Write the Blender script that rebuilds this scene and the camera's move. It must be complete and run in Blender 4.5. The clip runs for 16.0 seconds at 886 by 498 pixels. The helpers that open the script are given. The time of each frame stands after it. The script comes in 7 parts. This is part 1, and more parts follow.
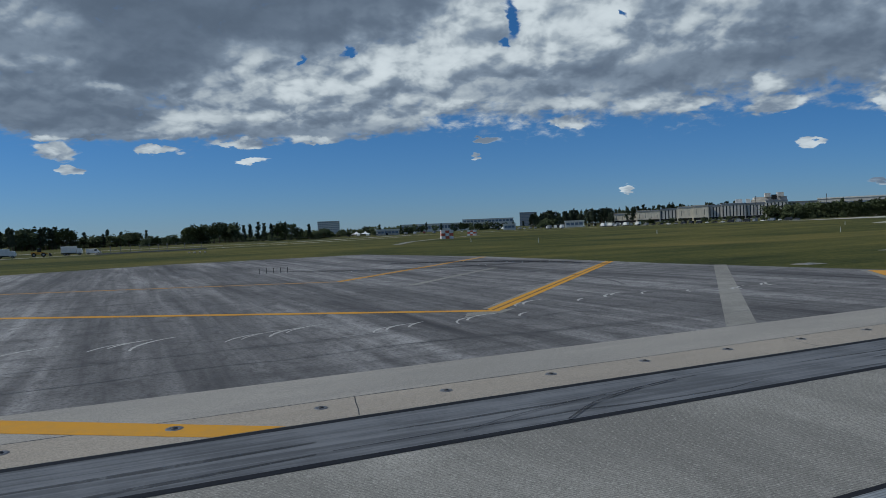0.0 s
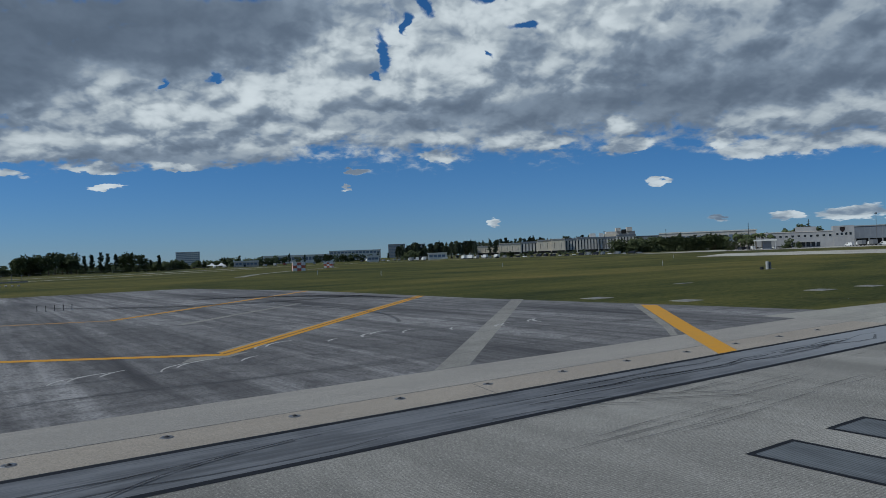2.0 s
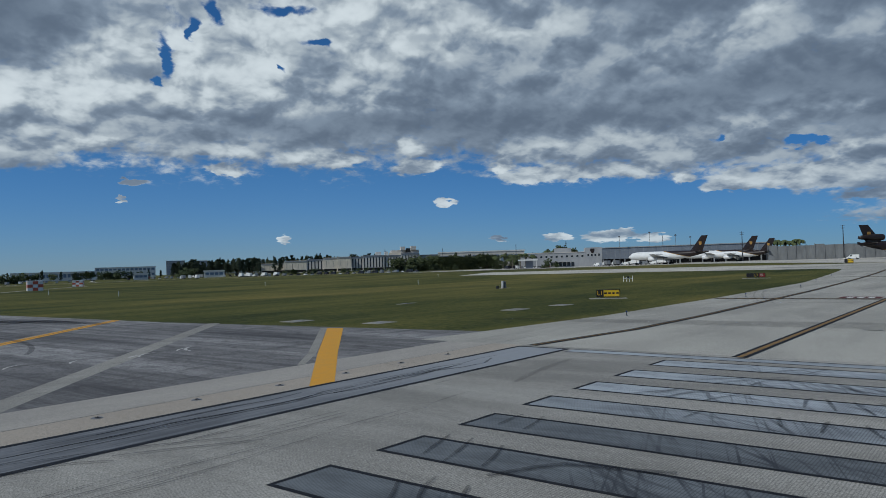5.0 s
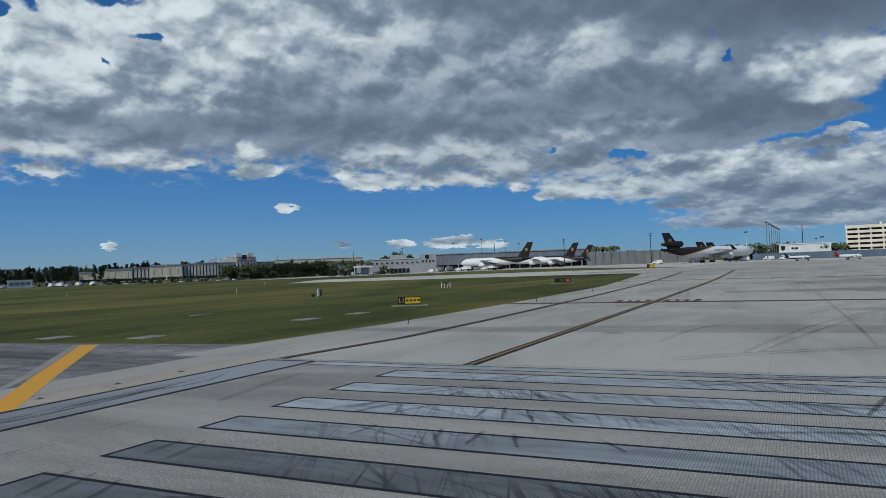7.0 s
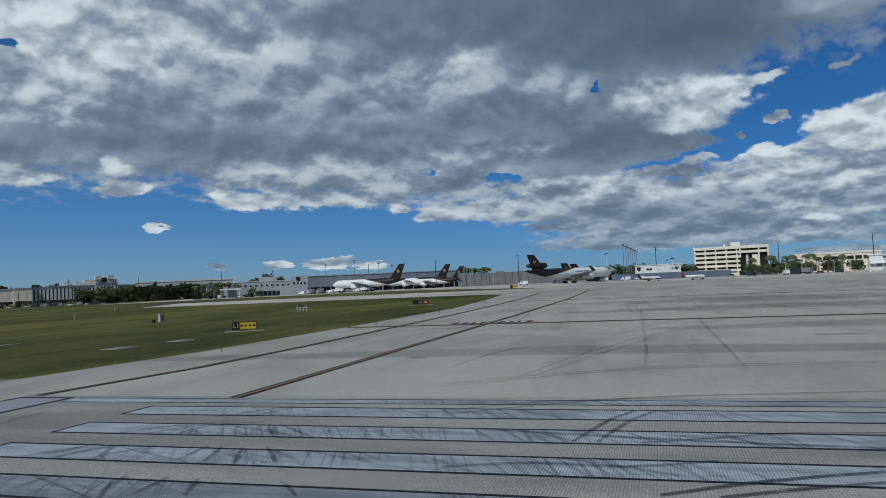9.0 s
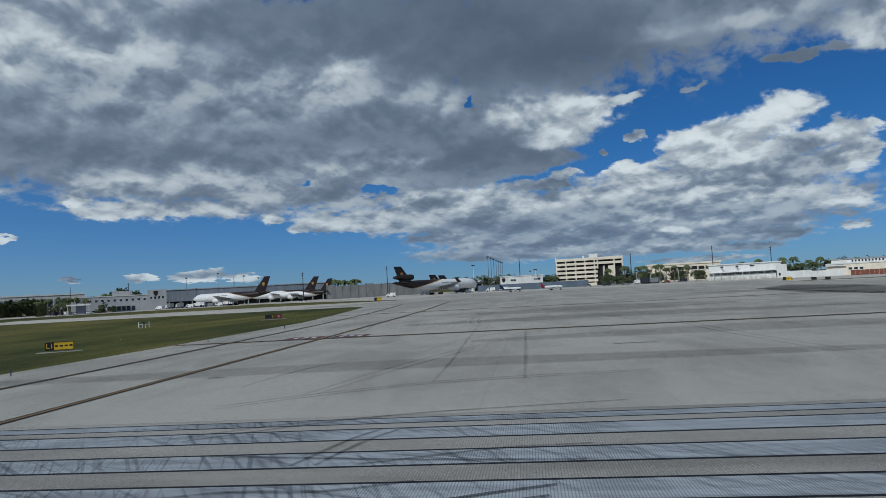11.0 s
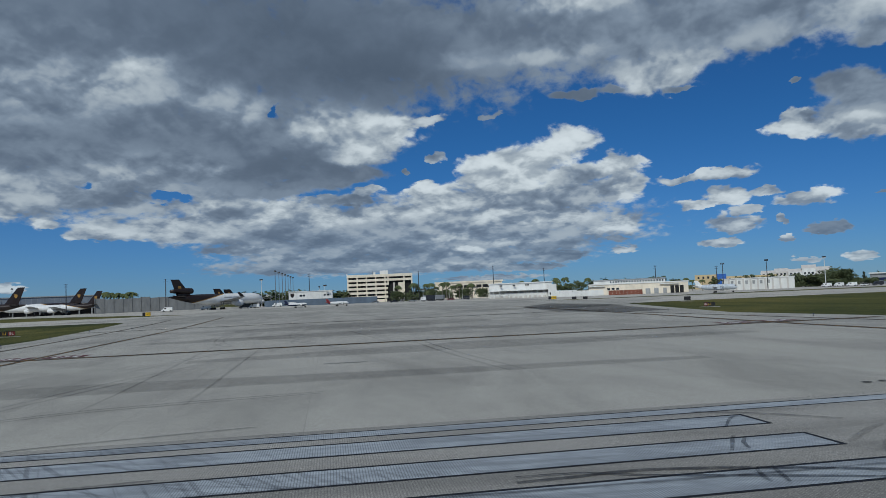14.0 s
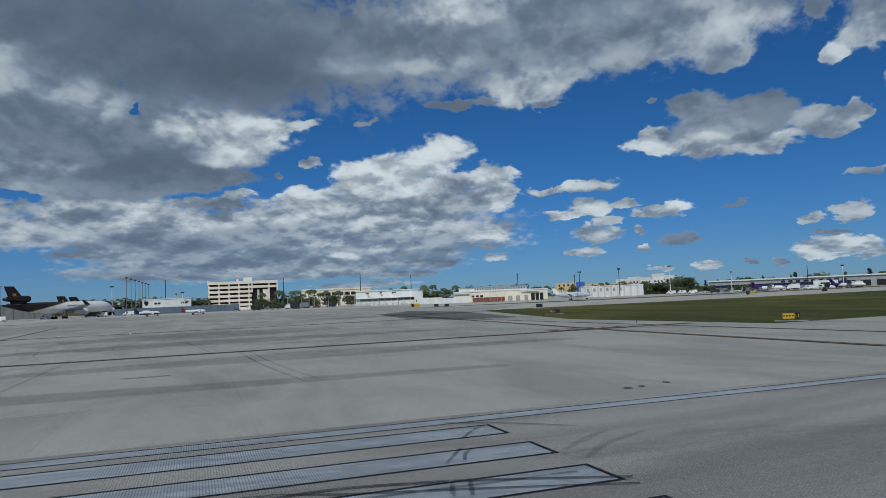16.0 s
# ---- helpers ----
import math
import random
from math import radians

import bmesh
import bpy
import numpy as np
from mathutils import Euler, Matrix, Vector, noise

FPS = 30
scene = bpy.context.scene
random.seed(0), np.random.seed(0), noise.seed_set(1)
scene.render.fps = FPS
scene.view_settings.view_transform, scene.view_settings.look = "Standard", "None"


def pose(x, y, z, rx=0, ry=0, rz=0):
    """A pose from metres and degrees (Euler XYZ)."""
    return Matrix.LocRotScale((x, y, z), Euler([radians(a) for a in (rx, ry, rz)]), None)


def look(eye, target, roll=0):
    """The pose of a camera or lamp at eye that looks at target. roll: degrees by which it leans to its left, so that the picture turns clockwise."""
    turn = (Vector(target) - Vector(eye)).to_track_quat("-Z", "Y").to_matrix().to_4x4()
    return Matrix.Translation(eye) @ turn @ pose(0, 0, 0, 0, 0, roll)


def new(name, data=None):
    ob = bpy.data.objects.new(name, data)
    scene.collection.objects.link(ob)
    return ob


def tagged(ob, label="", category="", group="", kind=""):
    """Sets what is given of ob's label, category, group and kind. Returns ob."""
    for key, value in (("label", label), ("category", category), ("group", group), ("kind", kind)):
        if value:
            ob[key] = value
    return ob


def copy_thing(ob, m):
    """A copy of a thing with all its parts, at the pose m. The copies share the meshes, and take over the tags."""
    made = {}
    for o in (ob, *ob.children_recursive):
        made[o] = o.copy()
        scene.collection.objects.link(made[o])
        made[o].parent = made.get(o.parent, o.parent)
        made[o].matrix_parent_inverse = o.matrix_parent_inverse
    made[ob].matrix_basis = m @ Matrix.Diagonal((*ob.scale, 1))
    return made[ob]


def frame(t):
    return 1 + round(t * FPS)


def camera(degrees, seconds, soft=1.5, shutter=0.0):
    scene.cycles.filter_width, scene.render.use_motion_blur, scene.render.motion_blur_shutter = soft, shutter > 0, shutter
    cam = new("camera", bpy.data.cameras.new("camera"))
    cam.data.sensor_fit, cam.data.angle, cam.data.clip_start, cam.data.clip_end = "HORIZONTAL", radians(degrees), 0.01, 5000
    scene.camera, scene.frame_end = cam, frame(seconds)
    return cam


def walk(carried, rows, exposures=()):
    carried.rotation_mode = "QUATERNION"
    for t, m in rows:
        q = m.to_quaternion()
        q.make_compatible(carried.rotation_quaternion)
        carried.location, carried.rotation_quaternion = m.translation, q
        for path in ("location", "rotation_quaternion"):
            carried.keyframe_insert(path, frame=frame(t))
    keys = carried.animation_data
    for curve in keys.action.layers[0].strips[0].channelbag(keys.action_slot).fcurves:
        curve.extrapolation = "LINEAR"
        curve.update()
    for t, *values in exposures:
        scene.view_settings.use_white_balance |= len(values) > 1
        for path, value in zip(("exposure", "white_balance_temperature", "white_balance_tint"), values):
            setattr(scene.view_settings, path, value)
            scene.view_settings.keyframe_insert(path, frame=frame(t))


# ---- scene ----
cam = camera(63.44, 16.0, soft=0.6)

PATH = [
    (0.0, pose(0.000, 0.000, 4.74, 88.332, 2.247, -0.000)),
    (0.5, pose(1.880, 0.693, 4.74, 88.780, 2.416, -2.650)),
    (1.0, pose(3.728, 1.251, 4.74, 89.645, 2.266, -5.194)),
    (1.5, pose(5.507, 1.550, 4.74, 90.053, 2.183, -7.468)),
    (2.0, pose(7.294, 1.743, 4.74, 90.476, 1.998, -10.342)),
    (2.5, pose(8.935, 1.917, 4.74, 90.834, 1.736, -12.521)),
    (3.0, pose(10.589, 2.106, 4.74, 90.935, 1.600, -15.438)),
    (3.5, pose(12.148, 2.243, 4.74, 91.101, 1.568, -18.133)),
    (4.0, pose(13.619, 2.225, 4.74, 91.217, 1.611, -20.812)),
    (6.5, pose(20.066, 0.437, 4.74, 91.447, 2.019, -36.351)),
    (7.0, pose(21.280, -0.159, 4.74, 91.443, 2.159, -39.393)),
    (7.5, pose(22.437, -0.812, 4.74, 91.520, 2.288, -43.012)),
    (8.0, pose(23.629, -1.396, 4.74, 92.022, 2.308, -44.996)),
    (8.5, pose(24.690, -2.039, 4.74, 92.229, 2.414, -46.715)),
    (9.0, pose(25.627, -2.873, 4.74, 92.757, 2.497, -48.947)),
    (11.5, pose(29.292, -7.068, 4.74, 93.126, 3.046, -61.533)),
    (12.0, pose(29.892, -7.952, 4.74, 93.167, 2.874, -64.226)),
    (12.5, pose(30.402, -8.904, 4.74, 93.329, 2.698, -66.554)),
    (13.0, pose(30.912, -9.858, 4.74, 93.423, 2.537, -69.015)),
    (13.5, pose(31.417, -10.814, 4.74, 93.550, 2.317, -71.683)),
    (14.0, pose(31.926, -11.811, 4.74, 93.659, 2.397, -74.702)),
    (14.5, pose(32.327, -12.838, 4.74, 93.707, 2.323, -77.051)),
    (15.0, pose(32.683, -13.897, 4.74, 93.848, 2.381, -79.783)),
    (15.5, pose(33.035, -14.967, 4.74, 93.813, 2.439, -82.178)),
    (16.0, pose(33.294, -16.058, 4.74, 93.797, 2.470, -84.721)),
]
walk(cam, PATH, [(0.0, -0.08, 6080, 4), (4.0, -0.10, 6080, 4), (6.5, 0.06, 6080, 4), (9.0, 0.0, 6080, 4), (16.0, -0.1, 6050, 4)])

# ---- world: blue sky with broken cumulus, and one sun ----
SUN_AZ, SUN_EL = 272.0, 43.0   # clockwise from +y, degrees
SUN_DIR = Vector((math.sin(radians(SUN_AZ)) * math.cos(radians(SUN_EL)), math.cos(radians(SUN_AZ)) * math.cos(radians(SUN_EL)), math.sin(radians(SUN_EL))))
scene.view_settings.exposure = 0.0

sun = new("sun", bpy.data.lights.new("sun", "SUN"))
sun.data.energy, sun.data.angle, sun.data.color = 2.7, radians(0.5), (1.0, 0.955, 0.89)
sun.matrix_world = look(SUN_DIR * 100, (0, 0, 0))

# clouds by bearing and height of the middle, half width and half height (degrees), and tone from grey 0 to white 1
CLOUDS = []
# cloud masses, bearing -29 to -9
CLOUDS += [
    (-29.1, 12.5, 3.1, 0.6, 0.55), (-29.1, 13.5, 4.5, 1.07, 0.35), (-29.0, 15.4, 3.2, 1.44, 0.65), (-28.6, 9.4, 5.5, 1.52, 0.3), (-28.2, 11.0, 5.1, 0.9, 0.4), (-25.1, 8.6, 4.9, 1.15, 0.3),
    (-23.4, 12.4, 3.0, 1.29, 0.25), (-20.9, 15.6, 8.7, 2.8, 0.2), (-20.3, 12.9, 5.2, 1.84, 0.18), (-19.3, 8.7, 2.9, 0.98, 0.75), (-17.6, 11.0, 3.2, 2.44, 0.72), (-15.6, 10.0, 3.3, 0.99, 0.75),
    (-14.6, 12.9, 2.1, 1.9, 0.8), (-13.1, 9.4, 4.5, 1.01, 0.8), (-12.8, 15.6, 9.5, 2.39, 0.22), (-12.1, 11.5, 3.4, 2.49, 0.92), (-10.5, 8.3, 8.6, 0.91, 0.4), (-9.1, 11.7, 3.2, 1.95, 0.86),
]
# cloud masses, bearing -6 to 12
CLOUDS += [
    (-6.1, 9.5, 5.8, 1.43, 0.68), (-5.8, 16.4, 6.4, 1.88, 0.25), (-5.0, 12.7, 3.5, 2.51, 0.92), (-0.6, 11.3, 4.7, 1.41, 0.8), (-0.5, 13.8, 3.5, 3.04, 0.9), (2.7, 15.4, 2.9, 2.99, 0.88),
    (3.9, 12.4, 3.5, 1.68, 0.85), (4.7, 11.0, 7.6, 0.79, 0.45), (8.3, 12.5, 3.5, 1.22, 0.85), (8.4, 15.0, 2.6, 2.97, 0.98), (12.2, 11.0, 9.6, 1.22, 0.34), (12.3, 13.1, 4.5, 1.2, 0.72),
    (12.4, 15.5, 3.4, 2.38, 0.9),
]
# loose puffs and ragged rims, bearing -28 to 10
CLOUDS += [
    (-28.3, 7.5, 1.1, 0.27, 0.7), (-28.2, 6.4, 1.6, 0.67, 0.82), (-26.9, 5.3, 0.91, 0.32, 0.8), (-26.2, 7.8, 2.5, 0.36, 0.42), (-24.6, 11.2, 2.1, 0.41, 0.66), (-21.4, 6.7, 1.7, 0.28, 0.8),
    (-20.9, 7.9, 2.5, 0.47, 0.6), (-15.3, 7.2, 2.2, 0.29, 0.75), (-15.1, 5.6, 1.2, 0.2, 0.9), (-9.7, 7.4, 1.6, 0.3, 0.75), (-8.3, 10.2, 2.0, 0.44, 0.38), (-6.0, 12.3, 0.92, 0.68, 0.5),
    (-4.2, 10.7, 1.8, 0.59, 0.5), (1.1, 9.5, 2.8, 0.4, 0.8), (3.0, 5.5, 0.46, 0.2, 0.7), (3.7, 7.1, 1.0, 0.2, 0.3), (7.8, 9.5, 2.3, 0.35, 0.65), (10.2, 8.0, 1.8, 0.35, 0.8),
]
# loose puffs and ragged rims, bearing 10 to 11
CLOUDS += [
    (10.2, 14.1, 0.9, 1.04, 0.5), (11.3, 9.1, 1.8, 0.34, 0.7),
]
# cloud masses, bearing -10 to 48
CLOUDS += [
    (-9.9, 17.6, 7.0, 1.75, 0.22), (-3.6, 17.9, 5.2, 1.83, 0.25), (0.8, 18.3, 2.7, 1.87, 0.42), (4.7, 19.1, 1.8, 1.01, 0.8), (12.1, 18.3, 2.7, 1.95, 0.96), (14.7, 13.7, 6.5, 1.7, 0.92),
    (19.8, 18.2, 1.7, 1.96, 0.9), (21.4, 11.5, 14.1, 1.15, 0.24), (21.5, 13.3, 3.3, 1.02, 0.8), (21.6, 15.6, 5.4, 1.45, 0.85), (23.0, 18.1, 3.6, 1.95, 0.9), (29.7, 18.4, 3.2, 1.49, 0.75),
    (38.9, 16.2, 5.8, 1.45, 0.45), (44.6, 16.4, 4.3, 1.29, 0.5), (48.1, 15.9, 2.7, 1.73, 0.55),
]
# loose puffs and ragged rims, bearing 14 to 26
CLOUDS += [
    (14.5, 2.4, 0.62, 0.36, 0.95), (15.7, 18.5, 1.9, 0.76, 0.9), (16.4, 9.0, 2.4, 0.61, 0.76), (16.5, 14.7, 1.5, 0.64, 0.6), (19.1, 8.8, 1.9, 0.41, 0.76), (24.5, 9.4, 1.3, 0.66, 0.74),
    (25.4, 7.9, 1.8, 0.51, 0.8), (25.7, 17.5, 1.8, 0.85, 0.5),
]
# cloud masses, bearing 26 to 51
CLOUDS += [
    (26.5, 17.0, 4.9, 1.19, 0.82), (29.4, 14.1, 8.1, 1.45, 0.44), (30.0, 18.3, 3.3, 1.94, 0.86), (32.7, 18.3, 2.7, 1.41, 0.82), (33.8, 11.3, 8.9, 1.27, 0.26), (33.9, 15.4, 4.5, 2.57, 0.58),
    (35.9, 9.0, 5.4, 1.05, 0.66), (36.3, 18.3, 3.4, 1.96, 0.74), (36.8, 7.0, 5.1, 0.59, 0.7), (38.9, 16.1, 6.6, 2.79, 0.62), (40.7, 13.9, 8.4, 1.25, 0.4), (41.4, 9.3, 4.5, 1.05, 0.66),
    (44.2, 11.3, 5.9, 1.04, 0.3), (45.3, 15.8, 5.3, 2.0, 0.64), (47.7, 19.4, 4.7, 1.17, 0.35), (49.6, 12.5, 8.7, 1.24, 0.22), (50.4, 9.9, 3.2, 1.03, 0.66), (50.6, 16.2, 3.8, 1.2, 0.76),
]
# cloud masses, bearing 52 to 54
CLOUDS += [
    (52.0, 17.7, 2.6, 1.39, 0.82), (53.6, 5.7, 5.6, 0.92, 0.66),
]
# loose puffs and ragged rims, bearing 26 to 56
CLOUDS += [
    (26.0, 17.8, 1.8, 0.47, 0.48), (27.6, 5.0, 0.95, 0.3, 0.8), (31.4, 2.0, 0.76, 0.15, 0.6), (32.3, 7.8, 1.1, 0.46, 0.85), (36.0, 2.0, 1.2, 0.31, 0.85), (40.2, 2.0, 2.2, 0.47, 0.85),
    (42.2, 7.0, 1.9, 0.36, 0.7), (43.3, 1.7, 1.4, 0.31, 0.7), (45.5, 6.0, 1.0, 0.41, 0.85), (49.3, 5.3, 1.8, 0.41, 0.72), (50.7, 8.1, 1.8, 0.8, 0.55), (55.9, 10.3, 2.7, 0.58, 0.66),
]
# cloud masses, bearing 47 to 75
CLOUDS += [
    (46.6, 20.8, 7.8, 1.82, 0.25), (56.0, 15.6, 3.8, 1.44, 0.6), (56.8, 12.7, 6.3, 1.48, 0.28), (57.0, 19.0, 4.4, 2.49, 0.25), (59.5, 14.8, 2.3, 1.47, 0.6), (60.1, 6.9, 5.0, 1.0, 0.8),
    (62.0, 10.4, 6.2, 1.52, 0.2), (62.4, 19.9, 11.3, 3.0, 0.12), (62.7, 5.1, 8.8, 0.36, 0.42), (64.9, 13.2, 2.8, 1.5, 0.96), (65.4, 4.3, 6.0, 0.31, 0.38), (65.5, 6.3, 4.5, 0.71, 0.76),
    (65.6, 9.7, 4.5, 0.76, 0.28), (68.3, 17.7, 7.2, 2.01, 0.12), (68.9, 12.7, 3.3, 1.74, 0.94), (70.0, 6.6, 3.9, 0.77, 0.85), (72.5, 20.0, 5.7, 2.51, 0.16), (74.6, 7.5, 3.3, 0.94, 0.85),
]
# cloud masses, bearing 75 to 100
CLOUDS += [
    (75.4, 21.4, 4.8, 0.96, 0.3), (75.9, 5.6, 4.5, 0.71, 0.7), (78.3, 9.3, 2.1, 1.51, 0.97), (79.8, 19.8, 5.9, 1.93, 0.35), (80.9, 7.7, 4.9, 0.93, 0.75), (81.2, 6.8, 4.3, 0.4, 0.42),
    (81.4, 9.9, 3.1, 1.49, 1.0), (82.5, 5.9, 4.3, 0.69, 0.86), (84.1, 18.3, 4.3, 0.7, 0.6), (84.9, 11.3, 2.6, 1.23, 1.0), (85.5, 7.4, 3.6, 1.14, 0.58), (85.7, 9.1, 2.6, 0.79, 0.58),
    (86.3, 19.8, 7.7, 1.67, 0.4), (89.0, 9.6, 1.7, 0.96, 0.96), (89.3, 7.9, 1.5, 1.26, 0.85), (92.6, 16.7, 3.0, 1.13, 0.64), (94.3, 18.7, 7.0, 1.1, 0.4), (99.7, 17.6, 3.6, 0.81, 0.5),
]
# loose puffs and ragged rims, bearing 58 to 74
CLOUDS += [
    (58.4, 6.7, 1.4, 0.41, 0.33), (59.1, 4.1, 2.8, 0.31, 0.66), (61.1, 8.7, 3.1, 0.41, 0.34), (63.1, 3.3, 3.4, 0.21, 0.55), (65.3, 2.3, 5.2, 0.21, 0.55), (65.5, 7.7, 2.0, 0.41, 0.82),
    (67.5, 11.0, 2.4, 0.51, 0.7), (68.3, 7.7, 2.0, 0.36, 0.33), (68.5, 2.8, 3.9, 0.21, 0.62), (69.2, 8.2, 1.1, 0.41, 0.88), (69.5, 3.7, 1.7, 0.36, 0.86), (70.0, 5.2, 5.0, 0.31, 0.48),
    (71.7, 13.4, 1.7, 0.85, 0.9), (72.2, 4.2, 2.9, 0.26, 0.48), (72.2, 9.9, 0.47, 0.26, 0.4), (73.3, 8.4, 1.7, 0.62, 0.96), (73.5, 3.0, 3.1, 0.26, 0.48), (74.0, 13.8, 1.1, 0.4, 0.72),
]
# loose puffs and ragged rims, bearing 75 to 88
CLOUDS += [
    (75.0, 10.8, 0.93, 0.41, 0.6), (75.2, 2.3, 4.6, 0.26, 0.6), (75.8, 4.6, 2.4, 0.31, 0.82), (76.6, 3.4, 1.8, 0.31, 0.86), (77.4, 18.2, 2.4, 0.62, 0.45), (78.7, 1.2, 4.0, 0.2, 0.5),
    (79.0, 5.9, 2.3, 0.61, 0.86), (79.2, 14.0, 1.0, 0.2, 0.4), (79.8, 4.9, 3.8, 0.41, 0.52), (80.2, 4.0, 2.8, 0.41, 0.7), (81.0, 1.9, 3.3, 0.25, 0.44), (81.0, 2.9, 3.3, 0.3, 0.48),
    (83.2, 3.7, 2.2, 0.4, 0.38), (84.4, 2.7, 1.8, 0.4, 0.38), (84.6, 5.5, 1.8, 0.6, 0.7), (86.0, 15.0, 1.7, 0.38, 0.28), (87.0, 4.5, 0.52, 0.35, 0.7), (88.4, 3.8, 0.69, 0.29, 0.85),
]
# loose puffs and ragged rims, bearing 88 to 98
CLOUDS += [
    (88.4, 6.9, 1.0, 0.58, 0.52), (88.5, 5.0, 1.7, 0.59, 0.85), (88.7, 15.1, 0.84, 0.33, 0.28), (89.0, 3.0, 1.0, 0.29, 0.7), (91.8, 15.4, 1.4, 0.59, 0.76), (93.8, 14.5, 0.78, 0.23, 0.38),
    (95.0, 5.9, 1.5, 0.37, 0.8), (95.3, 16.8, 1.5, 0.57, 0.55), (95.5, 8.1, 3.6, 0.41, 0.72), (95.9, 3.0, 1.5, 0.37, 0.7), (96.5, 6.5, 1.5, 0.73, 0.86), (97.0, 4.3, 1.9, 0.69, 0.66),
    (98.1, 5.4, 1.3, 0.32, 0.6),
]
# cloud masses, bearing 86 to 117
CLOUDS += [
    (86.0, 21.9, 3.3, 1.51, 0.85), (89.7, 22.3, 2.4, 0.84, 0.7), (92.6, 16.1, 3.0, 1.46, 0.75), (97.6, 18.7, 5.5, 1.41, 0.44), (102.0, 19.4, 4.2, 1.89, 0.44), (105.3, 13.3, 2.2, 1.41, 0.42),
    (105.3, 19.3, 5.1, 1.86, 0.66), (106.8, 11.2, 4.5, 1.62, 0.42), (107.3, 12.0, 2.1, 0.94, 0.48), (109.2, 12.3, 2.8, 1.37, 0.32), (109.3, 19.4, 2.5, 0.78, 0.76), (113.6, 2.4, 2.6, 0.68, 0.86),
    (116.8, 17.1, 2.0, 1.71, 0.6),
]
# loose puffs and ragged rims, bearing 93 to 110
CLOUDS += [
    (93.4, 14.5, 0.93, 0.25, 0.5), (99.1, 6.7, 1.4, 0.35, 0.75), (100.2, 4.4, 0.39, 0.25, 0.6), (100.8, 3.1, 0.67, 0.3, 0.75), (101.5, 1.5, 0.95, 0.2, 0.6), (101.5, 11.6, 1.1, 0.58, 0.8),
    (101.7, 13.9, 0.53, 0.24, 0.45), (102.0, 5.9, 2.2, 0.59, 0.85), (102.1, 11.7, 0.86, 0.19, 0.3), (102.3, 10.9, 2.4, 0.58, 0.92), (103.1, 3.7, 1.3, 0.39, 0.33), (105.0, 1.5, 1.0, 0.39, 0.7),
    (106.0, 11.1, 2.5, 0.47, 0.74), (107.2, 6.0, 0.8, 0.14, 0.28), (107.2, 16.7, 1.7, 0.68, 0.48), (107.5, 9.9, 3.4, 0.38, 0.6), (108.1, 1.6, 0.61, 0.19, 0.4), (110.0, 1.4, 0.55, 0.33, 0.5),
]
# loose puffs and ragged rims, bearing 111 to 119
CLOUDS += [
    (111.0, 10.5, 1.2, 0.37, 0.7), (112.2, 4.4, 0.57, 0.28, 0.6), (112.6, 2.0, 1.1, 0.55, 0.8), (113.2, 11.5, 1.5, 0.98, 0.52), (113.4, 18.8, 0.65, 0.76, 0.3), (113.7, 3.4, 1.5, 0.23, 0.33),
    (113.9, 10.7, 1.5, 0.45, 0.52), (114.5, 4.7, 1.3, 0.54, 0.6), (114.6, 15.6, 0.88, 0.86, 0.75), (115.4, 11.8, 1.1, 0.74, 0.7), (115.6, 7.6, 1.2, 0.22, 0.5), (115.7, 2.0, 0.84, 0.67, 0.75),
    (117.0, 15.8, 1.1, 0.38, 0.6), (118.5, 13.8, 1.5, 1.04, 0.5), (118.8, 9.7, 1.4, 1.06, 0.5),
]
# broad decks behind them
CLOUDS += [
    (76, 5, 14, 2.6, 0.50), (67, 4.8, 10, 1.9, 0.44), (70, 2.6, 13, 0.7, 0.45), (60, 18.5, 22, 4.5, 0.28), (25, 13, 24, 4.2, 0.36), (-20, 13, 16, 4.5, 0.32),
    (8, 14, 15, 4.8, 0.8), (50, 10.5, 13, 3.6, 0.42), (92, 20.5, 22, 3.4, 0.42), (42, 15, 14, 4.5, 0.5), (46, 8.5, 9, 1.8, 0.6), (60, 12, 8, 3, 0.3), (13, 19.8, 8, 2.4, 0.86), (23, 20.5, 8, 2.6, 0.8), (33, 21.5, 8, 2.6, 0.6),
]
# blue gaps in the clouds
GAPS = [
    (5.8, 15.6, 0.62, 1.72), (5.2, 14.1, 0.4, 0.75), (-7.2, 13.9, 0.79, 0.46), (-11.1, 13.2, 0.43, 0.33), (9.5, 19.3, 0.71, 1.13), (8.1, 17.8, 0.44, 1.14),
    (14.9, 19.8, 2.9, 0.49), (17.8, 17.4, 1.6, 0.42), (14.3, 15.4, 0.41, 0.55), (48.1, 8.9, 0.8, 0.57), (54.2, 8.1, 1.4, 0.34), (62.0, 15.0, 0.45, 0.43),
]


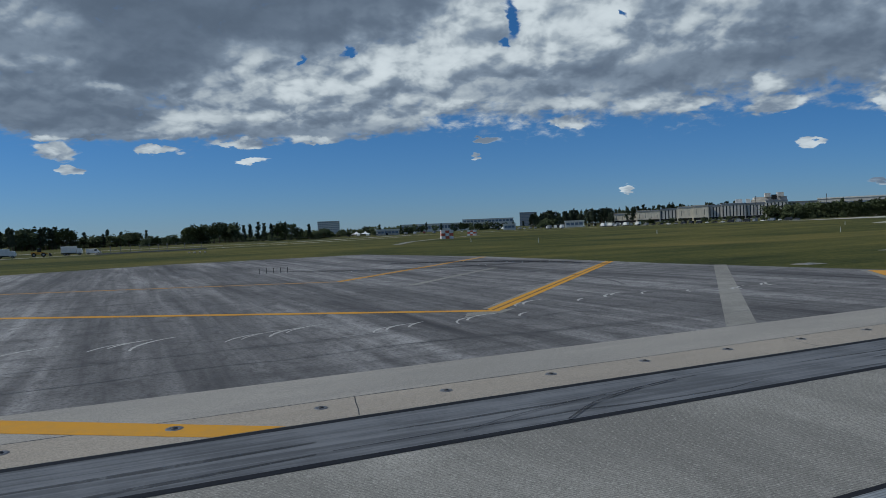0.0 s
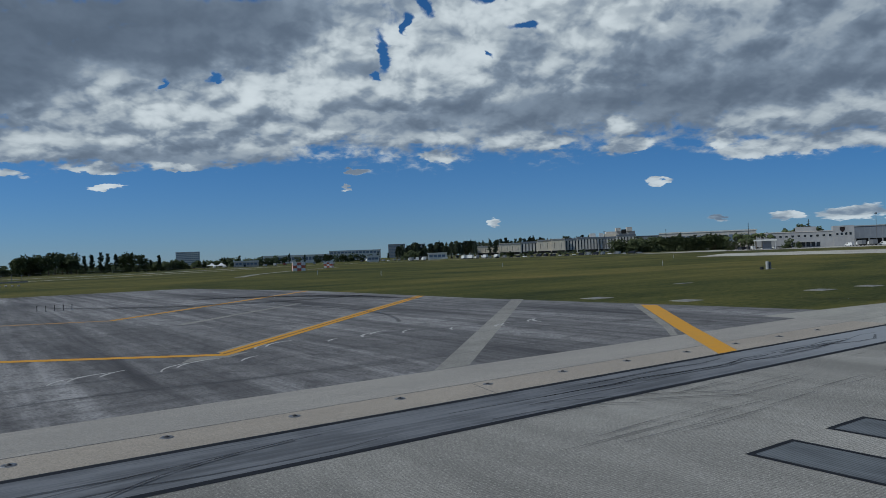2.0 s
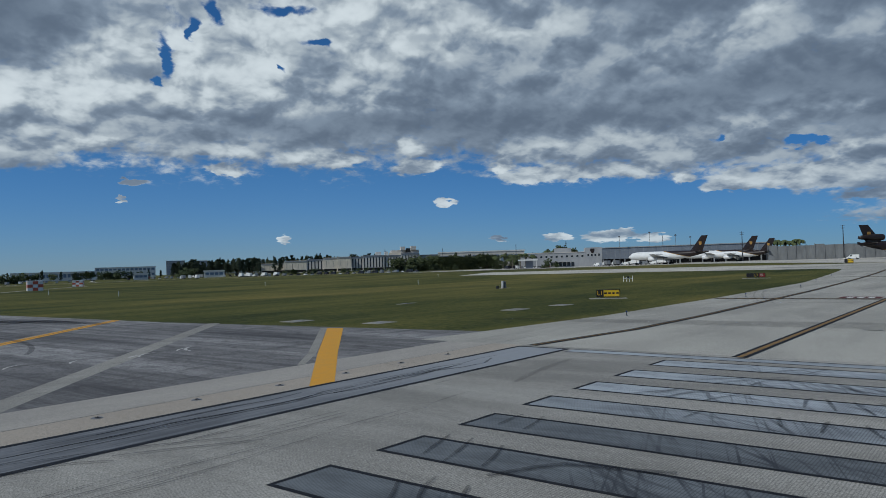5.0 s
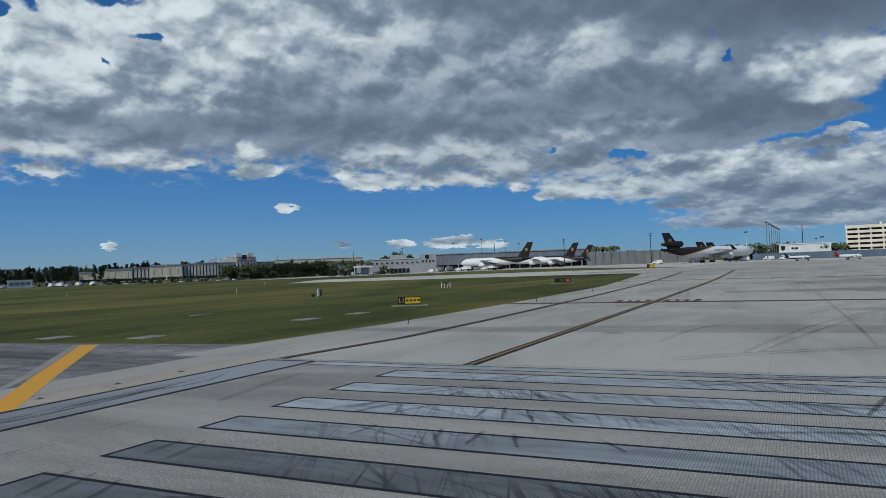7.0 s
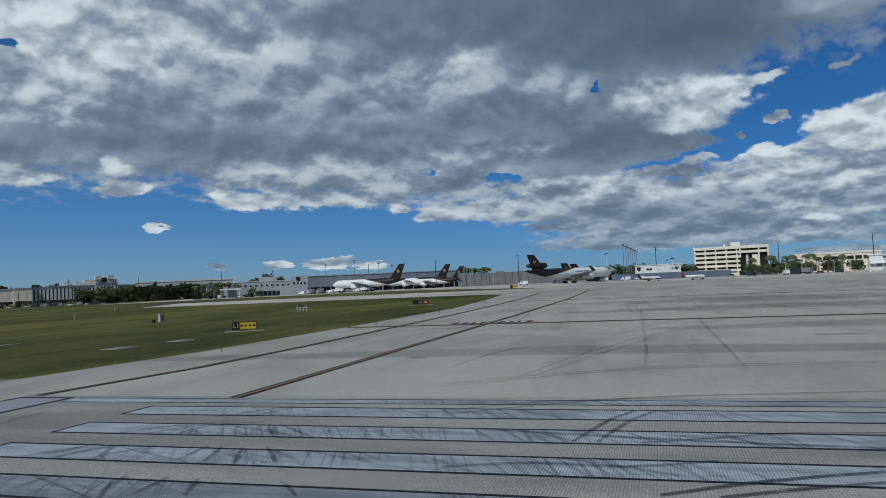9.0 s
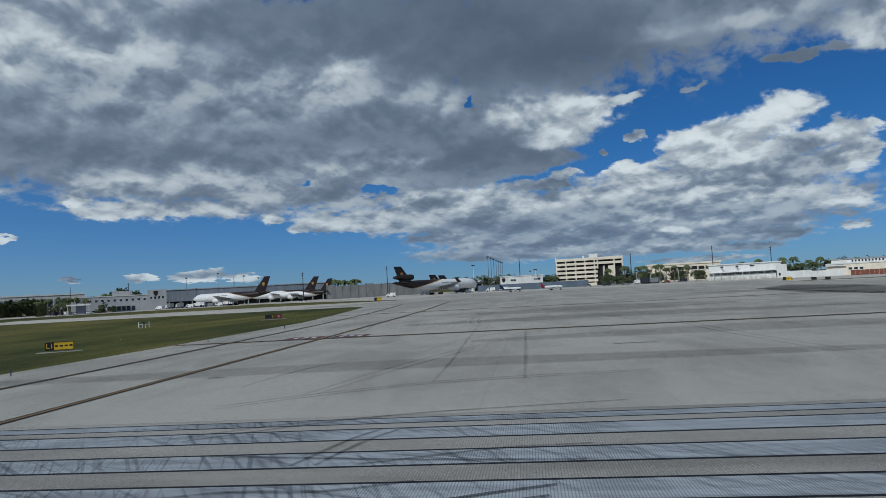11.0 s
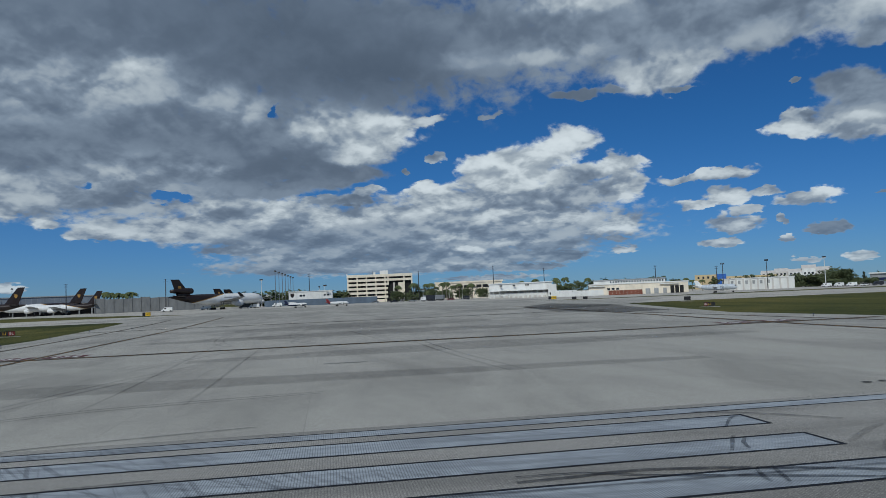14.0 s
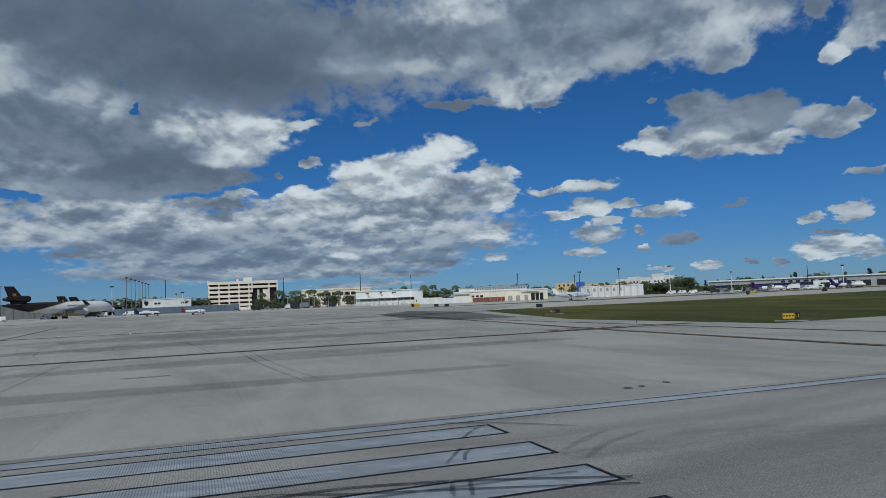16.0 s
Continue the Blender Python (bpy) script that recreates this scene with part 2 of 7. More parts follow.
def build_sky():
    world = bpy.data.worlds.new("world")
    scene.world = world
    world.use_nodes = True
    nt = world.node_tree
    nodes, links = nt.nodes, nt.links

    def put(sock, v):
        if isinstance(v, (int, float)):
            sock.default_value = v if sock.type == "VALUE" else (v, v, v)
        elif isinstance(v, (tuple, Vector)):
            sock.default_value = v[:len(sock.default_value)]
        else:
            links.new(v, sock)

    def m(op, a, b=0.0, c=0.0, clamp=False):
        n = nodes.new("ShaderNodeMath")
        n.operation, n.use_clamp = op, clamp
        for sock, v in zip(n.inputs, (a, b, c)):
            put(sock, v)
        return n.outputs[0]

    def v(op, a, b=(0, 0, 0)):
        n = nodes.new("ShaderNodeVectorMath")
        n.operation = op
        put(n.inputs[0], a)
        put(n.inputs[1], b)
        return n.outputs["Value"] if op in ("LENGTH", "DOT_PRODUCT") else n.outputs[0]

    def fbm(vec, scale, detail, rough, distort=0.0):
        n = nodes.new("ShaderNodeTexNoise")
        put(n.inputs["Vector"], vec)
        n.inputs["Scale"].default_value, n.inputs["Detail"].default_value = scale, detail
        n.inputs["Roughness"].default_value, n.inputs["Distortion"].default_value = rough, distort
        return n.outputs[0]

    def smooth(x, lo, hi):
        n = nodes.new("ShaderNodeMapRange")
        n.interpolation_type = "SMOOTHSTEP"
        put(n.inputs[0], x)
        n.inputs[1].default_value, n.inputs[2].default_value = lo, hi
        return n.outputs[0]

    def mix(f, a, b):
        n = nodes.new("ShaderNodeMix")
        n.data_type = "RGBA"
        put(n.inputs[0], f)
        put(n.inputs[6], a)
        put(n.inputs[7], b)
        return n.outputs[2]

    way = nodes.new("ShaderNodeTexCoord").outputs["Generated"]
    sep = nodes.new("ShaderNodeSeparateXYZ")
    links.new(way, sep.inputs[0])
    x, y, z = sep.outputs
    az = m("MULTIPLY", m("ARCTAN2", x, y), 180 / math.pi)
    el = m("MULTIPLY", m("ARCSINE", z), 180 / math.pi)
    comb = nodes.new("ShaderNodeCombineXYZ")
    put(comb.inputs[0], az)
    put(comb.inputs[1], el)
    flat = comb.outputs[0]

    # cloud plane: features shrink and flatten towards the horizon
    k = m("DIVIDE", 1.0, m("POWER", m("ADD", m("MAXIMUM", z, 0.0), 0.13), 0.52))
    comb = nodes.new("ShaderNodeCombineXYZ")
    put(comb.inputs[0], m("MULTIPLY", x, k))
    put(comb.inputs[1], m("MULTIPLY", y, k))
    plane = comb.outputs[0]
    warp = nodes.new("ShaderNodeTexNoise")
    put(warp.inputs["Vector"], plane)
    warp.inputs["Scale"].default_value, warp.inputs["Detail"].default_value = 9.0, 4.0
    warp.inputs["Roughness"].default_value = 0.48
    push = v("SUBTRACT", warp.outputs["Color"], (0.5, 0.5, 0.5))
    plane = v("ADD", plane, v("MULTIPLY", push, (0.045, 0.045, 0)))
    reach = smooth(el, 0.0, 9.0)            # ragged high up, drawn out flat low down
    sway = v("MULTIPLY", push, SWAY)
    sway = v("MULTIPLY", sway, mix(reach, (0.45, 0.28, 0, 1), (1, 1, 0, 1)))
    crumb = nodes.new("ShaderNodeTexNoise")
    put(crumb.inputs["Vector"], plane)
    crumb.inputs["Scale"].default_value, crumb.inputs["Detail"].default_value = 38.0, 4.0
    shiver = v("MULTIPLY", v("SUBTRACT", crumb.outputs["Color"], (0.5, 0.5, 0.5)), (1.0, 0.65, 0))
    flat = v("ADD", v("ADD", flat, sway), shiver)

    def worley(vec, scale, detail, rough):
        n = nodes.new("ShaderNodeTexVoronoi")
        n.feature, n.normalize = "SMOOTH_F1", True
        put(n.inputs["Vector"], vec)
        for key, val in (("Scale", scale), ("Detail", detail), ("Roughness", rough), ("Lacunarity", 2.1), ("Smoothness", 0.35)):
            n.inputs[key].default_value = val
        return m("SUBTRACT", 1.0, n.outputs[0])

    # billows, and the same a little higher up towards the sun, for light and shade on them
    lift = v("ADD", v("MULTIPLY", plane, (0.975, 0.975, 1)), (-0.016, 0.0, 0.0))
    near_lift = v("ADD", v("MULTIPLY", plane, (0.99, 0.99, 1)), (-0.006, 0, 0))
    lumps, lumps_up = worley(plane, 10.0, 3.0, 0.5), worley(lift, 10.0, 3.0, 0.5)
    big, big_up = fbm(plane, 5.5, 4.0, 0.55), fbm(lift, 5.5, 4.0, 0.55)
    fine, fine_up = fbm(plane, 30.0, 5.0, 0.55), fbm(near_lift, 30.0, 5.0, 0.55)
    relief = m("ADD", m("MULTIPLY", m("SUBTRACT", lumps, lumps_up), 2.6), m("ADD", m("MULTIPLY", m("SUBTRACT", big, big_up), 2.6), m("MULTIPLY", m("SUBTRACT", fine, fine_up), 0.45)))
    relief = m("TANH", m("MULTIPLY", relief, 2.2))
    rough = m("MULTIPLY", m("SUBTRACT", big, 0.5), 0.55)
    rough = m("MULTIPLY_ADD", m("SUBTRACT", lumps, 0.62), 0.75, rough)
    rough = m("MULTIPLY_ADD", m("SUBTRACT", fine, 0.5), 0.5, rough)

    # elsewhere in the sky the same broken cumulus goes on
    away = m("MAXIMUM", smooth(m("ABSOLUTE", m("SUBTRACT", az, 43.0)), 78.0, 92.0), smooth(el, 23.0, 30.0))
    away = m("MULTIPLY", away, m("MULTIPLY", smooth(fbm(plane, 2.2, 3.0, 0.5), 0.47, 0.60), smooth(el, 0.5, 5.0)))
    ground = nodes.new("ShaderNodeCombineXYZ")
    put(ground.inputs[0], m("MULTIPLY", away, 0.25))
    put(ground.inputs[1], m("MULTIPLY", away, 0.14))
    put(ground.inputs[2], m("MULTIPLY_ADD", away, 0.2, 0.1))
    total, where = ground.outputs[0], flat

    def weigh(total, where, a, e, sa, se, cover, tone):
        """Adds one cloud (or gap): weight amp in its middle, 0.1 at its rim; small ones outweigh large ones."""
        amp = min(max((14.0 / (sa * se)) ** 0.5, 0.35), 5.0)
        n = nodes.new("ShaderNodeVectorMath")
        n.operation = "MULTIPLY_ADD"
        put(n.inputs[0], where)
        n.inputs[1].default_value, n.inputs[2].default_value = (1 / sa, 1 / se, 0), (-a / sa, -e / se, 0)
        w = m("POWER", 0.1 / amp, v("DOT_PRODUCT", n.outputs[0], n.outputs[0]))
        n = nodes.new("ShaderNodeVectorMath")
        n.operation = "MULTIPLY_ADD"
        put(n.inputs[0], w)
        n.inputs[1].default_value = (amp * cover, amp * cover * tone, amp)
        put(n.inputs[2], total)
        return n.outputs[0]

    for i, (a, e, sa, se, t) in enumerate(CLOUDS + [(*g, -1) for g in GAPS]):
        if i % 6 == 5:                      # reckoned in turn, a few at a time
            where = v("ADD", where, v("MINIMUM", total, (0, 0, 0)))
        total = weigh(total, where, a, e, sa, se, 0.0 if t < 0 else 1.0, max(t, 0.0))
    sums = nodes.new("ShaderNodeSeparateXYZ")
    put(sums.inputs[0], total)
    mass = m("DIVIDE", sums.outputs[0], sums.outputs[2])
    tone = m("DIVIDE", sums.outputs[1], m("MAXIMUM", sums.outputs[0], 0.0001))

    dense = m("MULTIPLY_ADD", m("SUBTRACT", fine, 0.5), 0.5, m("MULTIPLY_ADD", rough, 0.85, mass))
    cover = m("MULTIPLY", smooth(dense, 0.32, 0.80), smooth(mass, 0.08, 0.36))
    bright = smooth(tone, 0.15, 0.85)
    lit = m("ADD", tone, m("MULTIPLY", relief, m("MULTIPLY_ADD", bright, RELIEF, 0.035)))
    lit = m("ADD", lit, m("MULTIPLY", rough, m("MULTIPLY_ADD", bright, 0.34, 0.07)))
    lit = m("ADD", lit, m("MULTIPLY", m("SUBTRACT", 1.0, smooth(dense, 0.45, 0.85)), 0.12))
    shades = nodes.new("ShaderNodeValToRGB")
    put(shades.inputs[0], m("TANH", m("MULTIPLY_ADD", lit, 1.22, -0.08)))
    stops = ((0.0, (0.084, 0.111, 0.158)), (0.25, (0.152, 0.190, 0.256)), (0.5, (0.262, 0.312, 0.392)), (0.75, (0.50, 0.54, 0.585)), (1.0, (0.93, 0.955, 0.97)))
    while len(shades.color_ramp.elements) < len(stops):
        shades.color_ramp.elements.new(0.5)
    for el_, (pos, col) in zip(shades.color_ramp.elements, stops):
        el_.position, el_.color = pos, (*(c * CLOUD_GAIN for c in col), 1)
    cloud = shades.outputs[0]

    sky = nodes.new("ShaderNodeTexSky")
    sky.sky_type, sky.sun_disc = "NISHITA", False
    sky.sun_elevation, sky.sun_rotation = radians(SUN_EL), radians(SUN_AZ)
    sky.air_density, sky.dust_density, sky.ozone_density, sky.altitude = 1.0, 0.0, 3.0, 0.0
    blue = v("MULTIPLY", sky.outputs[0], mix(smooth(el, -2.0, 14.0), SKY_LOW, SKY_TINT))
    blue = v("MULTIPLY", blue, mix(smooth(x, 0.2, 0.95), (1, 1, 1, 1), (0.62, 0.74, 0.82, 1)))
    haze = m("MULTIPLY", smooth(el, 9.0, -0.5), 0.25)
    cloud = mix(haze, cloud, mix(0.5, blue, cloud))
    out = mix(cover, blue, cloud)
    bg = nodes["Background"]
    links.new(out, bg.inputs[0])
    bg.inputs[1].default_value = SKY_STRENGTH


SKY_STRENGTH, CLOUD_GAIN = 0.08, 11.0
SWAY, RELIEF = (3.6, 2.2, 0), 0.40
SKY_LOW, SKY_TINT = (0.34, 0.51, 0.90, 1), (0.255, 0.515, 0.81, 1)
build_sky()

# ---- the plan: u runs across the runway, w along it; the two axes are turned by TURN in the world ----
TURN = 24.26
ROT = pose(0, 0, 0, 0, 0, TURN)
MID = 18.9                      # the runway's centre line


def uw(u, w, z=0.0):
    return ROT @ Vector((u, w, z))


def ground_z(x, y):
    """The apron beyond the taxiways lies a little higher than the runway."""
    r, a = math.hypot(x - 25, y + 5), math.degrees(math.atan2(x - 25, y + 5))
    k = min(max((r - 130) / 260, 0), 1)
    return 2.1 * k * k * (3 - 2 * k) * math.exp(-((a - 55) / 32) ** 2)


def stand(x, y, turn=0.0, up=0.0):
    """A pose on the ground at x, y, turned by degrees."""
    return pose(x, y, ground_z(x, y) + up, 0, 0, turn)


# ---- materials ----
def shader(name, rough=0.8, metal=0.0, gloss=None):
    mat = bpy.data.materials.new(name)
    mat.use_nodes = True
    nt = mat.node_tree
    b = nt.nodes["Principled BSDF"]
    b.inputs["Roughness"].default_value, b.inputs["Metallic"].default_value = rough, metal
    b.inputs["Specular IOR Level"].default_value = gloss if gloss is not None else 0.08 if rough > 0.74 else 0.4
    return mat, nt, b


class Net:
    """Short calls for node trees."""

    def __init__(self, nt):
        self.nt = nt
        self.coord = nt.nodes.new("ShaderNodeTexCoord").outputs["Object"]

    def put(self, sock, v):
        if isinstance(v, (int, float, tuple)):
            sock.default_value = v
        else:
            self.nt.links.new(v, sock)

    def at(self, scale=(1, 1, 1), vec=None, rot=(0, 0, 0)):
        n = self.nt.nodes.new("ShaderNodeMapping")
        self.put(n.inputs[0], vec or self.coord)
        n.inputs["Scale"].default_value = scale
        n.inputs["Rotation"].default_value = rot
        return n.outputs[0]

    def noise(self, vec, scale=1.0, detail=4.0, rough=0.55, distort=0.0):
        n = self.nt.nodes.new("ShaderNodeTexNoise")
        self.put(n.inputs["Vector"], vec)
        for k, v in (("Scale", scale), ("Detail", detail), ("Roughness", rough), ("Distortion", distort)):
            n.inputs[k].default_value = v
        return n.outputs[0]

    def wave(self, vec, scale, distort=0.0, direction="X"):
        n = self.nt.nodes.new("ShaderNodeTexWave")
        self.put(n.inputs["Vector"], vec)
        n.bands_direction = direction
        n.inputs["Scale"].default_value, n.inputs["Distortion"].default_value = scale, distort
        return n.outputs[1]

    def span(self, x, lo, hi, a=0.0, b=1.0):
        n = self.nt.nodes.new("ShaderNodeMapRange")
        n.interpolation_type = "SMOOTHSTEP"
        self.put(n.inputs[0], x)
        for k, v in zip((1, 2, 3, 4), (lo, hi, a, b)):
            n.inputs[k].default_value = v
        return n.outputs[0]

    def math(self, op, a, b=0.0):
        n = self.nt.nodes.new("ShaderNodeMath")
        n.operation = op
        self.put(n.inputs[0], a)
        self.put(n.inputs[1], b)
        return n.outputs[0]

    def mix(self, f, a, b, blend="MIX"):
        n = self.nt.nodes.new("ShaderNodeMix")
        n.data_type, n.blend_type = "RGBA", blend
        self.put(n.inputs[0], f)
        self.put(n.inputs[6], a)
        self.put(n.inputs[7], b)
        return n.outputs[2]

    def bump(self, h, strength, dist=0.02):
        n = self.nt.nodes.new("ShaderNodeBump")
        n.inputs["Strength"].default_value, n.inputs["Distance"].default_value = strength, dist
        self.put(n.inputs["Height"], h)
        return n.outputs[0]


def c4(r, g=None, b=None):
    return (r, r, r, 1.0) if g is None else (r, g, b, 1.0)


def concrete(name, light, dark, grooves=0.0, slab=7.6, wear=0.5, along=(1, 1, 1), lines=0.35):
    """Pavement: cloudy stains, fine grain, faint slab joints and, on the runway, saw-cut grooves."""
    mat, nt, b = shader(name, 0.85)
    n = Net(nt)
    broad = n.noise(n.at((0.03, 0.022, 1)), 1.0, 6, 0.62, 0.6)
    streak = n.noise(n.at(along), 1.0, 6, 0.65, 0.6)
    grain = n.noise(n.at((9, 9, 9)), 1.0, 3, 0.7)
    fine = n.noise(n.at((26, 26, 26)), 1.0, 3, 0.7)
    chips = n.noise(n.at((17, 17, 17)), 1.0, 2, 0.6)
    f = n.math("ADD", n.math("MULTIPLY", broad, 1 - wear), n.math("MULTIPLY", streak, wear))
    col = n.mix(n.span(f, 0.37, 0.63), c4(*dark), c4(*light))
    col = n.mix(n.span(grain, 0.3, 0.7, 0.0, 0.32), col, c4(dark[0] * 0.8, dark[1] * 0.8, dark[2] * 0.8))
    col = n.mix(n.span(chips, 0.52, 0.70, 0.0, 0.45), col, c4(light[0] * 1.25, light[1] * 1.25, light[2] * 1.25))
    col = n.mix(n.span(fine, 0.46, 0.62, 0.0, 0.62), col, c4(dark[0] * 0.55, dark[1] * 0.55, dark[2] * 0.55))
    if lines:
        brick = nt.nodes.new("ShaderNodeTexBrick")
        n.put(brick.inputs["Vector"], n.at())
        brick.offset = 0.0
        for k, v in (("Scale", 1.0), ("Mortar Size", 0.02), ("Brick Width", slab), ("Row Height", slab), ("Mortar Smooth", 0.3), ("Bias", 0.0)):
            brick.inputs[k].default_value = v
        brick.inputs["Color1"].default_value, brick.inputs["Color2"].default_value = c4(0.45), c4(0.55)
        col = n.mix(n.math("MULTIPLY", brick.outputs[1], lines), col, c4(0.06, 0.06, 0.06))
        col = n.mix(0.15, col, brick.outputs[0], "OVERLAY")
    h = n.math("ADD", grain, n.math("MULTIPLY", fine, 0.5))
    if grooves:
        g = n.wave(n.at((1, 1, 1)), 4.0, 0.15, "Y")
        col = n.mix(n.span(g, 0.55, 0.95, 0.0, grooves), col, c4(0.04, 0.042, 0.045))
        h = n.math("SUBTRACT", h, n.math("MULTIPLY", g, grooves))
    n.put(b.inputs["Base Color"], col)
    n.put(b.inputs["Normal"], n.bump(h, 0.35, 0.01))
    return mat


def paint(name, colour, worn, wear=0.45, streaks=(0.25, 2.5, 1), rough=0.7, dark=None, grooves=0.0, scuffs=0.0, fade=None):
    """Road paint: worn through in grains, with streaks of dirt along one way."""
    mat, nt, b = shader(name, rough, gloss=0.12)
    n = Net(nt)
    s = n.noise(n.at(streaks), 1.0, 7, 0.68, 0.8)
    g = n.noise(n.at((7, 7, 7)), 1.0, 5, 0.7)
    p = n.noise(n.at((0.35, 0.35, 1)), 1.0, 4, 0.6)
    col = n.mix(n.span(n.math("ADD", n.math("MULTIPLY", s, 0.65), n.math("MULTIPLY", g, 0.35)), 0.38, 0.66, 0.0, wear), c4(*colour), c4(*worn))
    if dark:
        col = n.mix(n.span(n.math("ADD", n.math("MULTIPLY", s, 0.55), n.math("MULTIPLY", p, 0.45)), 0.42, 0.6, 0.0, 0.6), col, c4(*dark))
    if grooves:
        cut = n.wave(n.at((1, 1, 1)), 4.0, 0.15, "Y")
        col = n.mix(n.span(cut, 0.55, 0.95, 0.0, grooves), col, c4(0.03, 0.032, 0.036))
    if scuffs or fade:
        place = n.at(vec=nt.nodes.new("ShaderNodeNewGeometry").outputs["Position"], rot=(0, 0, radians(-24.26)))
        sep = nt.nodes.new("ShaderNodeSeparateXYZ")
        n.put(sep.inputs[0], place)
    if scuffs:                      # tyre rubber held by the paint: fine streaks along the turn on to the runway
        density = n.span(sep.outputs[1], -36, -10, 0.25, 1.0)
        density = n.math("MULTIPLY", density, n.span(sep.outputs[1], 6.5, 2.0))
        patchy = n.span(n.noise(n.at((0.13, 0.10, 1), place), 1.0, 4, 0.6), 0.34, 0.58)
        for turn, thin, lo in ((32, 4.0, 0.53), (50, 2.6, 0.55), (66, 3.4, 0.55), (20, 7.0, 0.54)):
            k = n.noise(n.at((0.07, thin, 1), n.at(vec=place, rot=(0, 0, radians(-turn)))), 1.0, 4, 0.62, 0.15)
            f = n.math("MULTIPLY", n.span(k, lo, lo + 0.10, 0.0, scuffs), n.math("MULTIPLY", density, patchy))
            col = n.mix(f, col, c4(0.035, 0.038, 0.045))
    if fade:
        col = n.mix(n.span(sep.outputs[0], fade[0], fade[1], 0.0, 0.85), col, c4(*fade[2]))
    n.put(b.inputs["Base Color"], col)
    n.put(b.inputs["Normal"], n.bump(g, 0.25, 0.006))
    return mat


def plain(name, colour, rough=0.6, metal=0.0, vary=0.12, scale=1.5, bump=0.0):
    """A surface of one colour with light weathering."""
    mat, nt, b = shader(name, rough, metal)
    n = Net(nt)
    a = n.noise(n.at((scale, scale, scale * 0.4)), 1.0, 5, 0.6, 0.3)
    f = n.noise(n.at((scale * 12, scale * 12, scale * 12)), 1.0, 3, 0.6)
    t = n.math("ADD", n.math("MULTIPLY", a, 0.7), n.math("MULTIPLY", f, 0.3))
    low = tuple(c * (1 - 2.2 * vary) for c in colour)
    high = tuple(min(c * (1 + vary), 1) for c in colour)
    n.put(b.inputs["Base Color"], n.mix(n.span(t, 0.3, 0.7), c4(*low), c4(*high)))
    if bump:
        n.put(b.inputs["Normal"], n.bump(f, bump, 0.02))
    return mat


def asphalt_pad():
    """Old asphalt behind the runway's end: blast streaks fan out from the runway, with pale scrapes and sealed cracks."""
    mat, nt, b = shader("asphalt_pad", 0.9)
    n = Net(nt)
    broad = n.noise(n.at((0.06, 0.035, 1)), 1.0, 5, 0.6, 0.5)
    fan = n.noise(n.at((0.75, 0.035, 1), rot=(0, 0, radians(-6))), 1.0, 6, 0.62, 0.4)
    lanes = n.noise(n.at((0.16, 0.012, 1), rot=(0, 0, radians(-6))), 1.0, 3, 0.5)
    side = n.noise(n.at((0.05, 0.5, 1), rot=(0, 0, radians(9))), 1.0, 5, 0.6, 0.4)
    grain = n.noise(n.at((6, 6, 6)), 1.0, 4, 0.7)
    mottle = n.noise(n.at((1.1, 0.6, 1)), 1.0, 7, 0.72, 0.6)
    f = n.math("ADD", n.math("MULTIPLY", fan, 0.4), n.math("ADD", n.math("MULTIPLY", broad, 0.22), n.math("MULTIPLY", lanes, 0.38)))
    ramp = nt.nodes.new("ShaderNodeValToRGB")
    n.put(ramp.inputs[0], f)
    ramp.color_ramp.elements[0].position, ramp.color_ramp.elements[0].color = 0.35, c4(0.042, 0.042, 0.046)
    ramp.color_ramp.elements[1].position, ramp.color_ramp.elements[1].color = 0.64, c4(0.40, 0.395, 0.39)
    k = ramp.color_ramp.elements.new(0.5)
    k.color = c4(0.18, 0.177, 0.178)
    col = n.mix(n.span(side, 0.54, 0.7, 0.0, 0.5), ramp.outputs[0], c4(0.070, 0.069, 0.072))
    col = n.mix(n.span(mottle, 0.46, 0.68, 0.0, 0.6), col, c4(0.060, 0.059, 0.062))
    col = n.mix(n.span(grain, 0.42, 0.66, 0.0, 0.5), col, c4(0.06, 0.058, 0.058))
    n.put(b.inputs["Base Color"], col)
    n.put(b.inputs["Normal"], n.bump(grain, 0.4, 0.01))
    return mat


def turf(name):
    mat, nt, b = shader(name, 0.95)
    n = Net(nt)
    broad = n.noise(n.at((0.012, 0.03, 1)), 1.0, 5, 0.6, 0.8)
    rows = n.noise(n.at((0.03, 0.13, 1)), 1.0, 6, 0.65, 0.8)
    tuft = n.noise(n.at((0.9, 2.2, 1)), 1.0, 7, 0.75)
    f = n.math("ADD", n.math("MULTIPLY", broad, 0.4), n.math("ADD", n.math("MULTIPLY", rows, 0.22), n.math("MULTIPLY", tuft, 0.38)))
    ramp = nt.nodes.new("ShaderNodeValToRGB")
    n.put(ramp.inputs[0], f)
    ramp.color_ramp.elements[0].position, ramp.color_ramp.elements[0].color = 0.41, c4(0.027, 0.036, 0.012)
    ramp.color_ramp.elements[1].position, ramp.color_ramp.elements[1].color = 0.61, c4(0.165, 0.132, 0.042)
    k = ramp.color_ramp.elements.new(0.5)
    k.color = c4(0.076, 0.079, 0.022)
    n.put(b.inputs["Base Color"], ramp.outputs[0])
    n.put(b.inputs["Normal"], n.bump(tuft, 0.8, 0.08))
    return mat


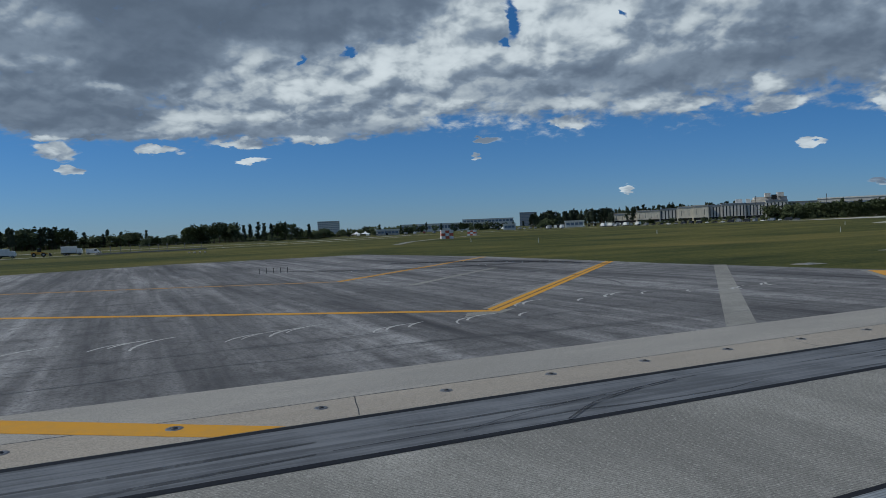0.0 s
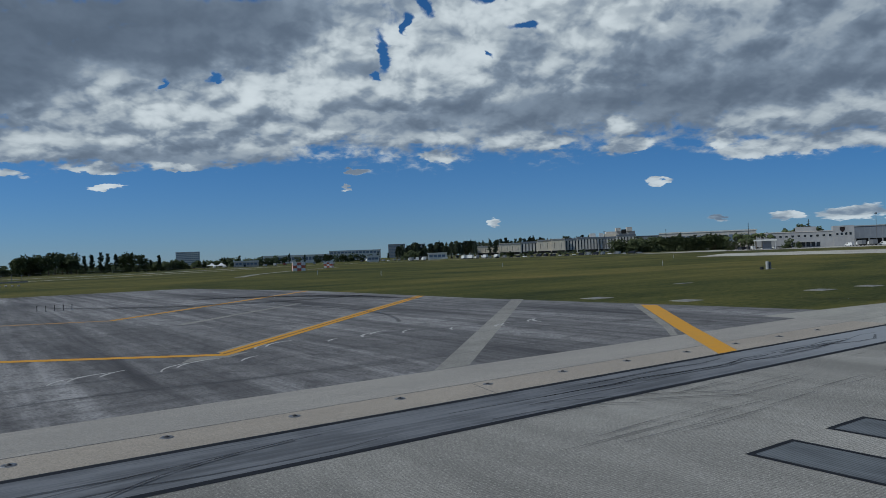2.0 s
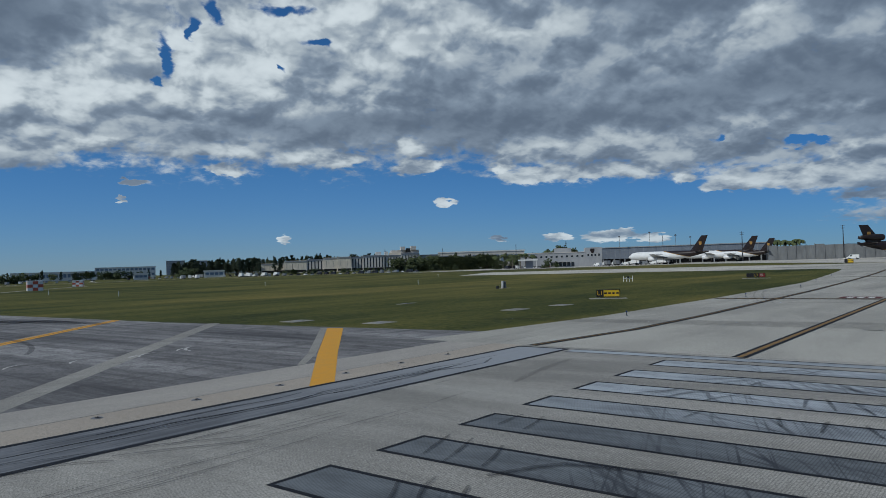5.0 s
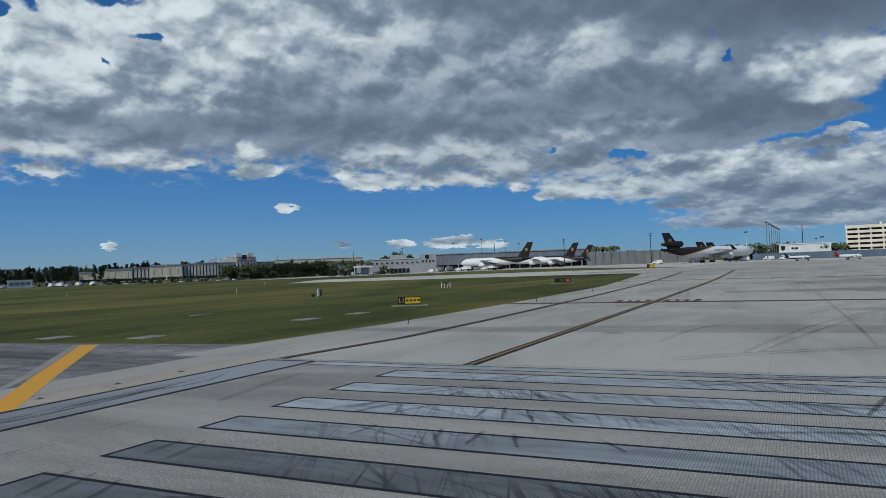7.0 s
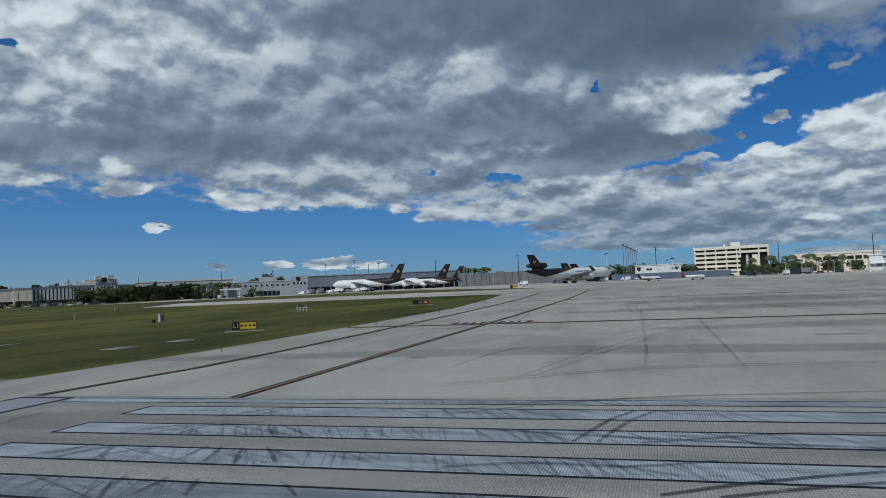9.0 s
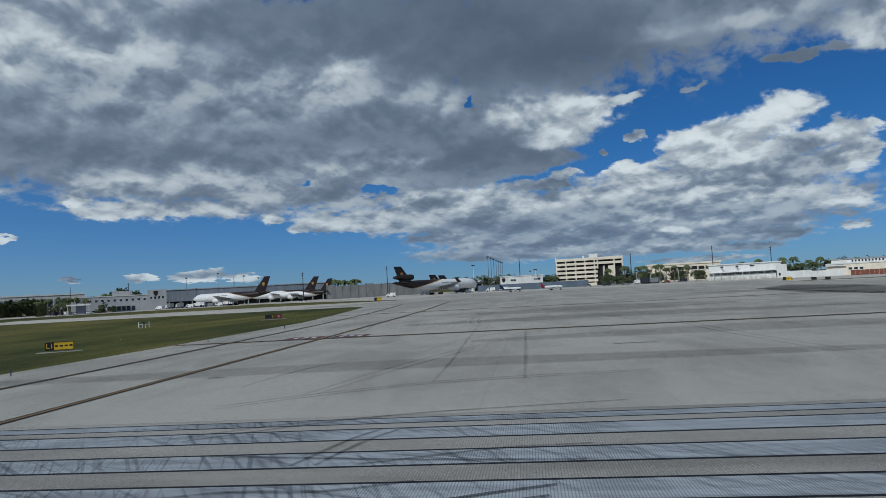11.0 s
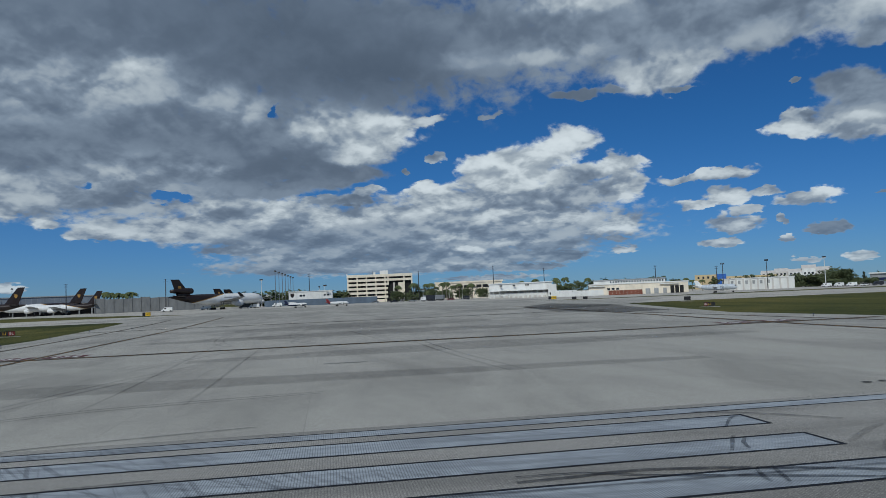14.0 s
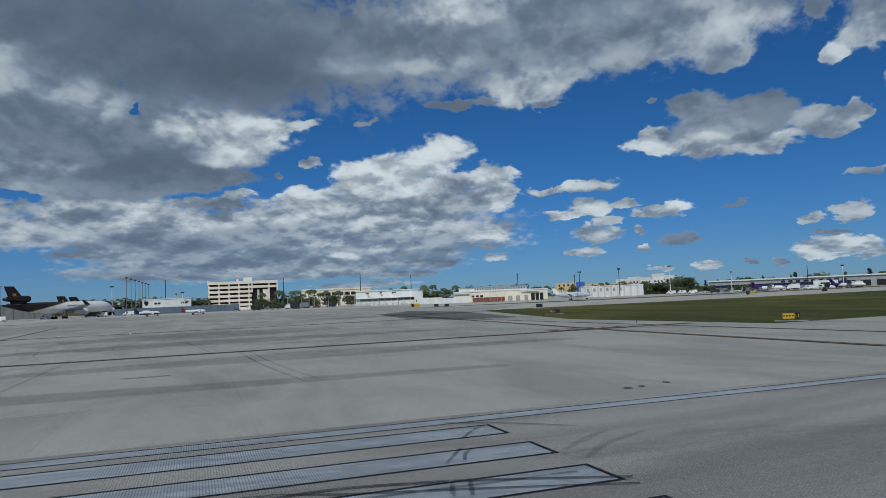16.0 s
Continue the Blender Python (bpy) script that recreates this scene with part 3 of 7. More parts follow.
def rubber(name, strength, stretch=(0.4, 7, 1)):
    """Tyre rubber rubbed on the pavement: dark, broken, thin; the pavement shows through."""
    mat, nt, b = shader(name, 0.75)
    n = Net(nt)
    s = n.noise(n.at((1.1, 1.1, 1)), 1.0, 6, 0.7, 0.5)
    g = n.noise(n.at((11, 11, 11)), 1.0, 4, 0.7)
    b.inputs["Base Color"].default_value = c4(0.028, 0.03, 0.036)
    n.put(b.inputs["Alpha"], n.math("MULTIPLY", n.span(n.math("ADD", n.math("MULTIPLY", s, 0.7), n.math("MULTIPLY", g, 0.3)), 0.30, 0.52), strength))
    return mat


M = {}
M["runway"] = concrete("runway_concrete", (0.435, 0.42, 0.38), (0.215, 0.208, 0.19), grooves=0.28, wear=0.6, along=(0.22, 0.05, 1), lines=0.0)
M["taxi"] = concrete("taxiway_concrete", (0.455, 0.44, 0.39), (0.285, 0.276, 0.247), wear=0.55, along=(0.05, 0.16, 1), lines=0.04)
M["apron"] = concrete("apron_concrete", (0.56, 0.53, 0.465), (0.395, 0.372, 0.33), wear=0.4, along=(0.02, 0.1, 1), lines=0.1)
M["sill"] = concrete("sill_concrete", (0.40, 0.375, 0.335), (0.30, 0.285, 0.26), wear=0.4, along=(0.1, 0.6, 1), lines=0.0)
M["pad"] = asphalt_pad()
M["sill_warm"] = concrete("warm_sill_concrete", (0.41, 0.365, 0.305), (0.33, 0.295, 0.25), wear=0.4, along=(0.1, 0.6, 1), lines=0.0)
M["patch"] = concrete("patch_concrete", (0.34, 0.33, 0.30), (0.22, 0.213, 0.195), wear=0.5, along=(0.5, 0.5, 1), lines=0.0)
M["turf"] = turf("turf")
M["bar"] = paint("bar_paint", (0.17, 0.178, 0.19), (0.115, 0.12, 0.13), 0.8, (0.09, 3.2, 1), dark=(0.055, 0.058, 0.064), fade=(26, 47, (0.27, 0.285, 0.30)))
STRIPES = []
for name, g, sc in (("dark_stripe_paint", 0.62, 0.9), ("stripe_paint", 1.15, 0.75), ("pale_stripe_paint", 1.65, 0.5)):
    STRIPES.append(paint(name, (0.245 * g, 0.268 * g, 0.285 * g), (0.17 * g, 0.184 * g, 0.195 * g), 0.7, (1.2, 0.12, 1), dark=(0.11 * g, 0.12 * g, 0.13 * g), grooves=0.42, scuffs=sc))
M["outline"] = paint("outline_paint", (0.012, 0.013, 0.016), (0.035, 0.037, 0.042), 0.4)
M["yellow"] = paint("yellow_paint", (0.58, 0.285, 0.03), (0.42, 0.25, 0.07), 0.5, (1.5, 1.5, 1))
M["yellow_old"] = paint("old_yellow_paint", (0.24, 0.145, 0.05), (0.11, 0.08, 0.055), 0.7, (2, 2, 1))
M["faded_yellow"] = paint("faded_yellow_paint", (0.42, 0.235, 0.07), (0.26, 0.18, 0.09), 0.7, (1.5, 1.5, 1), dark=(0.16, 0.13, 0.10))
M["white_paint"] = paint("white_paint", (0.55, 0.55, 0.53), (0.33, 0.33, 0.32), 0.5)
M["red_paint"] = paint("red_paint", (0.115, 0.035, 0.033), (0.07, 0.05, 0.05), 0.6)
M["mark"] = rubber("tyre_rubber", 0.42)
M["mark_bold"] = rubber("thick_tyre_rubber", 0.72)
M["mark_faint"] = rubber("faint_tyre_rubber", 0.16)
M["film"] = rubber("rubber_film", 0.32)
M["stain"] = rubber("rubbered_asphalt", 0.42)
M["crack"] = plain("crack_sealer", (0.035, 0.036, 0.04), 0.6)
M["scrape"] = plain("pale_scrape", (0.44, 0.435, 0.42), 0.9, vary=0.2, scale=4)
M["steel"] = plain("weathered_steel", (0.22, 0.22, 0.22), 0.5, 0.7)
M["iron"] = plain("dark_iron", (0.05, 0.05, 0.052), 0.6, 0.4)
M["white"] = plain("white_enamel", (0.78, 0.78, 0.76), 0.45)


# ---- building helpers ----
def mesh_of(bm, name, mat=None, smooth=False):
    me = bpy.data.meshes.new(name)
    bm.to_mesh(me)
    bm.free()
    if mat:
        me.materials.append(mat)
    if smooth:
        me.polygons.foreach_set("use_smooth", [True] * len(me.polygons))
    return me


def part(name, bm, mat, parent=None, label="", smooth=False, m=None):
    me = bm if isinstance(bm, bpy.types.Mesh) else mesh_of(bm, name, mat, smooth)
    ob = new(name, me)
    if parent:
        ob.parent = parent
    if m is not None:
        ob.matrix_basis = m
    if label:
        tagged(ob, label)
    return ob


def thing(name, label, category, m, group="", kind=""):
    ob = new(name)
    ob.empty_display_size = 0.2
    ob.matrix_basis = m
    return tagged(ob, label, category, group, kind)


def box(bm, x0, x1, y0, y1, z0, z1, bevel=0.0):
    vs = [bm.verts.new(p) for p in ((x0, y0, z0), (x1, y0, z0), (x1, y1, z0), (x0, y1, z0), (x0, y0, z1), (x1, y0, z1), (x1, y1, z1), (x0, y1, z1))]
    fs = [bm.faces.new([vs[i] for i in f]) for f in ((3, 2, 1, 0), (4, 5, 6, 7), (0, 1, 5, 4), (1, 2, 6, 5), (2, 3, 7, 6), (3, 0, 4, 7))]
    if bevel:
        edges = list({e for f in fs for e in f.edges})
        bmesh.ops.bevel(bm, geom=edges, offset=bevel, segments=1, affect="EDGES")
    return bm


def block(x0, x1, y0, y1, z0, z1, bevel=0.0):
    return box(bmesh.new(), x0, x1, y0, y1, z0, z1, bevel)


def tube(bm, path, radii, sides=8, cap=True):
    """A round bar along a list of points."""
    rings = []
    path = [Vector(p) for p in path]
    for i, p in enumerate(path):
        d = (path[min(i + 1, len(path) - 1)] - path[max(i - 1, 0)]).normalized()
        side = d.cross(Vector((0, 0, 1)) if abs(d.z) < 0.9 else Vector((0, 1, 0))).normalized()
        over = side.cross(d)
        r = radii[i] if isinstance(radii, (list, tuple)) else radii
        rings.append([bm.verts.new(p + (side * math.cos(a) + over * math.sin(a)) * r) for a in (2 * math.pi * k / sides for k in range(sides))])
    for a, b in zip(rings, rings[1:]):
        for k in range(sides):
            bm.faces.new((a[k], a[(k + 1) % sides], b[(k + 1) % sides], b[k]))
    if cap:
        bm.faces.new(rings[0][::-1])
        bm.faces.new(rings[-1])
    bmesh.ops.recalc_face_normals(bm, faces=bm.faces)
    return bm


def polygon(points, z):
    bm = bmesh.new()
    bm.faces.new([bm.verts.new((*p, z)) for p in points])
    bm.normal_update()
    for f in bm.faces:
        if f.normal.z < 0:
            f.normal_flip()
    return bm


def ribbon(points, width, z, taper=0.0):
    """A flat band along a list of (u, w) points."""
    bm = bmesh.new()
    pts = [Vector((*p, 0)) for p in points]
    rows = []
    for i, p in enumerate(pts):
        d = (pts[min(i + 1, len(pts) - 1)] - pts[max(i - 1, 0)]).normalized()
        s = Vector((-d.y, d.x, 0))
        k = i / (len(pts) - 1)
        wd = width * (1 - taper * abs(2 * k - 1))
        rows.append((bm.verts.new(p + s * wd / 2 + Vector((0, 0, z))), bm.verts.new(p - s * wd / 2 + Vector((0, 0, z)))))
    for a, b in zip(rows, rows[1:]):
        bm.faces.new((a[1], b[1], b[0], a[0]))
    return bm


def drape(bm, up):
    """Lay a sheet, drawn in (u, w), on the ground."""
    for vt in bm.verts:
        p = ROT @ Vector((vt.co.x, vt.co.y, 0))
        vt.co.z = ground_z(p.x, p.y) + up
    return bm


def sheet(points, step, up):
    """A convex area of the plan, cut into squares and laid on the ground."""
    bm = polygon(points, 0)
    bmesh.ops.triangulate(bm, faces=bm.faces[:])
    us, ws = [p[0] for p in points], [p[1] for p in points]
    for lo, hi, n in ((min(us), max(us), (1, 0, 0)), (min(ws), max(ws), (0, 1, 0))):
        k = math.ceil(lo / step) * step
        while k < hi:
            bmesh.ops.bisect_plane(bm, geom=bm.verts[:] + bm.edges[:] + bm.faces[:], plane_co=tuple(k * a for a in n), plane_no=n)
            k += step
    return drape(bm, up)


# ---- ground, runway, taxiways and apron ----
def build_ground():
    edges = [-4000, -2500, -1600, -1100, -800] + list(range(-600, 901, 20)) + [1100, 1500, 2200, 3200, 4000]
    bm = bmesh.new()
    grid = [[bm.verts.new((u, w, 0)) for w in edges] for u in edges]
    for i in range(len(edges) - 1):
        for j in range(len(edges) - 1):
            bm.faces.new((grid[i][j], grid[i + 1][j], grid[i + 1][j + 1], grid[i][j + 1]))
    drape(bm, 0.0)
    tagged(part("ground", bm, M["turf"], m=ROT), "mown green and straw-coloured airfield grass", "ground", kind="structure")


def setting(name, bm, mat, label, category):
    return tagged(part(name, bm, mat, m=ROT), label, category, kind="structure")


build_ground()
R0, R1 = -12.2, 50.0            # the runway's edges
runway = setting("runway", polygon([(R0 - 8, -700), (R1 + 1, -700), (R1 + 1, 17.6), (R0 - 8, 17.6)], 0.012), M["runway"], "grooved pale concrete runway with worn markings", "runway")
sill = setting("pavement_1", polygon([(R0 - 8, 17.6), (56.4, 17.6), (56.4, 23.1), (R0 - 8, 23.1)], 0.012), M["sill"], "clean pale concrete strip behind the runway threshold", "pavement")
pad = setting("pavement_2", polygon([(R0 - 8, 23.1), (57.5, 22.4), (53.6, 60), (52.5, 100), (45, 139), (8, 141), (-19, 130), (-23, 80)], 0.010), M["pad"], "streaked grey asphalt blast pad with yellow chevrons", "pavement")
taxiway = setting("taxiway_1", sheet([(51, -93), (76, -92.5), (132, -88), (214, -106), (262, -106), (262, 36), (222, 31), (150, 24), (101, 23), (73, 23.2), (51, 25.5)], 20, 0.014), M["taxi"], "wide pale concrete taxiway joining the runway", "taxiway")
taxi_shoulder = setting("taxiway_2", sheet([(51, -600), (51, -93), (90, -91), (90, -600)], 20, 0.010), M["taxi"], "pale concrete shoulder beside the runway", "taxiway")
parallel = setting("taxiway_3", sheet([(216, -700), (219, -106), (241, 33), (243, 170), (292, 190), (300, -106), (306, -700)], 20, 0.022), M["apron"], "long pale concrete taxiway parallel to the runway", "taxiway")
fillet = setting("pavement_3", sheet([(236, 33), (262, 60), (292, 30), (360, 20), (360, -118), (292, -118), (262, -140), (214, -106)], 20, 0.030), M["taxi"], "stained concrete where the taxiways meet", "pavement")
apron = setting("apron", sheet([(335, -420), (330, -260), (312, -130), (300, 31), (388, 130), (388, 330), (640, 330), (640, -520), (335, -520)], 20, 0.018), M["apron"], "bright concrete parking apron for cargo aircraft", "apron")


# ---- painted markings ----
def arc(cx, cy, r, a0, a1, n=24):
    return [(cx + r * math.cos(radians(a0 + (a1 - a0) * k / n)), cy + r * math.sin(radians(a0 + (a1 - a0) * k / n))) for k in range(n + 1)]


def frame_of(u0, u1, w0, w1, t, z):
    """A rectangular outline of width t, outside the given rectangle."""
    bm = bmesh.new()
    for a in ((u0 - t, u1 + t, w1, w1 + t), (u0 - t, u1 + t, w0 - t, w0), (u0 - t, u0, w0, w1), (u1, u1 + t, w0, w1)):
        bm.faces.new([bm.verts.new((p[0], p[1], z)) for p in ((a[0], a[2]), (a[1], a[2]), (a[1], a[3]), (a[0], a[3]))])
    return bm


def rect(u0, u1, w0, w1, z):
    return polygon([(u0, w0), (u1, w0), (u1, w1), (u0, w1)], z)


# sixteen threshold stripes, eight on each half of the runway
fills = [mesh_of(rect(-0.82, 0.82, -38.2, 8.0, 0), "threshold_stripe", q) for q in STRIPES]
rim = mesh_of(frame_of(-0.82, 0.82, -38.2, 8.0, 0.15, 0.003), "outline", M["outline"])
for side in (-1, 1):
    for k in range(8):
        u = MID + side * (4.1 + 3.49 * k)
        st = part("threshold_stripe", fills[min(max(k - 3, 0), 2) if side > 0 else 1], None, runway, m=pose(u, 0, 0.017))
        part("outline", rim, None, st, "black painted outline")
bar = part("threshold_bar", rect(R0 + 0.3, R1 + 0.2, 14.45, 17.3, 0.017), M["bar"], runway, "rubber-streaked grey-blue threshold bar")
part("outline", frame_of(R0 + 0.3, R1 + 0.2, 14.45, 17.3, 0.28, 0.019), M["outline"], bar, "black painted outline")
for u in (-12.0, 49.35):
    edge = part("edge_line", rect(u, u + 0.9, -600, 13.9, 0.016), STRIPES[2], runway, "pale edge line with black borders")
    part("outline", rect(u - 0.12, u, -600, 13.9, 0.018), M["outline"], edge)
    part("outline", rect(u + 0.9, u + 1.02, -600, 13.9, 0.018), M["outline"], edge)

# chevrons on the blast pad: arms at 45 degrees from the centre line
def chevron_arm(apex, side, start, end, wide, mat, name, z, off=0.0):
    k = side
    d0, d1 = start, end
    pts = [(MID + k * d0, apex + d0 + off), (MID + k * d1, apex + d1 + off), (MID + k * d1, apex + d1 + wide * 1.414 + off), (MID + k * d0, apex + d0 + wide * 1.414 + off)]
    return part(name, polygon(pts, z), mat, pad)


for apex, d0, ends, lean in ((1.1, 16.2, (24, 36.6), 0.74), (34.9, 0.0, (36, 34.3), 0.71), (66.0, 0.0, (36, 33.0), 0.47)):
    # on this side the pad falls away, and the arms lie flatter
    if d0:
        part("chevron_arm", polygon([(3.5, 17.62), (-5.6, 24.3), (-5.6, 22.8), (1.75, 17.62)], 0.0185), M["yellow"], pad)
    else:
        end = MID - ends[0]
        part("chevron_arm", polygon([(MID, apex), (end, apex + ends[0] * lean), (end, apex + ends[0] * lean + 1.1), (MID, apex + 0.9)], 0.018), M["yellow" if apex < 50 else "faded_yellow"], pad)
    thin = 1.0 if apex < 50 else 0.85
    if d0:
        part("chevron_arm", polygon([(34.9, 17.62), (36.3, 17.62), (43.5, 25.2), (55.3, 37.3), (54.8, 38.6), (42.8, 26.1)], 0.0185), M["yellow"], pad)
        part("scraped_edge", polygon([(39.4, 23.15), (42.9, 26.3), (54.9, 38.7), (54.6, 39.2), (42.5, 26.6), (39.0, 23.3)], 0.0145), M["patch"], pad)
    else:
        chevron_arm(apex, 1, d0, ends[1], thin, M["yellow"], "chevron_arm", 0.018)
        chevron_arm(apex, 1, d0, ends[1], 0.4, M["patch"], "scraped_edge", 0.0145, thin * 1.414 - 0.1)
    if apex > 20:
        part("chevron_border", polygon([(MID + d0, apex + d0 + 0.6), (MID + ends[1], apex + ends[1] + 0.6), (MID + ends[1], apex + ends[1] + 0.85), (MID + d0, apex + d0 + 0.85)], 0.0205), M["yellow_old"], pad)
part("concrete_patch", polygon([(23.7, 23.2), (25.5, 23.2), (54.9, 53.5), (54.2, 54.5)], 0.0135), M["patch"], pad, "pale concrete repair strip")
part("concrete_patch", polygon([(16.4, 34.0), (18.8, 34.3), (20.4, 35.6), (17.2, 35.4)], 0.0135), M["patch"], pad, "pale patch at the chevron's point")
part("concrete_patch", polygon([(22.0, 56.8), (22.5, 56.2), (39.0, 71.7), (38.5, 72.3)], 0.0135), M["patch"], pad, "faint pale repair strip")

rng = random.Random(4)
for k in range(18):                 # pale crescents left by turning tyres
    u = -8.0 + 2.9 * k + rng.uniform(-0.7, 0.7)
    w = 33.5 - 0.10 * (u + 7) + rng.uniform(-0.9, 0.9) + (5.5 if u > 21 else 0)
    size = rng.uniform(1.7, 2.6) if u > 10 else rng.uniform(2.4, 4.2)
    for j in range(rng.choice((1, 2, 2))):
        a0 = rng.uniform(150, 180)
        part("pale_scrape", ribbon(arc(u + j * 0.75, w + 0.3 * j, size, a0, a0 - rng.uniform(40, 75), 14), rng.uniform(0.14, 0.24), 0.0165, 0.5), M["scrape"], pad)


def wander(points, amount, step, r):
    out = []
    for a, b in zip(points, points[1:]):
        n = max(int(math.dist(a, b) / step), 1)
        for k in range(n):
            out.append((a[0] + (b[0] - a[0]) * k / n + r.uniform(-amount, amount), a[1] + (b[1] - a[1]) * k / n + r.uniform(-amount, amount)))
    return out + [points[-1]]


for pts in ([(-18, 30.2), (4, 30.8), (22, 32.0), (36, 33.5), (54, 38)], [(-10, 26), (10, 27.5), (30, 26.5)], [(20, 48), (48, 46)]):
    part("sealed_crack", ribbon(wander(pts, 0.22, 2.2, rng), 0.045, 0.0158), M["crack"], pad)
part("concrete_strip", rect(R0 - 8, 56.4, 17.62, 19.73, 0.0138), M["sill_warm"], sill, "warm buff strip beside the threshold bar")
part("joint", ribbon(wander([(R0 - 8, 19.75), (56, 19.75)], 0.015, 3, rng), 0.045, 0.0155), M["crack"], sill)
for u in (-4.2, 5.4, 22.5, 41.0):
    part("joint", ribbon(wander([(u, 17.7), (u + 0.5, 19.7)], 0.02, 0.6, rng), 0.03, 0.0155), M["crack"], sill)

for cu, cw, r, wide, a0, a1 in ((28, 74, 21, 4.5, -15, 75), (20, 70, 30, 3.0, -10, 60), (42, 104, 26, 3.5, 200, 290), (8, 58, 30, 0.6, -30, 60)):
    part("tyre_mark", ribbon(arc(cu, cw, r, a0, a1, 40), wide, 0.0172 + 0.0001 * r, 0.5), M["film"], pad, "dark looping rubber mark")

# taxiway centre lines: worn yellow between black borders
def taxi_line(points, wide, border, z, name, core=True, owner=None):
    owner = owner or taxiway
    base = part(name, drape(ribbon(points, wide + 2 * border, 0), z), M["outline"], owner, "black painted border")
    if core:
        part("yellow_line", drape(ribbon(points, wide, 0), z + 0.006), M["yellow_old"], base, "worn ochre line")
    return base


def dense(points, step=8.0):
    return wander(points, 0.0, step, rng)


taxi_line(dense([(50.6, 5.4), (104, 5.6), (180, 6.6), (250, 8.0)]), 0.28, 0.22, 0.030, "centre_line")
taxi_line(dense([(51.0, 17.0), (62, 15.6), (75, 15.4), (120, 16.4), (205, 20.0), (244, 22)]), 0.14, 0.28, 0.030, "edge_marking")
taxi_line(dense([(51.5, -73.4), (95, -74), (140, -77), (190, -79), (236, -79)]), 0.4, 0.35, 0.030, "centre_line")
taxi_line(dense([(60, -86), (95, -83.5), (150, -80.5), (200, -79.5)]), 0.2, 0.3, 0.030, "edge_marking")
taxi_line(dense([(177.5, 27), (178.5, 0), (176, -40), (175, -84)]), 0.3, 0.7, 0.030, "holding_line")
hold = part("holding_line", drape(rect(99.6, 101.1, -88, 22.6, 0), 0.030), M["outline"], taxiway, "black and yellow holding position line")
dash_me = mesh_of(rect(99.75, 100.1, -0.4, 0.4, 0.0365), "dash", M["yellow_old"])
for k in range(110):
    part("dash", dash_me, None, hold, m=pose(0, -87.3 + k, 0))
part("yellow_line", rect(100.6, 100.72, -88, 22.6, 0.0365), M["yellow_old"], hold)
for w in (2.9, 8.3, -71.2, -76.9):
    red = part("red_panel", rect(101.6, 105.0, w - 2.0, w + 2.0, 0.031), M["red_paint"], taxiway, "worn dark red painted holding sign")
    for k in (-1.0, 0.0, 1.0):
        part("white_bar", rect(102.3, 104.3, w + k - 0.3, w + k + 0.3, 0.036), M["white_paint"], red)

# tyre marks: arcs from the taxiway on to the runway; rubber shows strongly on the paint and faintly on the bare concrete
marks = random.Random(11)


def on_stripe(u, w):
    k = (abs(u - MID) - 4.1) / 3.49
    return -38 < w < 8 and -0.2 < k < 7.2 and abs(k - round(k)) < 0.235


def tyre_mark(points, width, z, owner, strong=True, taper=0.4, lift=False, bold=False):
    pts = dense(points, 0.7)
    run, state = [pts[0]], on_stripe(*pts[0])
    runs = []
    for q in pts[1:]:
        run.append(q)
        if on_stripe(*q) != state:
            runs.append((state, run))
            run, state = [q], not state
    runs.append((state, run))
    for st, r in runs:
        if len(r) > 2 and (st or bold or not strong):
            bm = ribbon(r, width * (0.85 if st else 0.8), z, 0.0 if len(runs) > 1 else taper)
            part("tyre_mark", drape(bm, z) if lift else bm, M["mark"] if bold or (st and strong) else M["mark_faint"], owner)


def curve(points, step):
    """A smooth line through the points."""
    pts = [Vector((*p, 0)) for p in points]
    pts = [pts[0] * 2 - pts[1]] + pts + [pts[-1] * 2 - pts[-2]]
    out = []
    for a, b, c, d in zip(pts, pts[1:], pts[2:], pts[3:]):
        n = max(int((c - b).length / step), 2)
        for k in range(n):
            t = k / n
            q = 0.5 * (2 * b + (c - a) * t + (2 * a - 5 * b + 4 * c - d) * t * t + (3 * b - a - 3 * c + d) * t ** 3)
            out.append((q.x, q.y))
    return out + [tuple(points[-1])]


laid = [0]


def lay_marks(mat, lines):
    """Rubber left by turning aircraft: width, and the way across runway and taxiway."""
    for wide, pts in lines:
        laid[0] += 1
        far = max(p[0] for p in pts) > 75
        bm = ribbon(curve(pts, 3.0 if far else 0.6), wide, 0, 0.35)
        part("tyre_mark", drape(bm, 0.0400 + 0.00025 * laid[0]), mat, taxiway if pts[0][0] > 51 else runway)


lay_marks(M["mark_faint"], [
    (0.3, [(57.2, -6.3), (66.9, -8.3), (76.5, -11.0), (86.1, -14.8)]),
    (0.3, [(57.4, -7.0), (67.2, -9.4), (79.8, -13.0)]),
    (0.35, [(61.1, -1.6), (68.8, -2.6), (74.8, -4.8)]),
    (0.28, [(60.4, -12.2), (73.4, -12.0), (119.8, -10.6)]),
    (0.28, [(60.1, -16.9), (70.1, -16.9), (100.8, -16.7)]),
    (0.22, [(148.2, -9.0), (134.4, -8.7), (125.0, -8.8), (115.6, -9.8), (109.0, -11.5), (104.0, -14.0)])])
lay_marks(M["mark_faint"], [
    (0.22, [(137.5, -9.6), (124.3, -9.9), (116.9, -10.7), (106.6, -13.1)]),
    (0.22, [(144.7, -18.2), (122.7, -18.4), (113.0, -20.1)]),
    (0.4, [(39.7, 10.8), (42.8, 11.6), (47.0, 12.2)]),
    (0.3, [(43.2, -38.6), (44.6, -40.4), (45.1, -41.3)]),
    (0.3, [(41.9, -38.6), (43.3, -40.1), (44.4, -42.2)])])
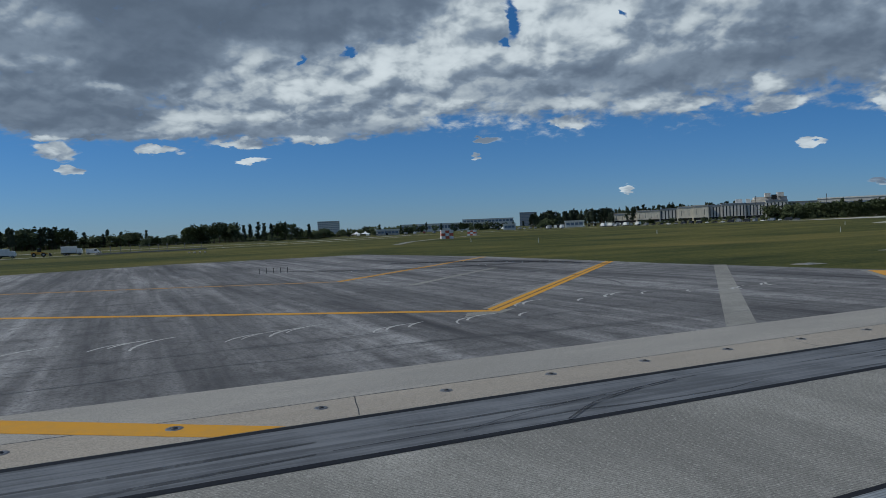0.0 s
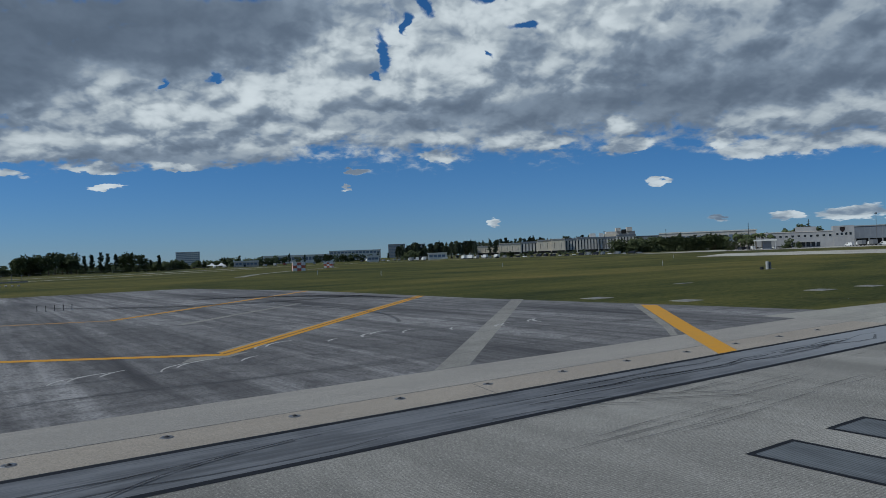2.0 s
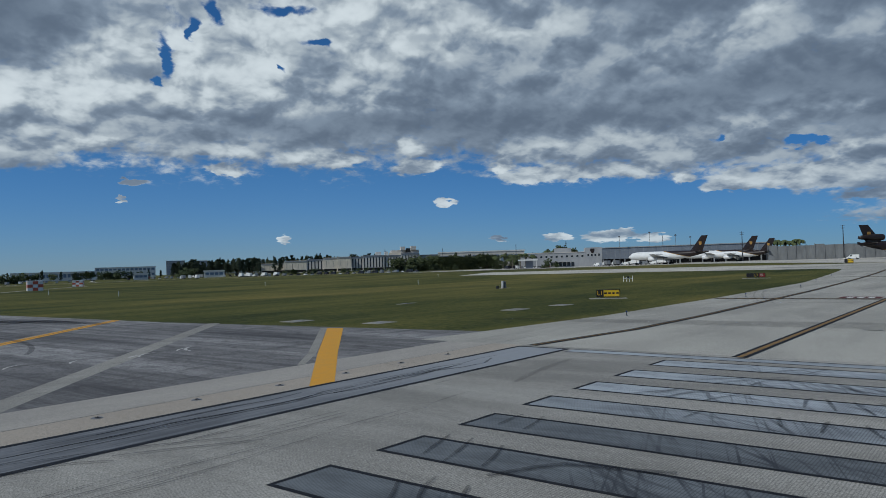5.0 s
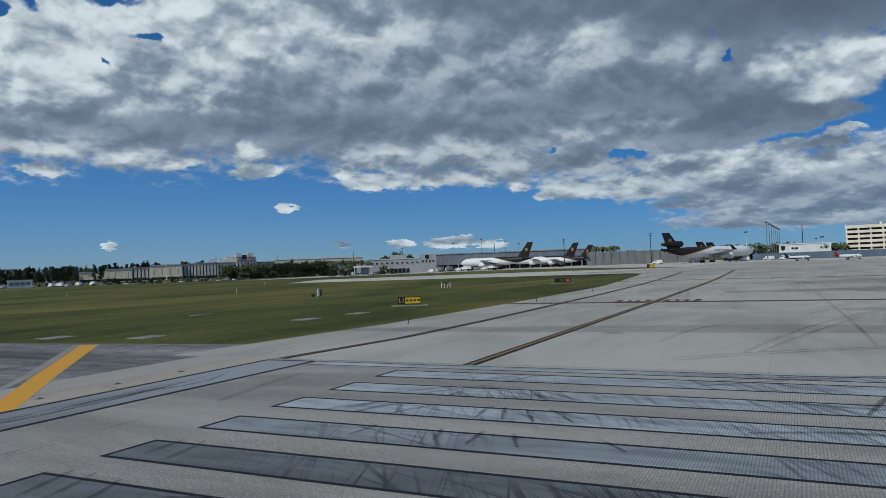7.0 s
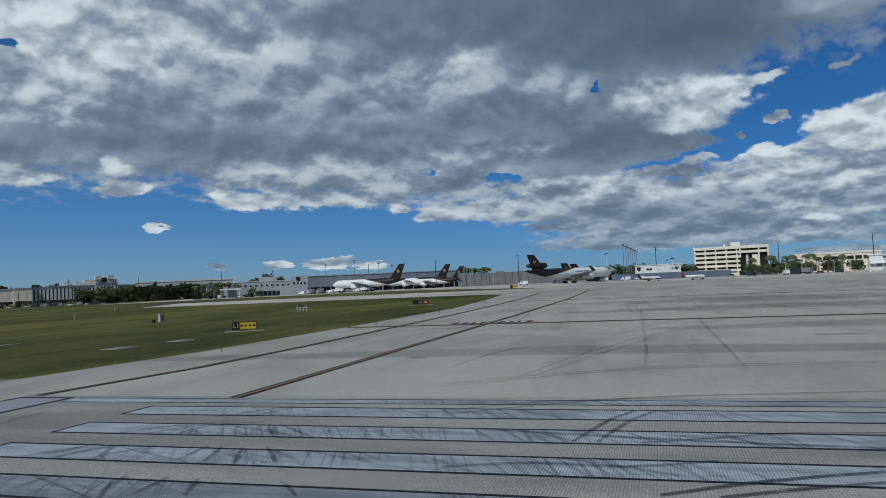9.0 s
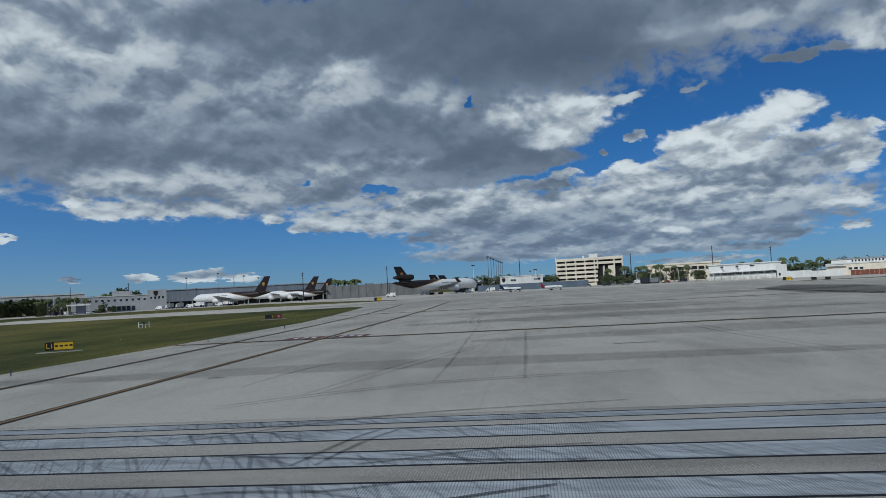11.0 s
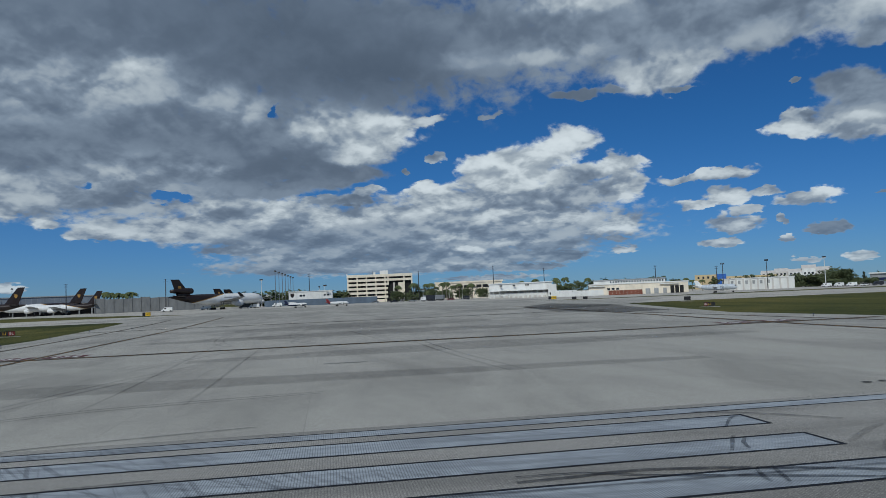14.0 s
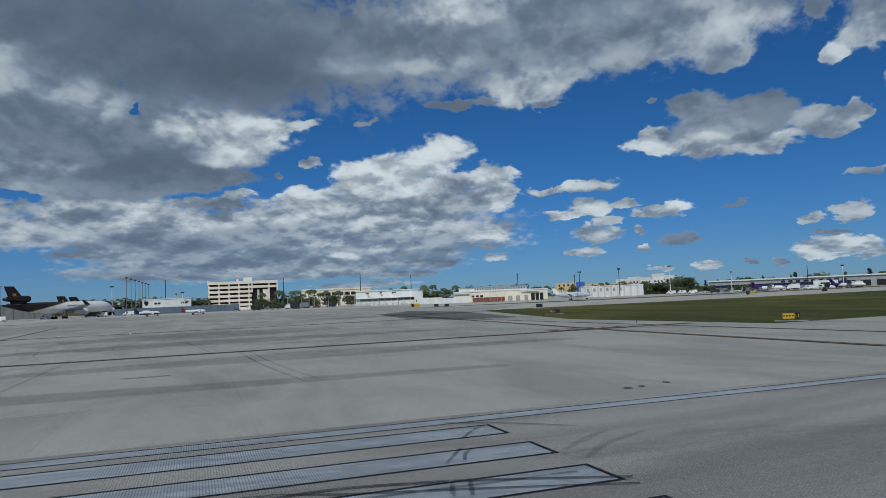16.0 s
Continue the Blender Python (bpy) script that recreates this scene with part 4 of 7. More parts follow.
lay_marks(M["mark"], [
    (0.16, [(53.7, -3.4), (56.6, -7.1), (59.4, -11.9), (60.5, -16.9), (61.5, -23.3)]),
    (0.16, [(54.5, -3.2), (57.4, -7.0), (60.1, -11.9), (61.3, -17.0), (62.1, -23.5)]),
    (0.2, [(47.0, -5.4), (48.7, -7.8), (50.3, -10.7), (51.2, -13.2), (51.8, -16.3), (52.6, -21.0)]),
    (0.16, [(47.8, -5.2), (49.4, -7.6), (50.2, -9.6), (50.7, -11.9)]),
    (0.2, [(43.2, -10.5), (44.9, -10.9), (46.7, -11.4), (48.2, -12.1)]),
    (0.2, [(43.2, -11.2), (45.0, -11.6), (46.7, -12.1), (48.2, -12.8)])])
lay_marks(M["mark"], [
    (0.2, [(43.2, -12.4), (44.0, -14.3), (44.8, -16.4), (45.1, -19.0)]),
    (0.25, [(40.0, -7.5), (40.7, -9.8), (40.6, -12.1), (41.4, -14.3)]),
    (0.14, [(46.1, 3.4), (47.2, 2.6), (48.2, 1.5)]),
    (0.14, [(46.2, 1.9), (47.3, 1.5), (48.2, 1.2)]),
    (0.14, [(43.0, 5.1), (44.0, 4.3), (44.9, 2.9), (45.4, 2.0)]),
    (0.14, [(43.0, 4.0), (44.2, 3.2), (45.0, 1.9)])])
lay_marks(M["mark"], [
    (0.14, [(43.0, 2.8), (44.2, 2.6), (44.9, 1.9), (45.2, 0.8)]),
    (0.14, [(39.6, 5.8), (40.6, 5.1), (41.5, 4.5)]),
    (0.14, [(39.4, 4.6), (40.7, 4.1), (41.5, 3.4)]),
    (0.14, [(39.4, 3.3), (40.5, 2.9), (41.4, 2.3)]),
    (0.14, [(39.8, 0.3), (41.0, 0.5), (41.5, 0.4)]),
    (0.14, [(39.7, -0.6), (40.9, -0.2), (41.5, -0.0)])])
lay_marks(M["mark"], [
    (0.14, [(39.7, -1.6), (40.7, -1.1), (41.4, -0.8)]),
    (0.14, [(39.8, -2.8), (40.7, -2.2), (41.6, -1.5)]),
    (0.14, [(43.3, -0.7), (44.1, -0.1), (44.8, 0.3)]),
    (0.14, [(36.7, 0.2), (37.6, 0.5), (38.1, 0.6)]),
    (0.14, [(36.6, -0.8), (37.6, -0.7), (38.1, -0.7)]),
    (0.14, [(36.7, -2.2), (37.6, -1.8), (38.1, -1.6)])])
lay_marks(M["mark"], [
    (0.14, [(37.1, -4.9), (37.8, -4.3), (38.2, -3.9)]),
    (0.14, [(36.6, 2.9), (37.5, 2.8), (38.0, 2.8)]),
    (0.12, [(29.3, 6.8), (30.4, 7.2), (31.3, 7.5)]),
    (0.12, [(29.0, 5.9), (30.2, 6.3), (31.3, 6.7)]),
    (0.12, [(29.2, 4.9), (30.2, 5.2), (31.1, 5.6)]),
    (0.12, [(26.3, 4.4), (27.2, 5.0), (28.0, 5.3)])])
lay_marks(M["mark"], [
    (0.12, [(26.8, 3.6), (27.3, 4.0), (27.9, 4.3)]),
    (0.12, [(25.9, 4.9), (26.6, 5.3), (27.3, 5.8)]),
    (0.12, [(33.1, 7.1), (34.0, 7.2), (34.6, 7.2)]),
    (0.12, [(32.9, 6.1), (34.0, 6.3), (34.7, 6.5)]),
    (0.12, [(39.8, 5.2), (41.1, 4.7)]),
    (0.12, [(39.8, 4.5), (41.2, 4.1)])])
lay_marks(M["mark"], [
    (0.3, [(28.7, 4.4), (30.4, 3.4), (30.8, 1.9), (31.1, 1.0)]),
    (0.14, [(43.2, -34.9), (44.2, -35.5), (45.0, -36.0)]),
    (0.14, [(43.3, -35.5), (44.1, -35.8), (44.8, -36.3)]),
    (0.14, [(46.4, -36.6), (47.8, -37.6), (48.1, -38.1)]),
    (0.14, [(41.3, -34.4), (40.5, -34.1), (40.0, -34.0)]),
    (0.14, [(41.4, -34.9), (40.5, -34.6), (39.9, -34.4)])])
lay_marks(M["mark"], [
    (0.2, [(49.4, -37.0), (48.1, -39.0), (46.3, -40.8)]),
    (0.1, [(7.0, 14.8), (8.7, 15.4), (11.3, 15.9), (15.5, 16.4)]),
    (0.12, [(22.3, 15.3), (23.9, 14.7), (25.8, 13.9), (28.1, 12.4)]),
    (0.12, [(22.9, 14.4), (24.0, 13.7), (24.6, 13.1)]),
    (0.12, [(22.2, 14.5), (23.4, 13.5)]),
    (0.12, [(24.8, 13.6), (26.3, 12.8), (28.1, 11.6)])])
lay_marks(M["mark"], [
    (0.12, [(19.9, 14.6), (21.9, 14.5)])])
lay_marks(M["mark_bold"], [
    (0.18, [(38.3, -12.9), (39.3, -14.5), (40.1, -16.1), (40.8, -17.8)]),
    (0.18, [(38.3, -14.1), (39.2, -15.9), (39.9, -17.6)]),
    (0.2, [(41.8, -28.3), (41.9, -30.0), (42.0, -31.7), (41.2, -34.8), (39.6, -38.6)]),
    (0.14, [(42.3, -28.4), (42.2, -30.1), (41.5, -31.5), (40.5, -34.4), (39.0, -38.4)]),
    (0.5, [(53.5, -47.4), (53.4, -47.8)]),
    (0.5, [(53.6, -48.3), (53.5, -48.6)])])
lay_marks(M["mark_bold"], [
    (0.5, [(54.1, -50.1), (54.1, -50.4)]),
    (0.1, [(9.6, 14.4), (11.1, 15.4), (12.8, 16.0), (14.7, 16.4)])])
for k in range(22):                 # black scuffs beside the threshold bar
    u, w = marks.uniform(19, 37), marks.uniform(10.2, 14.0)
    tyre_mark([(u, w), (u + marks.uniform(2, 6), w + marks.uniform(-0.2, 0.3))], marks.uniform(0.05, 0.12), 0.0455 + 0.0002 * k, runway, taper=0.8, bold=True)
for k in range(16):                 # streaks of rubber along the threshold bar
    u, w = marks.uniform(-8, 40), marks.uniform(14.6, 17.1)
    part("tyre_mark", ribbon([(u + j * 1.6, w + 0.06 * j * marks.uniform(-1, 1)) for j in range(marks.randint(4, 9))], marks.uniform(0.06, 0.3), 0.021 + 0.0002 * k, 0.6), M["mark"], bar)
for k in range(3):                  # long marks nearly along the runway
    u, w = marks.uniform(24, 48), marks.uniform(-60, -20)
    n = marks.uniform(14, 40)
    lean = marks.uniform(-0.08, 0.12)
    tyre_mark([(u + lean * n * (j / 8) ** 2, w + n * j / 8) for j in range(9)], marks.uniform(0.12, 0.3), 0.042 + 0.0003 * k, runway)
for k in range(18):
    u0, w0 = marks.uniform(56, 140), marks.uniform(-80, 18)
    h, bend, n = marks.uniform(-25, 25) + marks.choice((0, 0, 90)), marks.uniform(-0.9, 0.9), 14
    pts, a, p = [], h, (u0, w0)
    for j in range(n):
        pts.append(p)
        p = (p[0] + 2.6 * math.cos(radians(a)), p[1] + 2.6 * math.sin(radians(a)))
        a += bend * 2
    for g in (0, 1.0):
        part("tyre_mark", drape(ribbon([(q[0], q[1] + g) for q in pts], marks.uniform(0.15, 0.4), 0, 0.5), 0.0365 + 0.0003 * k), M["mark_faint"], taxiway)
for u, w, lu, lw in ((88, -38, 5, 26), (122, -30, 7, 30), (150, -30, 16, 22), (215, -84, 20, 24), (68, -8, 3, 40)):
    part("stain", drape(ribbon(dense([(u, w - lw), (u + 2, w), (u - 1, w + lw)], 4), lu * 2, 0, 0.7), 0.021), M["mark_faint"], taxiway, "broad dark rubber stain")
part("stain", sheet([(226, -78), (255, -96), (218, -101), (154, -89), (155, -77), (179, -73)], 20, 0.052), M["stain"], fillet, "dark rubbered asphalt where the taxiways meet")
for u, w, n in ((66, 1.5, 1.1), (78, -26.5, 3.2)):
    part("sealed_crack", rect(u, u + 0.22, w, w + n, 0.05), M["crack"], taxiway)

# ---- things on and beside the runway ----
def light_can():
    e = thing("threshold_light", "round steel inset light in the pavement", "runway light", ROT @ pose(0, 0, 0.012), "threshold lights")
    bm = bmesh.new()
    prof = ((0.12, 0.012), (0.16, 0.018), (0.24, 0.016), (0.27, 0.0))
    rings = [[bm.verts.new((r * math.cos(a), r * math.sin(a), z)) for a in (2 * math.pi * k / 20 for k in range(20))] for r, z in prof]
    for a, b in zip(rings, rings[1:]):
        for k in range(20):
            bm.faces.new((a[k], b[k], b[(k + 1) % 20], a[(k + 1) % 20]))
    part("ring", bm, M["steel"], e, "pale worn steel ring", True)
    bm = bmesh.new()
    bmesh.ops.create_cone(bm, cap_ends=True, segments=16, radius1=0.125, radius2=0.06, depth=0.05)
    part("lens_housing", bm, M["iron"], e, m=pose(0, 0, 0.02))
    part("slot", block(-0.10, 0.10, -0.17, -0.11, 0.014, 0.022), M["iron"], e)
    return e


can = light_can()
can.matrix_basis = ROT @ pose(1.0, 18.95, 0.0155) @ Matrix.Diagonal((0.85, 0.85, 1, 1))
for k in range(-3, 13):
    if k:
        copy_thing(can, ROT @ pose(1.0 + 3.72 * k, 18.95 + (0.2 if 2 < k < 9 else 0), 0.0155) @ Matrix.Diagonal((0.85, 0.85, 1, 1)))


def low_post(height, colour, label):
    e = thing("marker_post", label, "marker post", Matrix.Identity(4), "slender marker posts")
    part("post", tube(bmesh.new(), [(0, 0, 0), (0, 0, height)], 0.035, 6), M["iron"], e)
    part("base", tube(bmesh.new(), [(0, 0, 0), (0, 0, 0.06)], [0.11, 0.09], 8), M["steel"], e)
    bm = bmesh.new()
    bmesh.ops.create_uvsphere(bm, u_segments=8, v_segments=6, radius=0.075)
    part("lamp", bm, colour, e, m=pose(0, 0, height))
    return e


M["lamp_dark"] = plain("dark_lamp", (0.06, 0.055, 0.05), 0.3)
M["lamp_blue"] = plain("blue_lamp_glass", (0.03, 0.06, 0.22), 0.2)
M["lamp_amber"] = plain("amber_lamp_glass", (0.5, 0.2, 0.03), 0.2)
post = low_post(0.62, M["lamp_dark"], "dark approach light on a slender post")
post.matrix_basis = ROT @ pose(15.2, 88.5, 0.01)
for k in range(1, 5):
    copy_thing(post, ROT @ pose(15.2 + 0.86 * k, 88.5, 0.01))
edge_post = low_post(0.38, M["lamp_blue"], "short taxiway edge light with blue lens")
edge_post.matrix_basis = ROT @ pose(73, 21.2, 0.012)
for u, w in ((104, 20.3), (129, 19.8), (155, 23), (185, 26), (108, -85), (150, -86)):
    copy_thing(edge_post, ROT @ pose(u, w, 0.012))

M["glow"] = bpy.data.materials.new("lit_lamp")
M["glow"].use_nodes = True
M["glow"].node_tree.nodes["Principled BSDF"].inputs["Emission Color"].default_value = (1.0, 0.62, 0.25, 1)
M["glow"].node_tree.nodes["Principled BSDF"].inputs["Emission Strength"].default_value = 1.2
for u, w in ((178.5, 9.4), (178.5, -3.4), (178.0, -16)):
    e = thing("guard_light", "lit amber inset light on the holding line", "taxiway light", ROT @ pose(u, w, ground_z(*uw(u, w).xy) + 0.03), "holding lights")
    bm = bmesh.new()
    bmesh.ops.create_cone(bm, cap_ends=True, segments=12, radius1=0.17, radius2=0.13, depth=0.04)
    part("housing", bm, M["steel"], e, m=pose(0, 0, 0.02))
    bm = bmesh.new()
    bmesh.ops.create_uvsphere(bm, u_segments=10, v_segments=6, radius=0.07)
    part("lens", bm, M["glow"], e, m=pose(0, 0, 0.07))

# airfield signs: panels in a frame on short legs, seen from the runway
M["sign_yellow"] = plain("sign_yellow", (0.62, 0.40, 0.02), 0.5, vary=0.08)
M["sign_black"] = plain("sign_black", (0.012, 0.012, 0.014), 0.5)
M["sign_red"] = plain("sign_red", (0.16, 0.018, 0.016), 0.5)
M["sign_text"] = plain("sign_text", (0.5, 0.48, 0.46), 0.5)


def letters(text, size, mat, parent, m, name="legend"):
    cu = bpy.data.curves.new(name, "FONT")
    cu.body, cu.size, cu.align_x, cu.align_y, cu.extrude = text, size, "CENTER", "CENTER", 0.004
    tmp = bpy.data.objects.new(name, cu)
    scene.collection.objects.link(tmp)
    bpy.context.view_layer.update()
    me = bpy.data.meshes.new_from_object(tmp)
    bpy.data.objects.remove(tmp)
    me.materials.append(mat)
    return part(name, me, None, parent, m=m)


def airfield_sign(label, panels, m, high=0.95, up=0.28):
    """panels: (width, material, text, text material) from left to right as read."""
    e = thing("airfield_sign", label, "airfield sign", m, "airfield signs")
    total = sum(p[0] for p in panels)
    x = -total / 2
    part("concrete_pad", block(-total / 2 - 0.9, total / 2 + 0.9, -0.8, 0.8, 0.0, 0.05), M["sill"], e)
    fr = bmesh.new()
    box(fr, -total / 2 - 0.05, total / 2 + 0.05, -0.13, 0.13, up + high, up + high + 0.05)
    box(fr, -total / 2 - 0.05, total / 2 + 0.05, -0.13, 0.13, up - 0.05, up)
    box(fr, -total / 2 - 0.05, -total / 2, -0.13, 0.13, up, up + high)
    box(fr, total / 2, total / 2 + 0.05, -0.13, 0.13, up, up + high)
    part("frame", fr, M["sign_black"], e)
    for k in range(len(panels) * 2):
        lx = -total / 2 + total * (k + 0.5) / (len(panels) * 2)
        part("leg", tube(bmesh.new(), [(lx, 0, 0.05), (lx, 0, up)], 0.035, 6), M["steel"], e)
    for wide, mat, text, tmat in panels:
        pn = part("panel", block(x + 0.015, x + wide - 0.015, -0.10, 0.10, up, up + high), mat, e)
        if text == "dashes":
            for j in range(4):
                cx = x + wide * (j + 0.5) / 4
                part("dash", block(cx - wide * 0.082, cx + wide * 0.082, -0.108, -0.10, up + high * 0.38, up + high * 0.62), tmat, pn)
        elif text:
            letters(text, high * 0.95, tmat, pn, pose(x + wide / 2, -0.104, up + high * 0.5, 90))
        x += wide
    return e


face = TURN - 90                # faces the runway
sy, sb, sr = M["sign_yellow"], M["sign_black"], M["sign_red"]


def facing(x, y, tx=22.0, ty=0.0):
    """Turned so that its front looks at tx, ty."""
    return stand(x, y, math.degrees(math.atan2(y - ty, x - tx)) - 90)


p = uw(99.0, 35.5)
airfield_sign("yellow and black airfield sign reading L1 on grass", [(0.85, sb, "L1", sy), (1.95, sy, "dashes", sb)], facing(p.x, p.y, 20, -3), 0.82)
p = uw(175.5, 38.6)
airfield_sign("black and red airfield sign reading L1 and 8L", [(1.3, sb, "", sy), (1.15, sb, "L1", sy), (1.15, sr, "8L", M["sign_text"])], facing(p.x, p.y, 22, -3), 0.78)
p = uw(161.0, -100.5)
airfield_sign("red and black airfield sign reading 8L and L1", [(0.72, sr, "8L", M["sign_text"]), (0.66, sb, "L1", sy), (0.75, sb, "", sy)], facing(p.x, p.y, 33, -14), 0.62)
p = uw(92.5, -96.4)
airfield_sign("yellow and black airfield sign with dashed panel", [(1.32, sy, "dashes", sb), (0.58, sb, "L1", sy)], facing(p.x, p.y, 33, -14), 0.66)
for u, w, wide in ((291, 40, 2.6), (305, -113, 3.2), (245, -229, 3.6)):
    p = uw(u, w)
    airfield_sign("yellow airfield direction sign beside the taxiway", [(wide * 0.35, sb, "", sy), (wide * 0.65, sy, "dashes", sb)], facing(p.x, p.y), 1.15, 0.5)
for u, w in ((211, -122), (296, -119), (240, -260), (289, -121)):
    p = uw(u, w)
    airfield_sign("dark back of a small airfield sign", [(1.7, sb, "", sy)], facing(p.x, p.y), 0.9, 0.4)

# concrete pads flush in the grass
def grass_pad(u, w, a, b, turn=0):
    e = thing("concrete_pad", "pale concrete pad set flush in the grass", "concrete pad", ROT @ pose(u, w, ground_z(*uw(u, w).xy) - 0.02, 0, 0, turn), "pads in the grass")
    part("slab", block(-a / 2, a / 2, -b / 2, b / 2, 0, 0.06, 0.02), M["patch"], e)
    part("lid", block(-0.4, 0.4, -0.4, 0.4, 0.06, 0.08, 0.01), M["steel"], e)


for u, w, a, b in ((60.4, 38.2, 2.3, 2.0), (59.2, 47.6, 2.6, 2.0), (78.0, 35.7, 2.8, 1.9), (85.7, 34.7, 2.4, 1.9), (85, 57, 3.2, 0.8)):
    grass_pad(u, w, a, b)


def marker_stake(u, w):
    e = thing("marker_stake", "thin white marker stake in the grass", "marker stake", ROT @ pose(u, w, ground_z(*uw(u, w).xy)), "white stakes")
    part("stake", block(-0.07, 0.07, -0.03, 0.03, 0, 1.15, 0.01), M["white"], e)
    part("cap", block(-0.08, 0.08, -0.04, 0.04, 1.15, 1.22), M["white_paint"], e)


for u, w in ((98, 158), (158, 118), (160, 185), (230, 170), (102, 205)):
    marker_stake(u, w)

M["stucco_box"] = plain("pale_grey_enamel", (0.42, 0.42, 0.40), 0.6)
# cabinet pair on a pad, and the white pipe frame of an antenna
e = thing("equipment_cabinet", "grey and white electrical cabinets on a pad", "cabinet", ROT @ pose(132.3, 73.7, ground_z(*uw(132, 74).xy), 0, 0, -12) @ Matrix.Diagonal((0.55, 0.55, 0.58, 1)))
part("pad", block(-2.0, 2.0, -1.2, 1.2, 0, 0.12), M["sill"], e)
part("cabinet_body", block(-0.9, -0.2, -0.4, 0.4, 0.12, 2.5, 0.03), M["stucco_box"], e, "pale grey cabinet")
part("cabinet_body", block(0.15, 0.8, -0.4, 0.4, 0.12, 2.3, 0.03), M["steel"], e, "grey steel cabinet")
part("door", block(-0.84, -0.26, -0.43, -0.4, 0.3, 2.35), M["white_paint"], e)
part("junction_box", block(-3.6, -2.6, -0.4, 0.3, 0, 0.9, 0.02), M["iron"], e)
e = thing("antenna_frame", "white pipe frame of an airfield antenna", "antenna", ROT @ pose(163.6, 62, ground_z(*uw(164, 62).xy), 0, 0, -40) @ Matrix.Diagonal((0.62, 0.62, 0.68, 1)))
for x in (-1.7, -0.55, 0.55, 1.7):
    part("upright", tube(bmesh.new(), [(x, 0, 0), (x, 0, 1.9 if abs(x) > 1 else 1.45)], 0.11, 8), M["white"], e)
part("crossbar", tube(bmesh.new(), [(-1.7, 0, 1.05), (1.7, 0, 1.05)], 0.08, 8), M["white"], e)
part("sensor", block(-0.35, 0.35, -0.2, 0.2, 1.2, 1.75, 0.04), M["iron"], e)

# checkered equipment shelters
M["orange"] = plain("orange_paint", (0.50, 0.11, 0.06), 0.6)


def shelter(x, y, turn, a, b, h, label):
    e = thing("equipment_shelter", label, "shelter", stand(x, y, turn), "checkered shelters")
    part("core", block(-a / 2 + 0.05, a / 2 - 0.05, -b / 2 + 0.05, b / 2 - 0.05, 0.0, h), M["white"], e)
    for side in range(4):
        wide = a if side % 2 == 0 else b
        deep = b if side % 2 == 0 else a
        for i in range(3):
            for j in range(3):
                q = part("checker_panel", block(-wide / 2 + wide * i / 3, -wide / 2 + wide * (i + 1) / 3, -deep / 2, -deep / 2 + 0.05, h * j / 3, h * (j + 1) / 3), M["orange"] if (i + j) % 2 else M["white"], e, m=pose(0, 0, 0, 0, 0, 90 * side))
    part("roof", block(-a / 2 - 0.15, a / 2 + 0.15, -b / 2 - 0.15, b / 2 + 0.15, h, h + 0.2, 0.04), M["white"], e)
    part("antenna_mast", tube(bmesh.new(), [(a * 0.3, 0, h), (a * 0.3, 0, h + 2.6)], 0.06, 6), M["steel"], e)
    return e


shelter(1.5, 312, 8, 5.2, 4.2, 3.6, "red and white checkered equipment shelter")
shelter(16, 398, -12, 4.6, 3.6, 2.8, "faded red and white checkered shelter")


# ---- vegetation ----
def leaf_material(name, dark, light):
    mat, nt, b = shader(name, 0.8)
    n = Net(nt)
    info = nt.nodes.new("ShaderNodeObjectInfo").outputs["Random"]
    geo = nt.nodes.new("ShaderNodeNewGeometry").outputs["Random Per Island"]
    f = n.math("ADD", n.math("MULTIPLY", info, 0.4), n.math("MULTIPLY", geo, 0.6))
    n.put(b.inputs["Base Color"], n.mix(f, c4(*dark), c4(*light)))
    return mat


M["leaf"] = leaf_material("broad_leaves", (0.052, 0.068, 0.036), (0.118, 0.138, 0.066))
M["needle"] = leaf_material("casuarina_foliage", (0.042, 0.056, 0.040), (0.084, 0.098, 0.058))
M["frond"] = leaf_material("palm_fronds", (0.058, 0.074, 0.036), (0.115, 0.135, 0.058))
M["bark"] = plain("bark", (0.13, 0.105, 0.08), 0.95, vary=0.3, scale=3)
M["palm_bark"] = plain("palm_bark", (0.20, 0.175, 0.145), 0.95, vary=0.25, scale=3)


def clump(bm, c, r, rg, flat=0.75):
    """A small ragged tuft of leaves: three crossed leaf blades."""
    for k in range(3):
        a, t = rg.uniform(0, math.pi), rg.uniform(-0.7, 0.7)
        d = Vector((math.cos(a), math.sin(a), t)).normalized() * r * rg.uniform(0.7, 1.3)
        s = Vector((-math.sin(a), math.cos(a), rg.uniform(-0.6, 0.6))).normalized() * r * rg.uniform(0.35, 0.7)
        u = Vector((0, 0, r * flat * rg.uniform(0.3, 0.9)))
        vs = [bm.verts.new(Vector(c) + p) for p in (-d, s - u * 0.4, d, u)]
        bm.faces.new((vs[0], vs[1], vs[3]))
        bm.faces.new((vs[1], vs[2], vs[3]))


